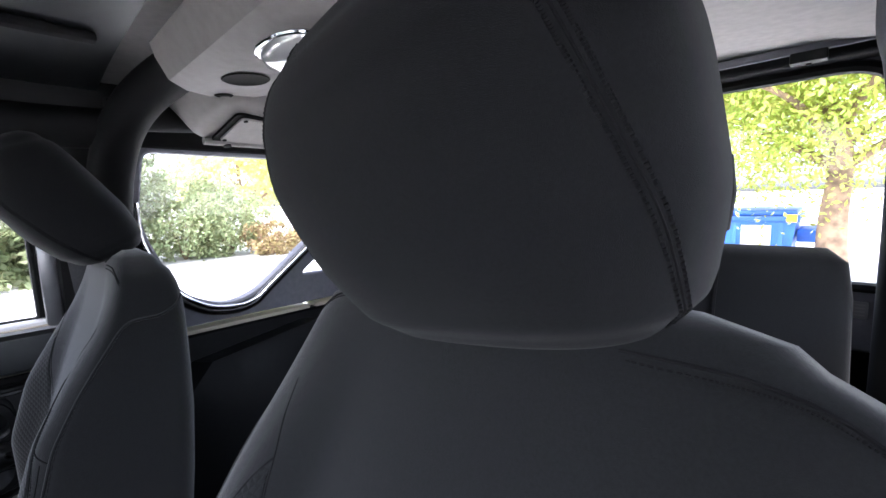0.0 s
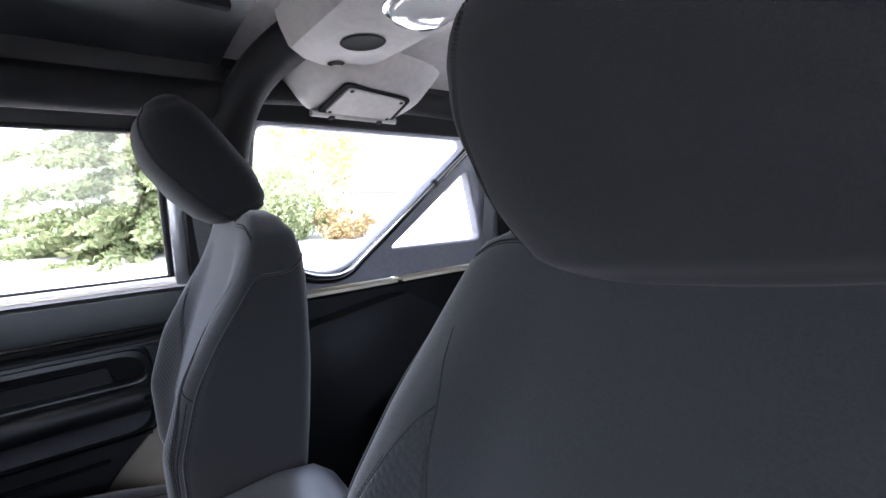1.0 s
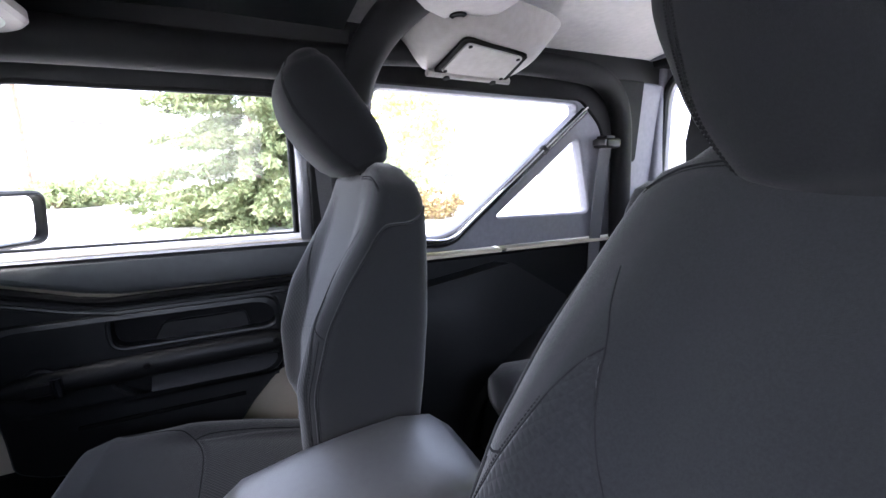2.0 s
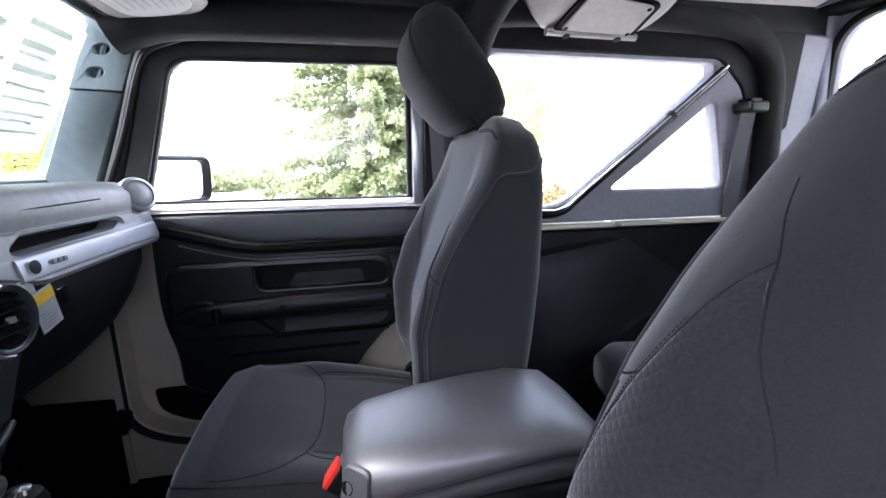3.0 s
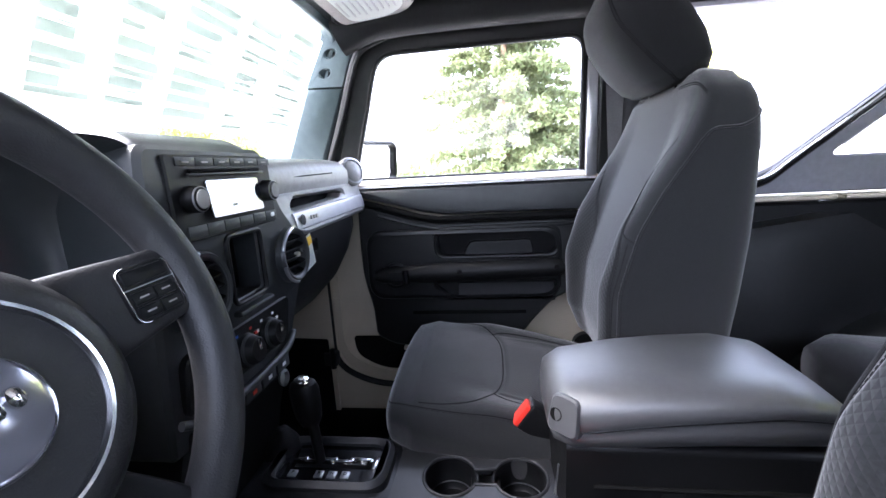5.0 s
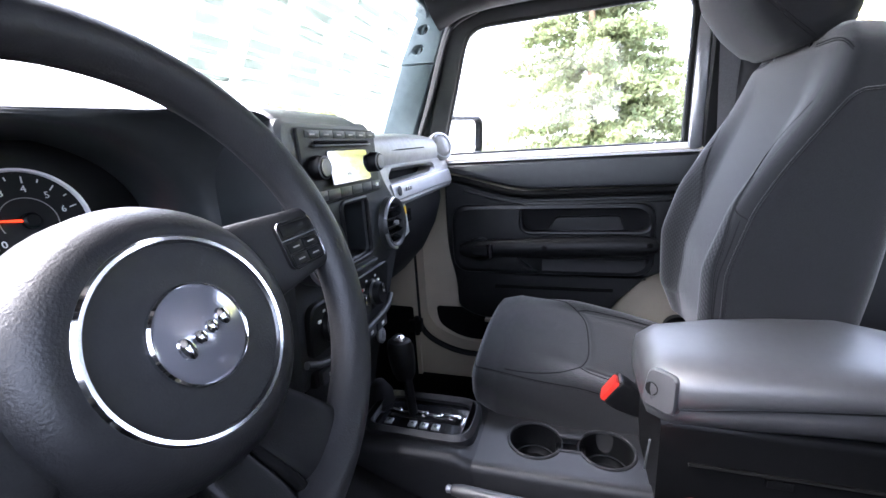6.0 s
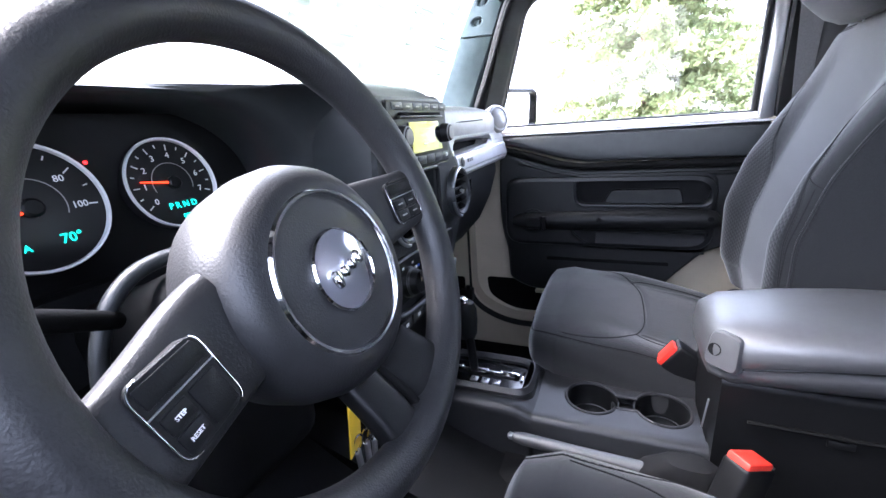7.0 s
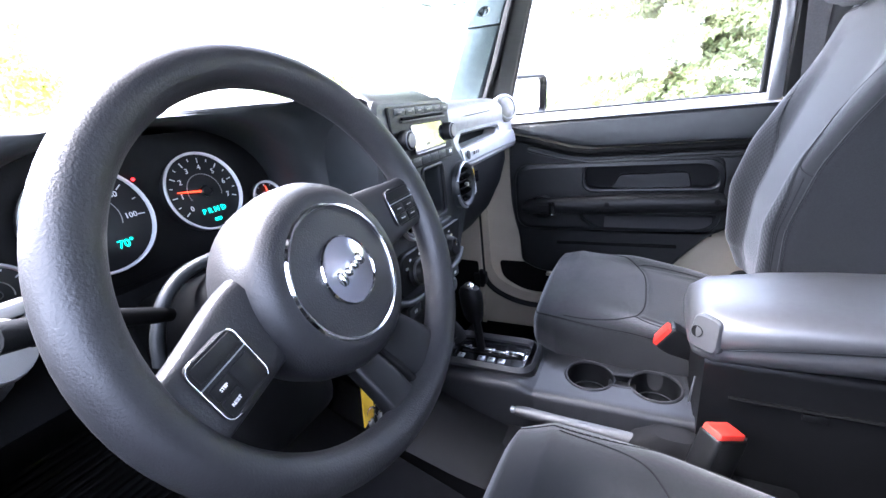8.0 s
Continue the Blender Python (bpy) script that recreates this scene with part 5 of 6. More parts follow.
# radio
radio = part("radio", plate(rrect(-0.108, 0.110, 1.168, 1.272, 0.006, 4), [], lambda u, v, w: (u, w + stack_y(v), v), 0.01, -0.005, 0.002), BLACK, dash, "black car radio")
# Near-black strip painted for the shade of the disc slot.
part("cd_slot", box(-0.075, 0.075, 0.6145, 0.619, 1.2500, 1.2545, 0.001), SHADE_BLACK, radio, "near-black strip painted as the shade of the disc slot")
part("slot_lip", box(-0.080, 0.082, 0.613, 0.618, 1.2465, 1.2495, 0.001), DARK, radio)
part("screen", plate(rrect(-0.050, 0.066, 1.193, 1.240, 0.003, 3), [], lambda u, v, w: (u, w + (v - 1.2165) * 0.12, v), 0.6165, 0.6130), SCREEN, radio, "glossy radio screen reflecting daylight")
part("screen_digits", box(-0.008, 0.004, 0.6115, 0.6122, 1.204, 1.207, 0), WHITE_MARK, radio)
for x in (-0.080, 0.086):
    knob = part("knob", lathe([(0.0165, 0.0), (0.0165, 0.006), (0.0150, 0.015), (0.0135, 0.0165), (0.012, 0.0168), (0.001, 0.0172)], (x, 0.617, 1.219), (0, -1, 0), 28), BLACK, radio, "black radio knob")
    part("knob_rim", lathe([(0.0150, 0.0), (0.0154, 0.0012), (0.0142, 0.0022)], (x, 0.6030, 1.219), (0, -1, 0), 28, True), SATIN, knob)
    part("knob_cap", lathe([(0.0115, 0.0), (0.0112, 0.0010), (0.001, 0.0016)], (x, 0.5998, 1.219), (0, -1, 0), 24), DASH, knob, "grey knob face")
for k in range(6):
    x = -0.092 + 0.034 * k
    part("button", box(x, x + 0.0325, 0.6160, 0.619, 1.1725, 1.1865, 0.0006), DARK, radio)
    part("button", box(x, x + 0.0325, 0.6180, 0.622, 1.2585, 1.2685, 0.0006), DARK, radio)
    part("button_mark", box(x + 0.009, x + 0.021, 0.6173, 0.6181, 1.262, 1.2640, 0), DASH, radio)
part("eject_mark", box(0.092, 0.102, 0.6150, 0.6175, 1.1765, 1.183, 0.001), WHITE_MARK, radio)
radio.location += Vector((-0.004, 0.0, -0.003))


def vent(x, y, z, r):
    d = Vector((0, -1, 0.04))
    v = part("air_vent", lathe([(r + 0.004, -0.02), (r + 0.006, 0.004), (r + 0.003, 0.018), (r, 0.021), (r - 0.005, 0.018), (r - 0.008, 0.0)], (x, y, z), d, 36, True), DARK, dash, "round air vent")
    part("vent_ring", lathe([(r + 0.0045, 0.012), (r + 0.0042, 0.017), (r + 0.001, 0.0215), (r - 0.003, 0.0205)], (x, y, z), d, 36, True), DARK, v, "dark vent ring")
    for a0, a1 in ((196, 268), (96, 168)):
        part("ring_accent", tube([(x + (r + 0.0035) * math.cos(radians(q)), y - 0.0195, z + (r + 0.0035) * math.sin(radians(q))) for q in range(a0, a1, 6)], 0.0032, 8), SATIN, v, "bright arc on the ring")
    part("vent_well", lathe([(r - 0.006, 0.0), (0.001, -0.004)], (x, y, z), d, 30), SHADE_BLACK, v)
    for k in range(-2, 3):
        h = math.sqrt(max(0, (r - 0.007) ** 2 - (0.0155 * k) ** 2))
        slat = loft([[(x + u, y - 0.004 - 0.010 * math.sqrt(max(0, 1 - (u / r) ** 2)) + a, z + 0.0155 * k + b) for a, b in ((-0.006, -0.003), (-0.006, -0.001), (0.010, 0.006), (0.010, 0.004))] for u in [h * (-1 + j / 4) for j in range(9)]])
        part("slat", slat, GLOSSBLACK, v)
    part("vent_tab", box(x - 0.004, x + 0.004, y - 0.024, y - 0.016, z - 0.004, z + 0.004, 0.001), DASH, v)


vent(0.144, 0.628, 1.098, 0.045)
vent(-0.092, 0.628, 1.104, 0.045)
# heater knobs and switches
heater = part("heater_panel", plate(rrect(-0.125, 0.130, 0.945, 1.030, 0.02), [], lambda u, v, w: (u, w + 0.652 + 0.15 * (1.0 - v), v), 0.02, -0.006, 0.003), BLACK, dash, "black heater panel")
for x in (-0.078, -0.010, 0.054):
    k = part("heater_knob", lathe([(0.026, 0), (0.027, 0.006), (0.023, 0.012), (0.019, 0.024), (0.017, 0.026), (0.001, 0.026)], (x, 0.648, 0.985), (0, -1, 0.12), 28), BLACK, heater, "black heater knob")
    part("knob_ring", lathe([(0.0225, 0.010), (0.0245, 0.0125), (0.0215, 0.016)], (x, 0.648, 0.985), (0, -1, 0.12), 28, True), DARK, k)
    part("pointer", box(x - 0.003, x + 0.003, 0.6185, 0.626, 0.988, 1.006, 0.002), CHROME, k)
    for j in range(5):
        a = radians(30 + 30 * j)
        mk = RED if (x == -0.010 and j < 2) else BLUE_MARK if (x == -0.010 and j > 2) else WHITE_MARK
        part("mark", box(x + 0.034 * math.cos(a) - 0.003, x + 0.034 * math.cos(a) + 0.003, 0.6435, 0.648, 0.985 + 0.034 * math.sin(a) - 0.002, 0.985 + 0.034 * math.sin(a) + 0.002, 0), mk, k)
heater.location.y -= 0.016
part("heater_lip", tube(spline([(-0.14, 0.636, 0.95), (-0.10, 0.628, 0.936), (0.0, 0.626, 0.932), (0.10, 0.628, 0.936), (0.145, 0.636, 0.95)], 6), 0.006, 10), DARK, dash, "dark rail under the heater knobs")
switches = part("switch_strip", box(-0.12, 0.125, 0.640, 0.668, 0.898, 0.924, 0.004), BLACK, dash, "row of black switches")
for k in range(5):
    x = -0.112 + 0.046 * k
    sw = part("switch", box(x, x + 0.042, 0.633, 0.645, 0.900, 0.922, 0.003), DARK, switches)
    part("switch_mark", box(x + 0.016, x + 0.026, 0.6322, 0.6334, 0.908, 0.914, 0), RED if k == 2 else WHITE_MARK, sw)
part("lower_fascia", loft([[(x, y, z) for x in (-0.13, 0.14)] + [(0.14, 0.95, z), (-0.13, 0.95, z)] for y, z in ((0.652, 0.90), (0.68, 0.80), (0.72, 0.60))]), BLACK, dash)
socket = part("power_socket", lathe([(0.014, 0), (0.016, 0.006), (0.011, 0.008), (0.010, 0.0)], (0.125, 0.66, 0.865), (0, -1, 0.1), 20), SATIN, dash, "power socket")
# tag hanging beside the vent
tag = thing("paper_tag", (0.215, 0.650, 1.05), "white paper tag with a yellow band hanging by the vent", "tag")
slip = part("slip", moved(box(-0.024, 0.024, -0.0006, 0.0006, -0.034, 0.034, 0), pose(0.264, 0.645, 1.076, 0, -12, 0)), PAPER, tag)
part("yellow_band", moved(box(-0.0242, 0.0242, -0.0012, 0.0012, 0.012, 0.030, 0), pose(0.264, 0.645, 1.076, 0, -12, 0)), YELLOW, tag)
for k in range(5):
    part("print_line", moved(box(-0.018, 0.012 + 0.003 * (k % 3), -0.0013, -0.0008, -0.004 - 0.006 * k, -0.0025 - 0.006 * k, 0), pose(0.264, 0.645, 1.076, 0, -12, 0)), INK, slip)
part("slip_behind", moved(box(-0.016, 0.016, 0, 0.001, -0.03, 0.045, 0), pose(0.246, 0.650, 1.088, 0, -16, 0)), PAPER, tag)

# driver's side: hood over the gauges
HX, HZ, HOOD = -0.352, 1.141, []
for i in range(73):
    th = radians(-32 + 244 * i / 72)
    (c, s), (c2, s2) = sup(th, 2.3), sup(th, 8.0 if math.cos(th) > 0 else 5.0)
    xi, zi = HX + (0.192 if c > 0 else 0.232) * c, HZ + (0.136 if s > 0 else 0.10) * s
    xo, zo = HX + (0.240 if c2 > 0 else 0.272) * c2, HZ + (0.150 if s2 > 0 else 0.11) * s2
    w, top = ease(xo, -0.30, -0.14), max(0.0, s2)
    yl, yo = 0.742 - 0.012 * w, 0.758 - 0.122 * w
    ring = [(xi, 0.85, zi), (xi, 0.80, zi)]
    for t, y in ((0.02, yl + 0.030), (0.10, yl + 0.012), (0.24, yl + 0.002), (0.42, yl - 0.002), (0.60, yl + (yo - yl) * 0.22), (0.78, yl + (yo - yl) * 0.52), (0.93, yl + (yo - yl) * 0.84), (1.0, yo + 0.004)):
        ring.append((xi + (xo - xi) * t, y, zi + (zo - zi) * t))
    ring += [(xo, yo + 0.03, zo + 0.003 * top), (xo, 0.82, zo + 0.001 * top), (xo, 0.87, zo - 0.014 * top), (xo, 0.93, zo - 0.055 * top)]
    HOOD.append(ring)
part("gauge_hood", loft(HOOD, False), DARK, dash, "dark hood curving round the gauges", 75)
part("hood_side", loft([[(x, y, z) for x, z in ((-0.70, 1.231), (-0.60, 1.250), (-0.595, 1.20), (-0.585, 1.09), (-0.70, 1.09))] for y in (0.70, 0.715, 0.93)]), MATTE, dash)
part("lower_panel", loft([[(x, y, z) for x in (-0.66, -0.11)] + [(-0.11, 0.95, z), (-0.66, 0.95, z)] for y, z in ((0.815, 1.094), (0.800, 1.072), (0.776, 1.048), (0.765, 1.022), (0.81, 0.967), (0.89, 0.945))]), MATTE, dash, "black knee panel below the gauges")
part("end_vent", lathe([(0.022, -0.02), (0.024, 0.004), (0.020, 0.012), (0.001, 0.014)], (-0.583, 0.668, 1.135), (0.2, -1, 0.1), 26), DASH, dash, "round grey knob at the end of the dash")
part("end_strip", box(-0.64, -0.545, 0.690, 0.706, 1.146, 1.158, 0.004), DASH, dash)

# instrument cluster
cluster = thing("instrument_cluster", (-0.36, 0.82, 1.10), "black instrument cluster with chrome-ringed gauges lit teal", "gauges")
part("back_plate", plate([(-0.60, 1.07), (-0.11, 1.07), (-0.11, 1.285), (-0.60, 1.285)], [], flat_y, 0.86, 0.836), BLACK, cluster)
TILT_M = Matrix.Rotation(radians(90 - 12), 4, "X")


def gauge(x, z, r, numbers, a0, a1, needle, kind, nsize):
    m = Matrix.Translation((x, 0.824, z)) @ TILT_M
    g = part("gauge", moved(lathe([(r + 0.001, -0.012), (r + 0.001, 0.0), (r - 0.004, 0.001), (0.001, 0.001)], (0, 0, 0), (0, 0, 1), 40), m), DIAL, cluster, kind)
    part("bezel", moved(lathe([(r, 0.0), (r + 0.0020, 0.003), (r + 0.0012, 0.006), (r - 0.0008, 0.0055), (r - 0.0016, 0.001)], (0, 0, 0), (0, 0, 1), 48, True), m), SILVER, g, "bright bezel")
    ticks = []
    n = len(numbers)
    for i in range((n - 1) * 2 + 1):
        a = radians(a0 + (a1 - a0) * i / ((n - 1) * 2))
        ln = 0.13 * r if i % 2 == 0 else 0.07 * r
        ticks.append(moved(box(r * 0.88 - ln, r * 0.88, -0.0006, 0.0006, 0.0012, 0.0018, 0), m @ Matrix.Rotation(a, 4, "Z")))
    part("tick_marks", join(*ticks), WHITE_MARK, g)
    for i, s in enumerate(numbers):
        if s:
            a = radians(a0 + (a1 - a0) * i / (n - 1))
            part("number", letters(s, nsize, m @ Matrix.Translation((r * 0.63 * math.cos(a), r * 0.63 * math.sin(a), 0.0016))), WHITE_MARK, g)
    part("inner_ring", moved(tube([(r * 0.46 * math.cos(b), r * 0.46 * math.sin(b), 0.0015) for b in [radians(-20 + 220 * k / 30) for k in range(31)]], 0.0005, 5), m), DASH, g)
    a = radians(needle)
    part("needle", moved(loft([[(u, w * s, 0.0045 + h) for s, h in ((-1, 0), (1, 0), (0, 0.0015))] for u, w in ((0.0, 0.0016), (r * 0.74, 0.0007))]), m @ Matrix.Rotation(a, 4, "Z")), ORANGE, g, "glowing orange needle")
    part("hub", moved(lathe([(r * 0.15, 0.002), (r * 0.15, 0.006), (r * 0.11, 0.008), (0.001, 0.008)], (0, 0, 0), (0, 0, 1), 24), m), BLACK, g)
    return g, m


g, m = gauge(-0.297, 1.202, 0.0540, ["0", "1", "2", "3", "4", "5", "6", "7"], 215, -20, 172, "tachometer", 0.010)
part("display", letters("P R N D", 0.0105, m @ Matrix.Translation((0.002, -0.028, 0.002))), TEAL, g, "teal gear display")
part("display", letters("000", 0.007, m @ Matrix.Translation((0.002, -0.042, 0.002))), TEAL, g)
g, m = gauge(-0.437, 1.199, 0.0615, ["0", "20", "40", "60", "80", "100"], 215, -5, 200, "speedometer", 0.0095)
part("display", letters("70°", 0.0135, m @ Matrix.Translation((0.020, -0.034, 0.002))), TEAL, g, "teal temperature display")
part("display", letters("A", 0.0095, m @ Matrix.Translation((-0.016, -0.036, 0.002))), TEAL, g)
gauge(-0.536, 1.153, 0.0300, ["", "", ""], 150, 30, 150, "fuel gauge", 0.006)
gauge(-0.192, 1.166, 0.0280, ["", "", ""], 150, 30, 90, "temperature gauge", 0.006)
part("warning_lamp", lathe([(0.002, 0), (0.002, 0.001), (0.001, 0.0012)], (-0.382, 0.824, 1.236), (0, -1, 0.2), 12), REDLAMP, cluster, "small red warning lamp")

cluster.location += Vector((0.006, 0.006, -0.018))

# ---- steering wheel ----
WC, WT, TURNED = Vector((-0.395, 0.5318, 1.1431)), 19.5, 13.0
WM = Matrix.Translation(WC) @ Matrix.Rotation(radians(-1.1), 4, "Z") @ Matrix.Rotation(radians(90 - WT), 4, "X")
WR = WM @ Matrix.Rotation(radians(TURNED), 4, "Z")
wheel = thing("steering_wheel", tuple(WC), "black grained four-spoke steering wheel with chrome-ringed hub", "steering wheel")
rim = []
for k in range(96):
    a = 2 * math.pi * k / 96
    rim.append([Vector(((0.1812 + 0.0184 * math.cos(b)) * math.cos(a), (0.1812 + 0.0184 * math.cos(b)) * math.sin(a), 0.0195 * math.sin(b))) for b in (2 * math.pi * j / 22 for j in range(22))])
part("rim", moved(loft(rim, False, True), WM), LEATHER, wheel, "thick grained rim", 70)
HM = WM @ Matrix.Translation((0.0152, -0.0212, 0.0090)) @ Matrix.Rotation(radians(TURNED), 4, "Z") @ Matrix.Diagonal((1.055, 1.055, 1.0, 1.0))
hub = part("airbag_cover", moved(lathe([(0.092, -0.075), (0.094, -0.05), (0.092, -0.030), (0.086, -0.016), (0.076, -0.007), (0.066, -0.0045), (0.060, -0.006), (0.0597, -0.0065), (0.03, -0.005), (0.001, -0.005)], (0, 0, 0), (0, 0, 1), 56), HM), LEATHER, wheel, "round padded hub", 60)
part("chrome_ring", moved(lathe([(0.0600, -0.006), (0.0610, -0.0030), (0.0632, -0.0026), (0.0650, -0.0048)], (0, 0, 0), (0, 0, 1), 64, True), HM), CHROME, hub, "thin chrome ring")
badge = part("badge", moved(lathe([(0.0305, -0.006), (0.0305, -0.002), (0.028, -0.0005), (0.001, 0.0012)], (0, 0, 0), (0, 0, 1), 48), HM), BADGE, hub, "round grey badge")
part("badge_rim", moved(lathe([(0.0298, -0.003), (0.0312, -0.0005), (0.0325, -0.002), (0.0325, -0.006)], (0, 0, 0), (0, 0, 1), 48, True), HM), CHROME, badge)
for u, w, h in ((-0.016, 0.0045, 0.0075), (-0.0055, 0.0042, 0.0048), (0.0045, 0.0042, 0.0048), (0.0150, 0.0045, 0.0062)):
    part("raised_shape", moved(lathe([(0.0055, 0.0), (0.0050, 0.0022), (0.0020, 0.0030), (0.0005, 0.0030)], (0, 0, 0), (0, 0, 1), 20), HM @ Matrix.Translation((u, 0.06 * u, 0.0005)) @ Matrix.Diagonal((w / 0.0055, h / 0.0055, 1, 1))), CHROME, badge, "bright raised shape")


def spoke(a, r0, r1, w0, w1, z0, z1, th, sub="spoke"):
    rings = []
    for i in range(9):
        t = i / 8
        w, z = w0 + (w1 - w0) * ease(t, 0, 1), z0 + (z1 - z0) * ease(t, 0, 1)
        rings.append([Vector((r0 + (r1 - r0) * t, w * sup(2 * math.pi * k / 24, 4)[0], z + th * sup(2 * math.pi * k / 24, 4)[1])) for k in range(24)])
    return moved(loft(rings), WR @ Matrix.Rotation(radians(a), 4, "Z"))


for a, lab in ((184.5, "left"), (-8, "right")):
    sp = part("spoke", spoke(a, 0.070, 0.176, 0.040, 0.030, -0.026, -0.002, 0.012), LEATHER, wheel, "grained spoke with buttons", 60)
    out, size, spin = (0.1316, 0.87, -4) if lab == "left" else (0.142, 0.80, -3)
    PM = WR @ Matrix.Rotation(radians(a), 4, "Z") @ Matrix.Translation((out, 0.0, 0.0045)) @ Matrix.Rotation(radians(spin), 4, "Z") @ Matrix.Rotation(radians(-9), 4, "Y") @ (Matrix.Rotation(math.pi, 4, "Z") if lab == "left" else Matrix.Identity(4)) @ Matrix.Diagonal((size, size, 1.0, 1.0))
    pad = part("button_pad", moved(plate(rrect(-0.026, 0.026, -0.028, 0.028, 0.010, 5), [], flat_z, -0.010, 0.001, 0.001), PM), BLACK, sp, "black button pad")
    ring = rrect(-0.026, 0.026, -0.028, 0.028, 0.010, 5)
    for keep in (lambda u, v: u < -0.012, lambda u, v: u > 0.022):
        run = [(u, v, 0.001) for u, v in ring if keep(u, v)]
        run.sort(key=lambda q: q[1])
        part("pad_edge", moved(tube(run, 0.0006, 6), PM), CHROME, pad, "chrome edging")
    part("pad_bar", moved(box(-0.026, 0.026, 0.0062, 0.0074, 0.0, 0.0018, 0.0005), PM), SATIN, pad)
    if lab == "left":
        cells = ((-0.022, 0.0215, 0.0105, 0.0245, ""), (-0.022, -0.003, -0.0095, 0.0030, "STEP"), (-0.022, -0.003, -0.0245, -0.0115, "RESET"), (-0.0005, 0.0215, -0.0245, 0.0030, ""))
    else:
        cells = ((-0.022, 0.0215, 0.0105, 0.0245, ""), (-0.022, -0.001, -0.0095, 0.0030, "-"), (-0.022, -0.001, -0.0245, -0.0115, "-"), (0.001, 0.0215, -0.0095, 0.0030, "-"), (0.001, 0.0215, -0.0245, -0.0115, "-"))
    for u0, u1, v0, v1, s in cells:
        b = part("button", moved(box(u0, u1, v0, v1, 0.0, 0.0022, 0.0010), PM), BLACK, pad)
        mm = PM @ Matrix.Translation(((u0 + u1) / 2, (v0 + v1) / 2, 0.003))
        if len(s) > 1:
            part("button_print", letters(s, 0.0038, mm), WHITE_MARK, pad)
        elif s:
            part("button_print", moved(box(-0.0045, 0.0045, -0.0008, 0.0008, -0.0006, 0.0000, 0), mm), DASH, pad)
for a, w0, w1 in ((-77.5, 0.026, 0.032), (-99.5, 0.018, 0.020)):
    part("lower_spoke", spoke(a, 0.070, 0.176, w0, w1, -0.040, -0.006, 0.012), BLACK, wheel, "wide lower spoke", 60)
# Near-black bar between the lower spokes; its colour stands for groove shade.
part("spoke_gap_shade", spoke(-90, 0.080, 0.168, 0.004, 0.004, -0.036, -0.009, 0.0125), SHADE_BLACK, wheel, "near-black strip painted as shade between the lower spokes")
# column, stalks, keys
column = thing("steering_column", (-0.385, 0.62, 0.95), "black steering column shroud with stalks and ignition", "steering column")
part("shroud", loft([[(-0.388 + w * sup(2 * math.pi * k / 32, 3)[0], y, z + h * sup(2 * math.pi * k / 32, 3)[1]) for k in range(32)] for y, z, w, h in ((0.545, 1.108, 0.050, 0.050), (0.56, 1.106, 0.060, 0.060), (0.63, 1.080, 0.066, 0.064), (0.72, 1.045, 0.066, 0.066), (0.80, 1.025, 0.062, 0.064))]), MATTE, column, "dark shroud", 60)
part("stalk", tube(spline([(-0.47, 0.632, 1.119), (-0.49, 0.622, 1.13), (-0.538, 0.607, 1.154), (-0.566, 0.594, 1.165), (-0.591, 0.582, 1.174)], 5), lambda t: 0.0065 + 0.004 * t, 14), MATTE, column, "black indicator stalk")
part("shroud_lip", tube(spline([(-0.492, 0.632, 1.078), (-0.486, 0.632, 1.104), (-0.473, 0.632, 1.130), (-0.455, 0.632, 1.146), (-0.433, 0.634, 1.152), (-0.40, 0.636, 1.153)], 6), 0.0065, 10), DARK, column, "smooth raised lip of the shroud")
part("stalk_mark", rod((-0.5685, 0.5928, 1.1659), (-0.5702, 0.592, 1.1665), 0.0104, 16), SATIN, column)
part("stalk", tube(spline([(-0.33, 0.585, 1.120), (-0.29, 0.58, 1.125), (-0.24, 0.572, 1.13)], 5), 0.009, 14), BLACK, column)
part("ignition", lathe([(0.024, -0.03), (0.024, 0.006), (0.019, 0.010), (0.015, 0.004)], (-0.300, 0.605, 1.02), (0.3, -1, 0.1), 24), SATIN, column, "ignition lock")
part("lower_shroud", box(-0.45, -0.31, 0.60, 0.80, 0.90, 1.04, 0.03, 3), MATTE, column)
part("adjust_lever", rod((-0.46, 0.60, 0.94), (-0.47, 0.57, 0.90), 0.006), SATIN, column)
column.location += Vector((-0.003, 0.028, -0.012))
keys = thing("key_bunch", (-0.285, 0.60, 0.80), "keys and yellow tag hanging from the ignition", "keys")
part("key", box(-0.302, -0.298, 0.575, 0.60, 1.000, 1.03, 0.002), SATIN, keys)
part("cord", tube([(-0.300, 0.580, 1.005), (-0.296, 0.592, 0.95), (-0.292, 0.600, 0.900)], 0.0016, 6), BLACK, keys)
part("yellow_tag", moved(box(-0.020, 0.020, -0.0012, 0.0012, -0.030, 0.034, 0.001), pose(-0.300, 0.602, 0.884, 0, 14, 18)), YELLOW, keys, "yellow tag")
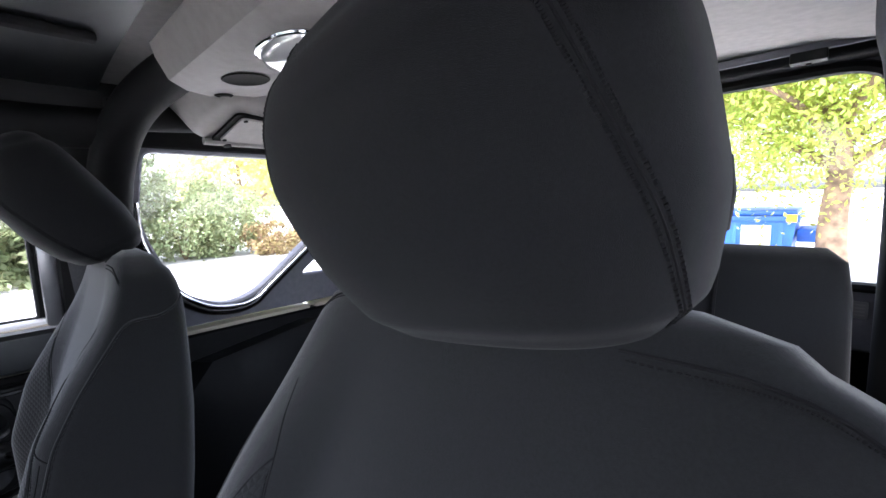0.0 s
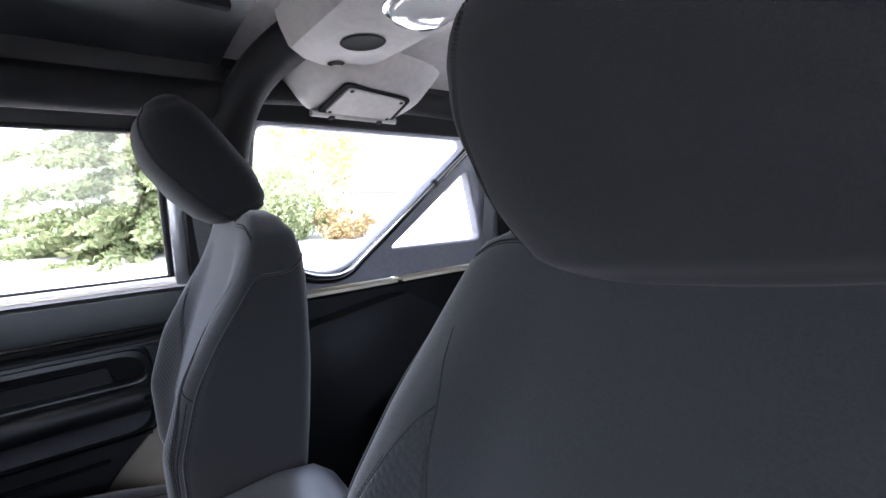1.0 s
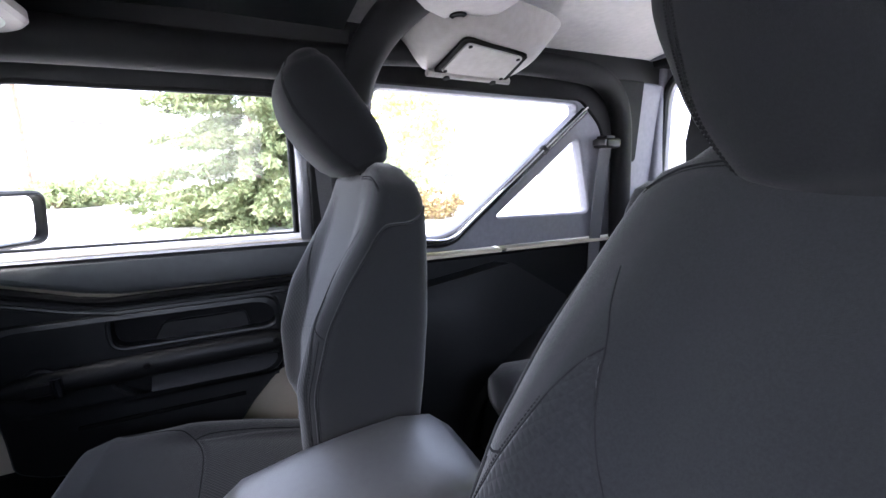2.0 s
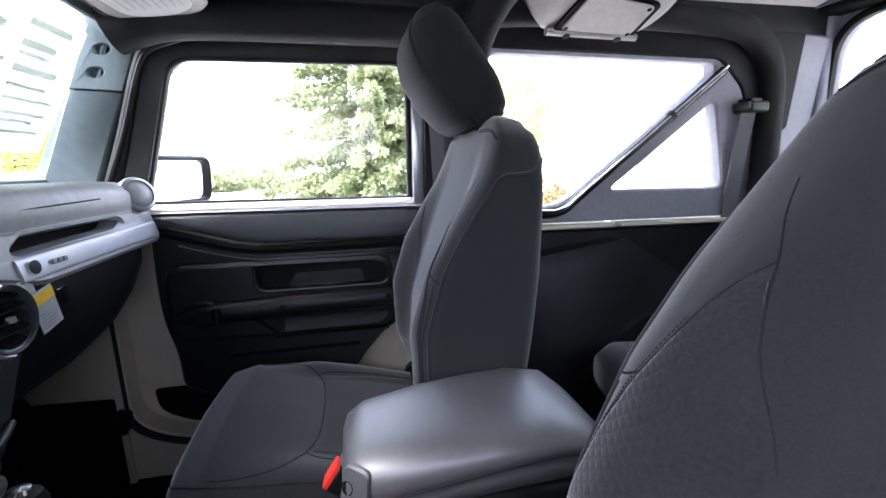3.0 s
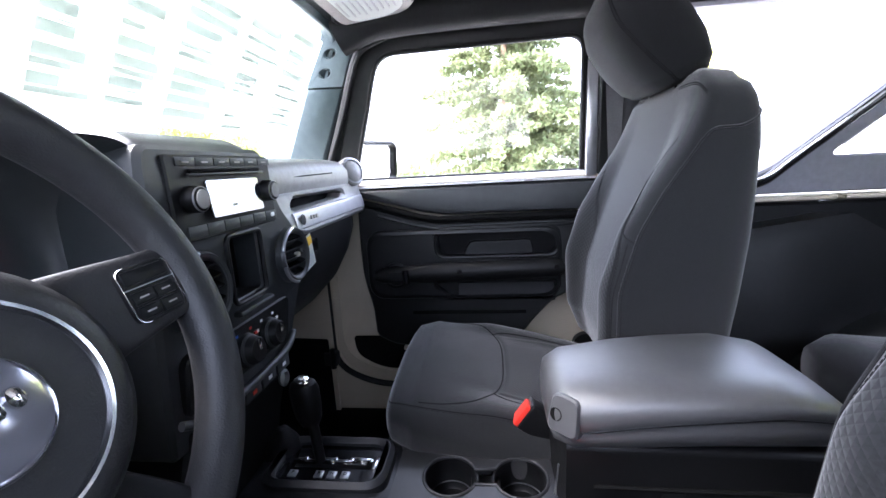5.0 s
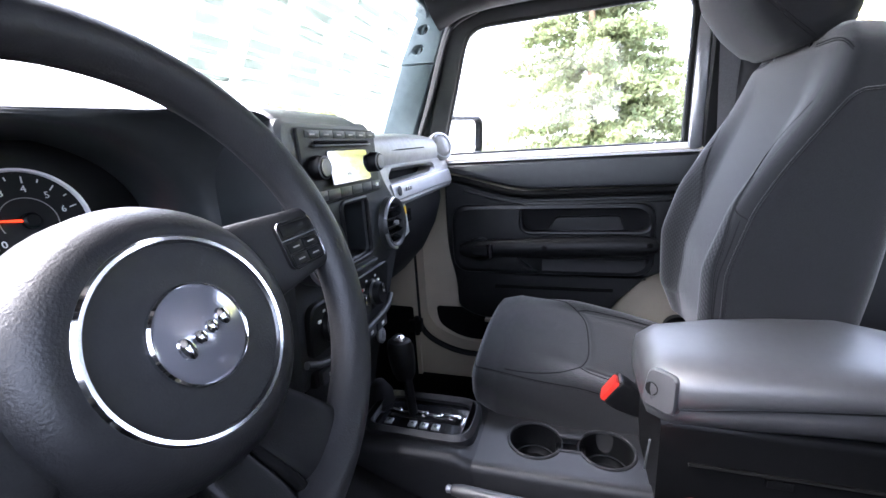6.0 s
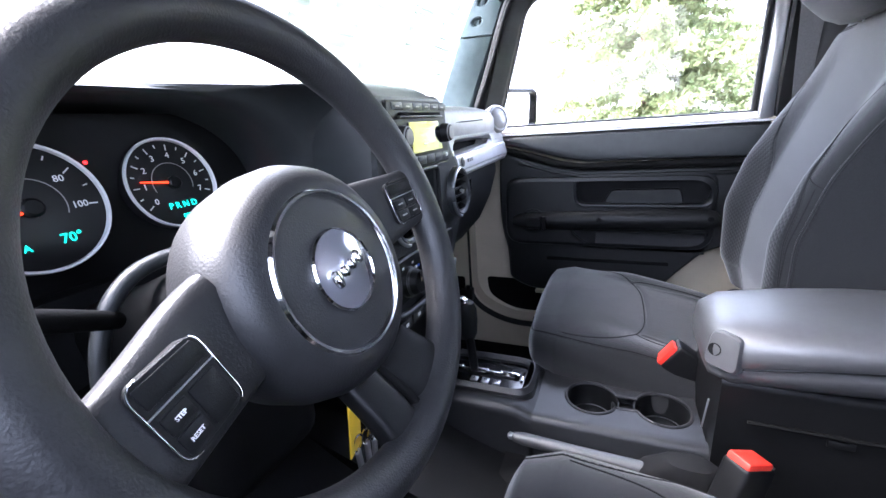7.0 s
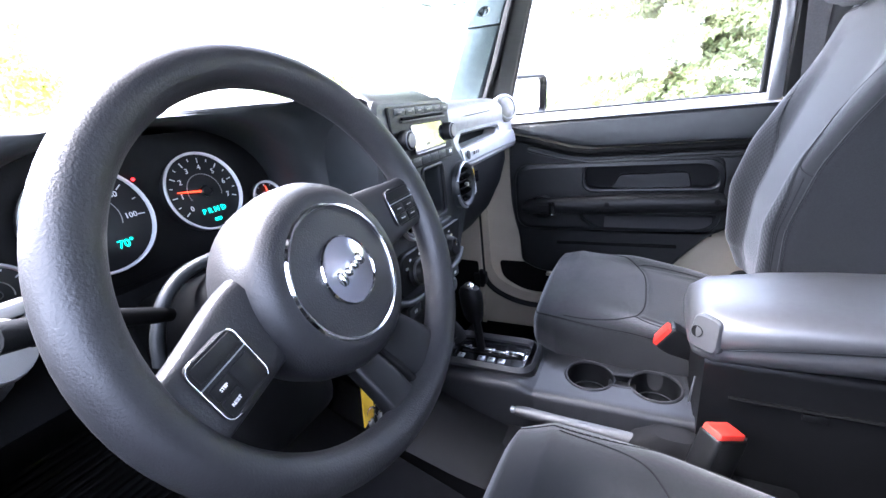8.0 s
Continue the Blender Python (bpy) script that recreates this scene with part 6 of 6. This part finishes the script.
for k, (dx, dz) in enumerate(((-0.014, 0.0), (0.004, -0.004), (0.018, -0.010))):
    part("split_ring", tube([(-0.290 + dx + 0.010 * math.cos(a), 0.598, 0.864 + dz + 0.010 * math.sin(a)) for a in (2 * math.pi * j / 24 for j in range(24))], 0.0016, 6, True), CHROME, keys, "chrome split ring")
    part("clip", moved(box(-0.006, 0.006, -0.003, 0.003, -0.022, 0.022, 0.003), pose(-0.290 + dx, 0.598, 0.834 + dz, 0, 10 * k - 8, 20)), SATIN, keys)
    part("key_blade", moved(box(-0.007, 0.007, -0.0015, 0.0015, -0.030, 0.012, 0.001), pose(-0.288 + dx, 0.600, 0.806 + dz, 0, -12 * k + 10, 15)), GLOSSBLACK if k == 1 else SATIN, keys)
# pedals and mat
for x, w, z in ((-0.36, 0.05, 0.62), (-0.25, 0.028, 0.60)):
    ped = thing("pedal", (x, 0.86, 0.45), "black rubber pedal on a steel arm", "pedal", "pedals")
    part("pad", moved(box(-w, w, -0.012, 0.012, -0.04, 0.04, 0.006), pose(x, 0.85, z, 25, 0, 0)), RUBBER, ped)
    part("arm", tube([(x, 0.86, z), (x, 0.93, z + 0.15), (x, 0.98, z + 0.25)], 0.008, 8), BLACK, ped)
mat_thing = thing("floor_mat", (-0.45, 0.60, 0.425), "black ribbed rubber floor mat", "floor mat")
part("sheet", box(-0.64, -0.20, 0.40, 0.95, 0.425, 0.431, 0.003), RUBBER, mat_thing)
for k in range(40):
    part("rib", box(-0.63, -0.21, 0.405 + 0.0135 * k, 0.411 + 0.0135 * k, 0.431, 0.437, 0), RUBBER, mat_thing)

part("toe_sheet", loft([[(x, 0.845, 0.431), (x, 1.075, 0.845), (x, 1.082, 0.842), (x, 0.852, 0.428)] for x in (-0.64, -0.20)]), RUBBER, mat_thing, "mat running up the toe board")
for k in range(38):
    q = (k + 0.5) / 38
    y, z = 0.845 + 0.230 * q, 0.431 + 0.414 * q
    part("rib", box(-0.63, -0.21, y - 0.006, y, z - 0.001, z + 0.005, 0), RUBBER, mat_thing)
part("toe_board", loft([[(x, 0.853, 0.42), (x, 1.085, 0.845), (x, 1.10, 0.85), (x, 1.10, 0.42)] for x in (-0.70, 0.70)]), CARPET, car, "black carpeted toe board")

# ---- overhead sound bar ----
bar = thing("sound_bar", (0, -0.34, 1.69), "warm grey plastic sound bar with speaker pods and dome lamp", "sound bar")
RING = ((-0.198, 1.765), (-0.206, 1.740), (-0.228, 1.706), (-0.262, 1.6965), (-0.40, 1.704), (-0.44, 1.716), (-0.47, 1.765))


def bar_ring(sg, x, dz, cut):
    return [(sg * (x + cut * (abs(y) - 0.20)), y, z + dz) for y, z in RING]


part("bar_body", loft([bar_ring(-1, 0.335, 0.006, 0.62), bar_ring(-1, 0.325, 0.0, 0.60), bar_ring(-1, 0.2, 0.0, 0.1), bar_ring(1, 0.2, 0.0, 0.1), bar_ring(1, 0.325, 0.0, 0.60), bar_ring(1, 0.335, 0.006, 0.62)]), SOUND, bar, "warm grey bar", 30)


def bar_under(x, y):
    return 1.694 + (abs(y) - 0.22) * 0.055


for x, y, r, k in ((0.215, -0.325, 0.043, 1.15), (0.365, -0.335, 0.019, 1.1), (-0.215, -0.325, 0.043, 1.15), (-0.365, -0.335, 0.019, 1.1)):
    z = bar_under(x, y)
    rg = [[(x + k * s * math.cos(a), y + s * math.sin(a), z - d + 0.055 * -(s * math.sin(a))) for a in (2 * math.pi * j / 32 for j in range(32))] for s, d in ((r, 0.0015), (r - 0.003, 0.0035), (r - 0.006, 0.0020))]
    # Near-black disc on the uncut bar, painting the shade of an opening.
    part("speaker_hole_shade", loft(rg), SHADE_BLACK, bar, "near-black disc painted as the shade of a round opening")
lamp = part("dome_lamp", loft([[(0.0 + w * sup(2 * math.pi * k / 36, 2.6)[0], -0.325 + d * sup(2 * math.pi * k / 36, 2.6)[1], z) for k in range(36)] for z, w, d in ((1.702, 0.075, 0.052), (1.693, 0.075, 0.052), (1.676, 0.064, 0.044), (1.668, 0.040, 0.028))]), LENS, bar, "clear dome lamp", 50)
part("lamp_rim", tube([(0.078 * sup(2 * math.pi * k / 40, 2.6)[0], -0.325 + 0.055 * sup(2 * math.pi * k / 40, 2.6)[1], 1.6955) for k in range(40)], 0.004, 8, True), CHROME, bar)
for sg in (1,):
    def pod_ring(pts, sg=sg):
        return [(sg * x, y, z) for x, y, z in pts]
    top = [(0.36, -0.30, 1.74), (0.57, -0.28, 1.70), (0.60, -0.46, 1.70), (0.58, -0.66, 1.715), (0.43, -0.68, 1.745), (0.36, -0.50, 1.75)]
    mid = [(0.375, -0.34, 1.695), (0.565, -0.325, 1.645), (0.592, -0.46, 1.638), (0.575, -0.620, 1.645), (0.445, -0.632, 1.685), (0.388, -0.50, 1.690)]
    low = [(0.392, -0.362, 1.684), (0.555, -0.345, 1.634), (0.578, -0.46, 1.628), (0.562, -0.600, 1.634), (0.452, -0.610, 1.674), (0.402, -0.50, 1.680)]
    rs = []
    for ring in (top, mid, low):
        rs.append([tuple(p) for p in spline(pod_ring(ring), 5, True)])
    part("speaker_pod", loft(rs), SOUND, bar, "warm grey speaker pod", 50)
    A, B, C, D = (Vector((sg * x, y, z)) for x, y, z in ((0.415, -0.385, 1.671), (0.548, -0.367, 1.6285), (0.556, -0.585, 1.6285), (0.458, -0.588, 1.6665)))

    def on_plate(u, v, w, A=A, B=B, C=C, D=D, sg=sg):
        p = A * (1 - u) * (1 - v) + B * u * (1 - v) + C * u * v + D * (1 - u) * v
        nrm = (B - A).cross(D - A).normalized()
        if nrm.z > 0:
            nrm = -nrm
        q = p + nrm * w
        return tuple(q)

    part("plate_recess", plate(rrect(-0.05, 1.05, -0.04, 1.04, 0.12, 6), [], on_plate, -0.004, 0.002), SHADE_BLACK, bar)
    cover = part("speaker_cover", plate(rrect(0.02, 0.98, 0.02, 0.98, 0.10, 6), [], on_plate, -0.004, 0.006, 0.02), SOUND, bar, "screwed flat cover plate")
    for u, v in ((0.10, 0.10), (0.90, 0.08), (0.92, 0.92), (0.12, 0.90)):
        o = Vector(on_plate(u, v, 0.006))
        part("screw", lathe([(0.0055, 0), (0.0055, 0.0015), (0.003, 0.002)], o, Vector(on_plate(u, v, 0.01)) - o, 14), SHADE_BLACK, cover)
    part("pod_lip", tube([on_plate(1.08, v, 0.0) for v in (-0.1, 0.3, 0.7, 1.1)], 0.010, 8), SOUND, bar)
    for v in (0.16, 0.84):
        o = Vector(on_plate(1.09, v, 0.008))
        part("screw_pocket", lathe([(0.010, 0), (0.010, 0.003), (0.006, 0.0035)], o, Vector(on_plate(1.09, v, 0.02)) - o, 16), SHADE_BLACK, bar)

# ---- running gear under the body ----
for x in (-0.74, 0.74):
    for y in (1.55, -0.87):
        w = part("road_wheel", lathe([(0.20, -0.11), (0.36, -0.11), (0.385, -0.08), (0.39, 0.0), (0.385, 0.08), (0.36, 0.11), (0.20, 0.11)], (x, y, 0.39), (1, 0, 0), 40), RUBBER, car, "black road tyre")
        part("wheel_rim", lathe([(0.205, -0.09), (0.205, 0.09), (0.15, 0.06), (0.001, 0.07)], (x, y, 0.39), (math.copysign(1, x), 0, 0), 30), SATIN, w)
part("chassis_rail", join(box(-0.45, -0.35, -1.4, 2.1, 0.33, 0.405, 0.01), box(0.35, 0.45, -1.4, 2.1, 0.33, 0.405, 0.01), rod((-0.7, 1.55, 0.39), (0.7, 1.55, 0.39), 0.04), rod((-0.7, -0.87, 0.39), (0.7, -0.87, 0.39), 0.04)), BLACK, car)


# ---- outside ----
def leaves(n, spot, size, seed, droop=0.0):
    rng = np.random.default_rng(seed)
    verts, faces = [], []
    for i in range(n):
        c = spot(rng)
        u, w = rng.normal(size=3), rng.normal(size=3)
        u /= np.linalg.norm(u)
        w -= u * (w @ u)
        w /= np.linalg.norm(w)
        u[2] -= droop
        s = size * rng.uniform(0.6, 1.4)
        a, b = u * s, w * s * 0.45
        k = len(verts)
        verts += [tuple(c - a), tuple(c + b), tuple(c + a), tuple(c - b)]
        faces.append((k, k + 1, k + 2, k + 3))
    return verts, faces


def clumps(rng, centre, radii, n):
    """Middles of leaf clumps inside an ellipsoid, more toward its outside."""
    out = []
    for _ in range(n):
        d = rng.normal(size=3)
        d /= np.linalg.norm(d)
        out.append((np.array(centre) + d * np.array(radii) * rng.uniform(0.35, 1.0) ** 0.6, rng.uniform(0.16, 0.34)))
    return out


def plain_leaves(name, shape, material, parent, label=""):
    me = bpy.data.meshes.new(name)
    me.from_pydata(shape[0], [], shape[1])
    me.materials.append(material)
    ob = new(name, me)
    ob.parent = parent
    ob.matrix_parent_inverse = Matrix.Translation(-parent.location)
    return tagged(ob, label)


def broad_tree(base, height, trunk_r, crown_z, radii, n, leaf, material, seed, label, name="tree"):
    t = thing(name, base, label, "tree")
    rng = np.random.default_rng(seed)
    b = Vector(base)
    top = b + Vector((0.2, 0.1, crown_z))
    part("trunk", tube(spline([b - Vector((0, 0, 0.1)), b + Vector((0.05, 0.0, crown_z * 0.35)), b + Vector((0.02, 0.05, crown_z * 0.7)), top, top + Vector((0.1, 0, radii[2] * 0.6))], 5), lambda q: trunk_r * (1.25 - 1.05 * q), 12), BARK, t, "rough brown trunk")
    for k in range(7):
        a = 2 * math.pi * k / 7 + rng.uniform(-0.3, 0.3)
        s = b + Vector((0.03, 0.03, crown_z * (0.62 + 0.09 * (k % 4))))
        e = s + Vector((radii[0] * 0.75 * math.cos(a), radii[1] * 0.75 * math.sin(a), radii[2] * rng.uniform(0.2, 0.8)))
        part("limb", tube(spline([s, s.lerp(e, 0.5) + Vector((0, 0, 0.15)), e], 5), lambda q: trunk_r * 0.45 * (1 - 0.85 * q), 8), BARK, t)
    cl = clumps(rng, b + Vector((0.1, 0, crown_z + radii[2] * 0.55)), radii, 90)
    plain_leaves("crown", leaves(n, lambda r: (lambda c: c[0] + r.normal(size=3) * c[1] * radii[0] * 0.55)(cl[r.integers(len(cl))]), leaf, seed + 1), material, t, "uneven leafy crown")
    return t


def conifer(base, height, width, n, seed, label):
    t = thing("conifer_tree", base, label, "tree")
    b = Vector(base)
    part("trunk", tube([b - Vector((0, 0, 0.1)), b + Vector((0.05, 0, height * 0.5)), b + Vector((0, 0.04, height))], lambda q: 0.16 * (1.05 - q), 10), BARK, t, "brown trunk")
    rng = np.random.default_rng(seed)
    boughs = []
    for k in range(260):
        h = rng.uniform(0.03, 1.0) ** 1.15
        a = rng.uniform(0, 2 * math.pi)
        r = width * (1 - h) ** 0.75 * rng.uniform(0.6, 1.1) + 0.12
        s = np.array(b) + np.array((0, 0, height * h))
        boughs.append((s, s + np.array((r * math.cos(a), r * math.sin(a), -0.18 * r + rng.uniform(-0.1, 0.2)))))
    for s, e in boughs[:24]:
        part("bough", tube([s, (s + e) / 2 + np.array((0, 0, 0.05)), e], 0.018, 5), BARK, t)

    def spot(r):
        s, e = boughs[r.integers(len(boughs))]
        q = r.uniform(0.25, 1.0)
        return s + (e - s) * q + r.normal(size=3) * np.array((0.10, 0.10, 0.07)) * (1.4 - 0.6 * q)

    plain_leaves("crown", leaves(n, spot, 0.09, seed + 1, 0.2), LEAF_CONIFER, t, "layered needle boughs")
    return t


def bush(base, radii, n, leaf, material, seed, label):
    t = thing("bush", base, label, "bush")
    rng = np.random.default_rng(seed)
    b = Vector(base)
    for k in range(6):
        a = 2 * math.pi * k / 6
        part("stem", tube([b - Vector((0, 0, 0.05)), b + Vector((radii[0] * 0.4 * math.cos(a), radii[1] * 0.4 * math.sin(a), radii[2]))], lambda q: 0.03 * (1.1 - q), 6), BARK, t)
    cl = clumps(rng, b + Vector((0, 0, radii[2] * 0.9)), radii, 70)

    def spot(r):
        c, s = cl[r.integers(len(cl))]
        p = c + r.normal(size=3) * s * 0.6 * min(radii)
        p[2] = abs(p[2])
        return p

    plain_leaves("crown", leaves(n, spot, leaf, seed + 1), material, t, "dense small leaves")
    return t


def polar(az, dist, z=0.0):
    return (dist * math.cos(radians(az)), dist * math.sin(radians(az)), z)


conifer(polar(-1.2, 13.0), 9.5, 3.3, 95000, 11, "tall green conifer beside the pale yard")
bush(polar(-14.5, 13.2), (1.15, 1.2, 1.35), 9000, 0.06, LEAF_HEDGE, 21, "dense green shrub at the edge of the yard")
bush(polar(-19.5, 13.6), (1.1, 1.2, 1.2), 8000, 0.06, LEAF_HEDGE, 22, "dense green shrub at the edge of the yard")
bush(polar(-3.5, 12.2), (1.3, 1.3, 0.75), 6000, 0.06, LEAF_HEDGE, 23, "low green shrub under the conifer")
bush(polar(-25.0, 13.0), (0.9, 1.1, 0.55), 4000, 0.06, LEAF_DRY, 24, "low dry brownish shrub")
bush(polar(14.8, 30), (2.2, 2.0, 0.9), 3000, 0.14, LEAF_HEDGE, 25, "small clipped shrub in front of the house")
bush(polar(9.5, 31), (1.8, 1.8, 0.8), 2500, 0.14, LEAF_HEDGE, 26, "small clipped shrub in front of the house")
bush(polar(18.0, 29), (1.4, 1.6, 0.8), 2500, 0.14, LEAF_HEDGE, 27, "small clipped shrub in front of the house")
broad_tree(polar(-21.5, 19), 7, 0.22, 2.2, (2.6, 2.6, 2.4), 9000, 0.12, LEAF_PALE, 31, "yellow-green leafy tree beyond the shrubs")
broad_tree((-0.72, -7.1, 0), 7, 0.15, 2.72, (2.7, 2.4, 2.05), 100000, 0.036, LEAF_YELLOW, 33, "yellow-green leafy tree beside the waste container")
broad_tree(polar(37, 24), 6, 0.2, 1.7, (2.6, 3.4, 1.6), 8000, 0.12, LEAF_YELLOW, 35, "yellow-green tree beyond the bonnet")
broad_tree(polar(45, 30), 6, 0.2, 1.6, (3.0, 4.0, 1.6), 6000, 0.14, LEAF_HEDGE, 37, "green tree beyond the bonnet")
broad_tree(polar(72, 26), 8, 0.25, 3.0, (2.4, 2.4, 2.6), 7000, 0.14, LEAF_YELLOW, 39, "yellow-green tree ahead of the car")
broad_tree(polar(22, 40), 9, 0.3, 3.0, (3.0, 3.2, 3.0), 6000, 0.18, LEAF_YELLOW, 41, "tree beside the far house")

# waste container
bin_ = thing("waste_container", (0.0, -8.0, 0), "blue steel waste container with a white notice", "container")
part("body", loft([[(x, y, z) for x, y in ((-0.22 - k, -8.7 - k), (2.1 + k, -8.7 - k), (2.1 + k, -7.3 + k), (-0.22 - k, -7.3 + k))] for z, k in ((0.08, 0.0), (1.02, 0.10))]), DUMP_BLUE, bin_, "blue ribbed steel body")
part("top_rim", box(-0.36, 2.24, -8.85, -7.15, 1.02, 1.10, 0.02), DUMP_BLUE, bin_)
part("lid", box(-0.33, 2.21, -8.82, -7.2, 1.10, 1.18, 0.03), DUMP_BLUE, bin_, "blue lid")
part("lifting_pocket", box(-0.62, -0.32, -8.4, -7.5, 0.72, 0.90, 0.02), DUMP_BLUE, bin_)
for x in (-0.16, 0.36, 0.88, 1.40):
    part("rib", box(x - 0.03, x + 0.03, -7.30, -7.20, 0.10, 1.02, 0.01), DUMP_BLUE, bin_)
part("notice", box(-0.06, 0.28, -7.195, -7.185, 0.66, 0.97, 0), PAPER, bin_, "white blank notice")
part("yellow_mark", box(-0.33, -0.22, -7.145, -7.135, 1.02, 1.12, 0), YELLOW, bin_)
for x in (-0.12, 2.0):
    for y in (-8.5, -7.5):
        part("foot", box(x - 0.06, x + 0.06, y - 0.06, y + 0.06, 0.0, 0.09, 0.005), BLACK, bin_)

# far house and pole
house = thing("house", polar(20, 38), "pale two-storey house with grey roof across the yard", "house")
hx, hy = polar(20, 38)[:2]
HMX = Matrix.Translation((hx, hy, 0)) @ Matrix.Rotation(radians(20), 4, "Z")
part("wall", moved(box(-4, 4, -6, 6, 0, 5.2, 0.02), HMX), WALLWHITE, house, "pale siding")
part("roof", moved(([(-4.6, -6.5, 5.0), (4.6, -6.5, 5.0), (4.6, 6.5, 5.0), (-4.6, 6.5, 5.0), (0, -6.5, 7.4), (0, 6.5, 7.4)], [(0, 4, 5, 3), (1, 2, 5, 4), (0, 1, 4), (3, 5, 2), (0, 3, 2, 1)]), HMX), ROOFTILE, house, "grey shingle roof")
for z in (1.0, 3.3):
    for y in (-4.5, -2.0, 1.5, 4.0):
        w = part("window", moved(box(-4.05, -3.98, y - 0.55, y + 0.55, z, z + 1.3, 0.01), HMX), WHITE_MARK, house, "white-framed window")
        part("pane", moved(box(-4.07, -4.04, y - 0.47, y + 0.47, z + 0.08, z + 1.22, 0), HMX), PANE, w)
part("outside_stair", moved(join(*[box(-4.9 - 0.0, -4.05, -0.4 + 0.28 * k, -0.10 + 0.28 * k, 0.0, 0.18 * (k + 1), 0) for k in range(8)]), HMX), CONCRETE, house, "outside stair")
pole = thing("utility_pole", polar(19.6, 33), "wooden utility pole with a cross arm", "pole")
px, py = polar(19.6, 33)[:2]
part("post", rod((px, py, -0.2), (px, py, 8.5), 0.13, 12), BARK, pole)
part("cross_arm", box(px - 0.06, px + 0.06, py - 1.1, py + 1.1, 7.6, 7.75, 0.01), BARK, pole)
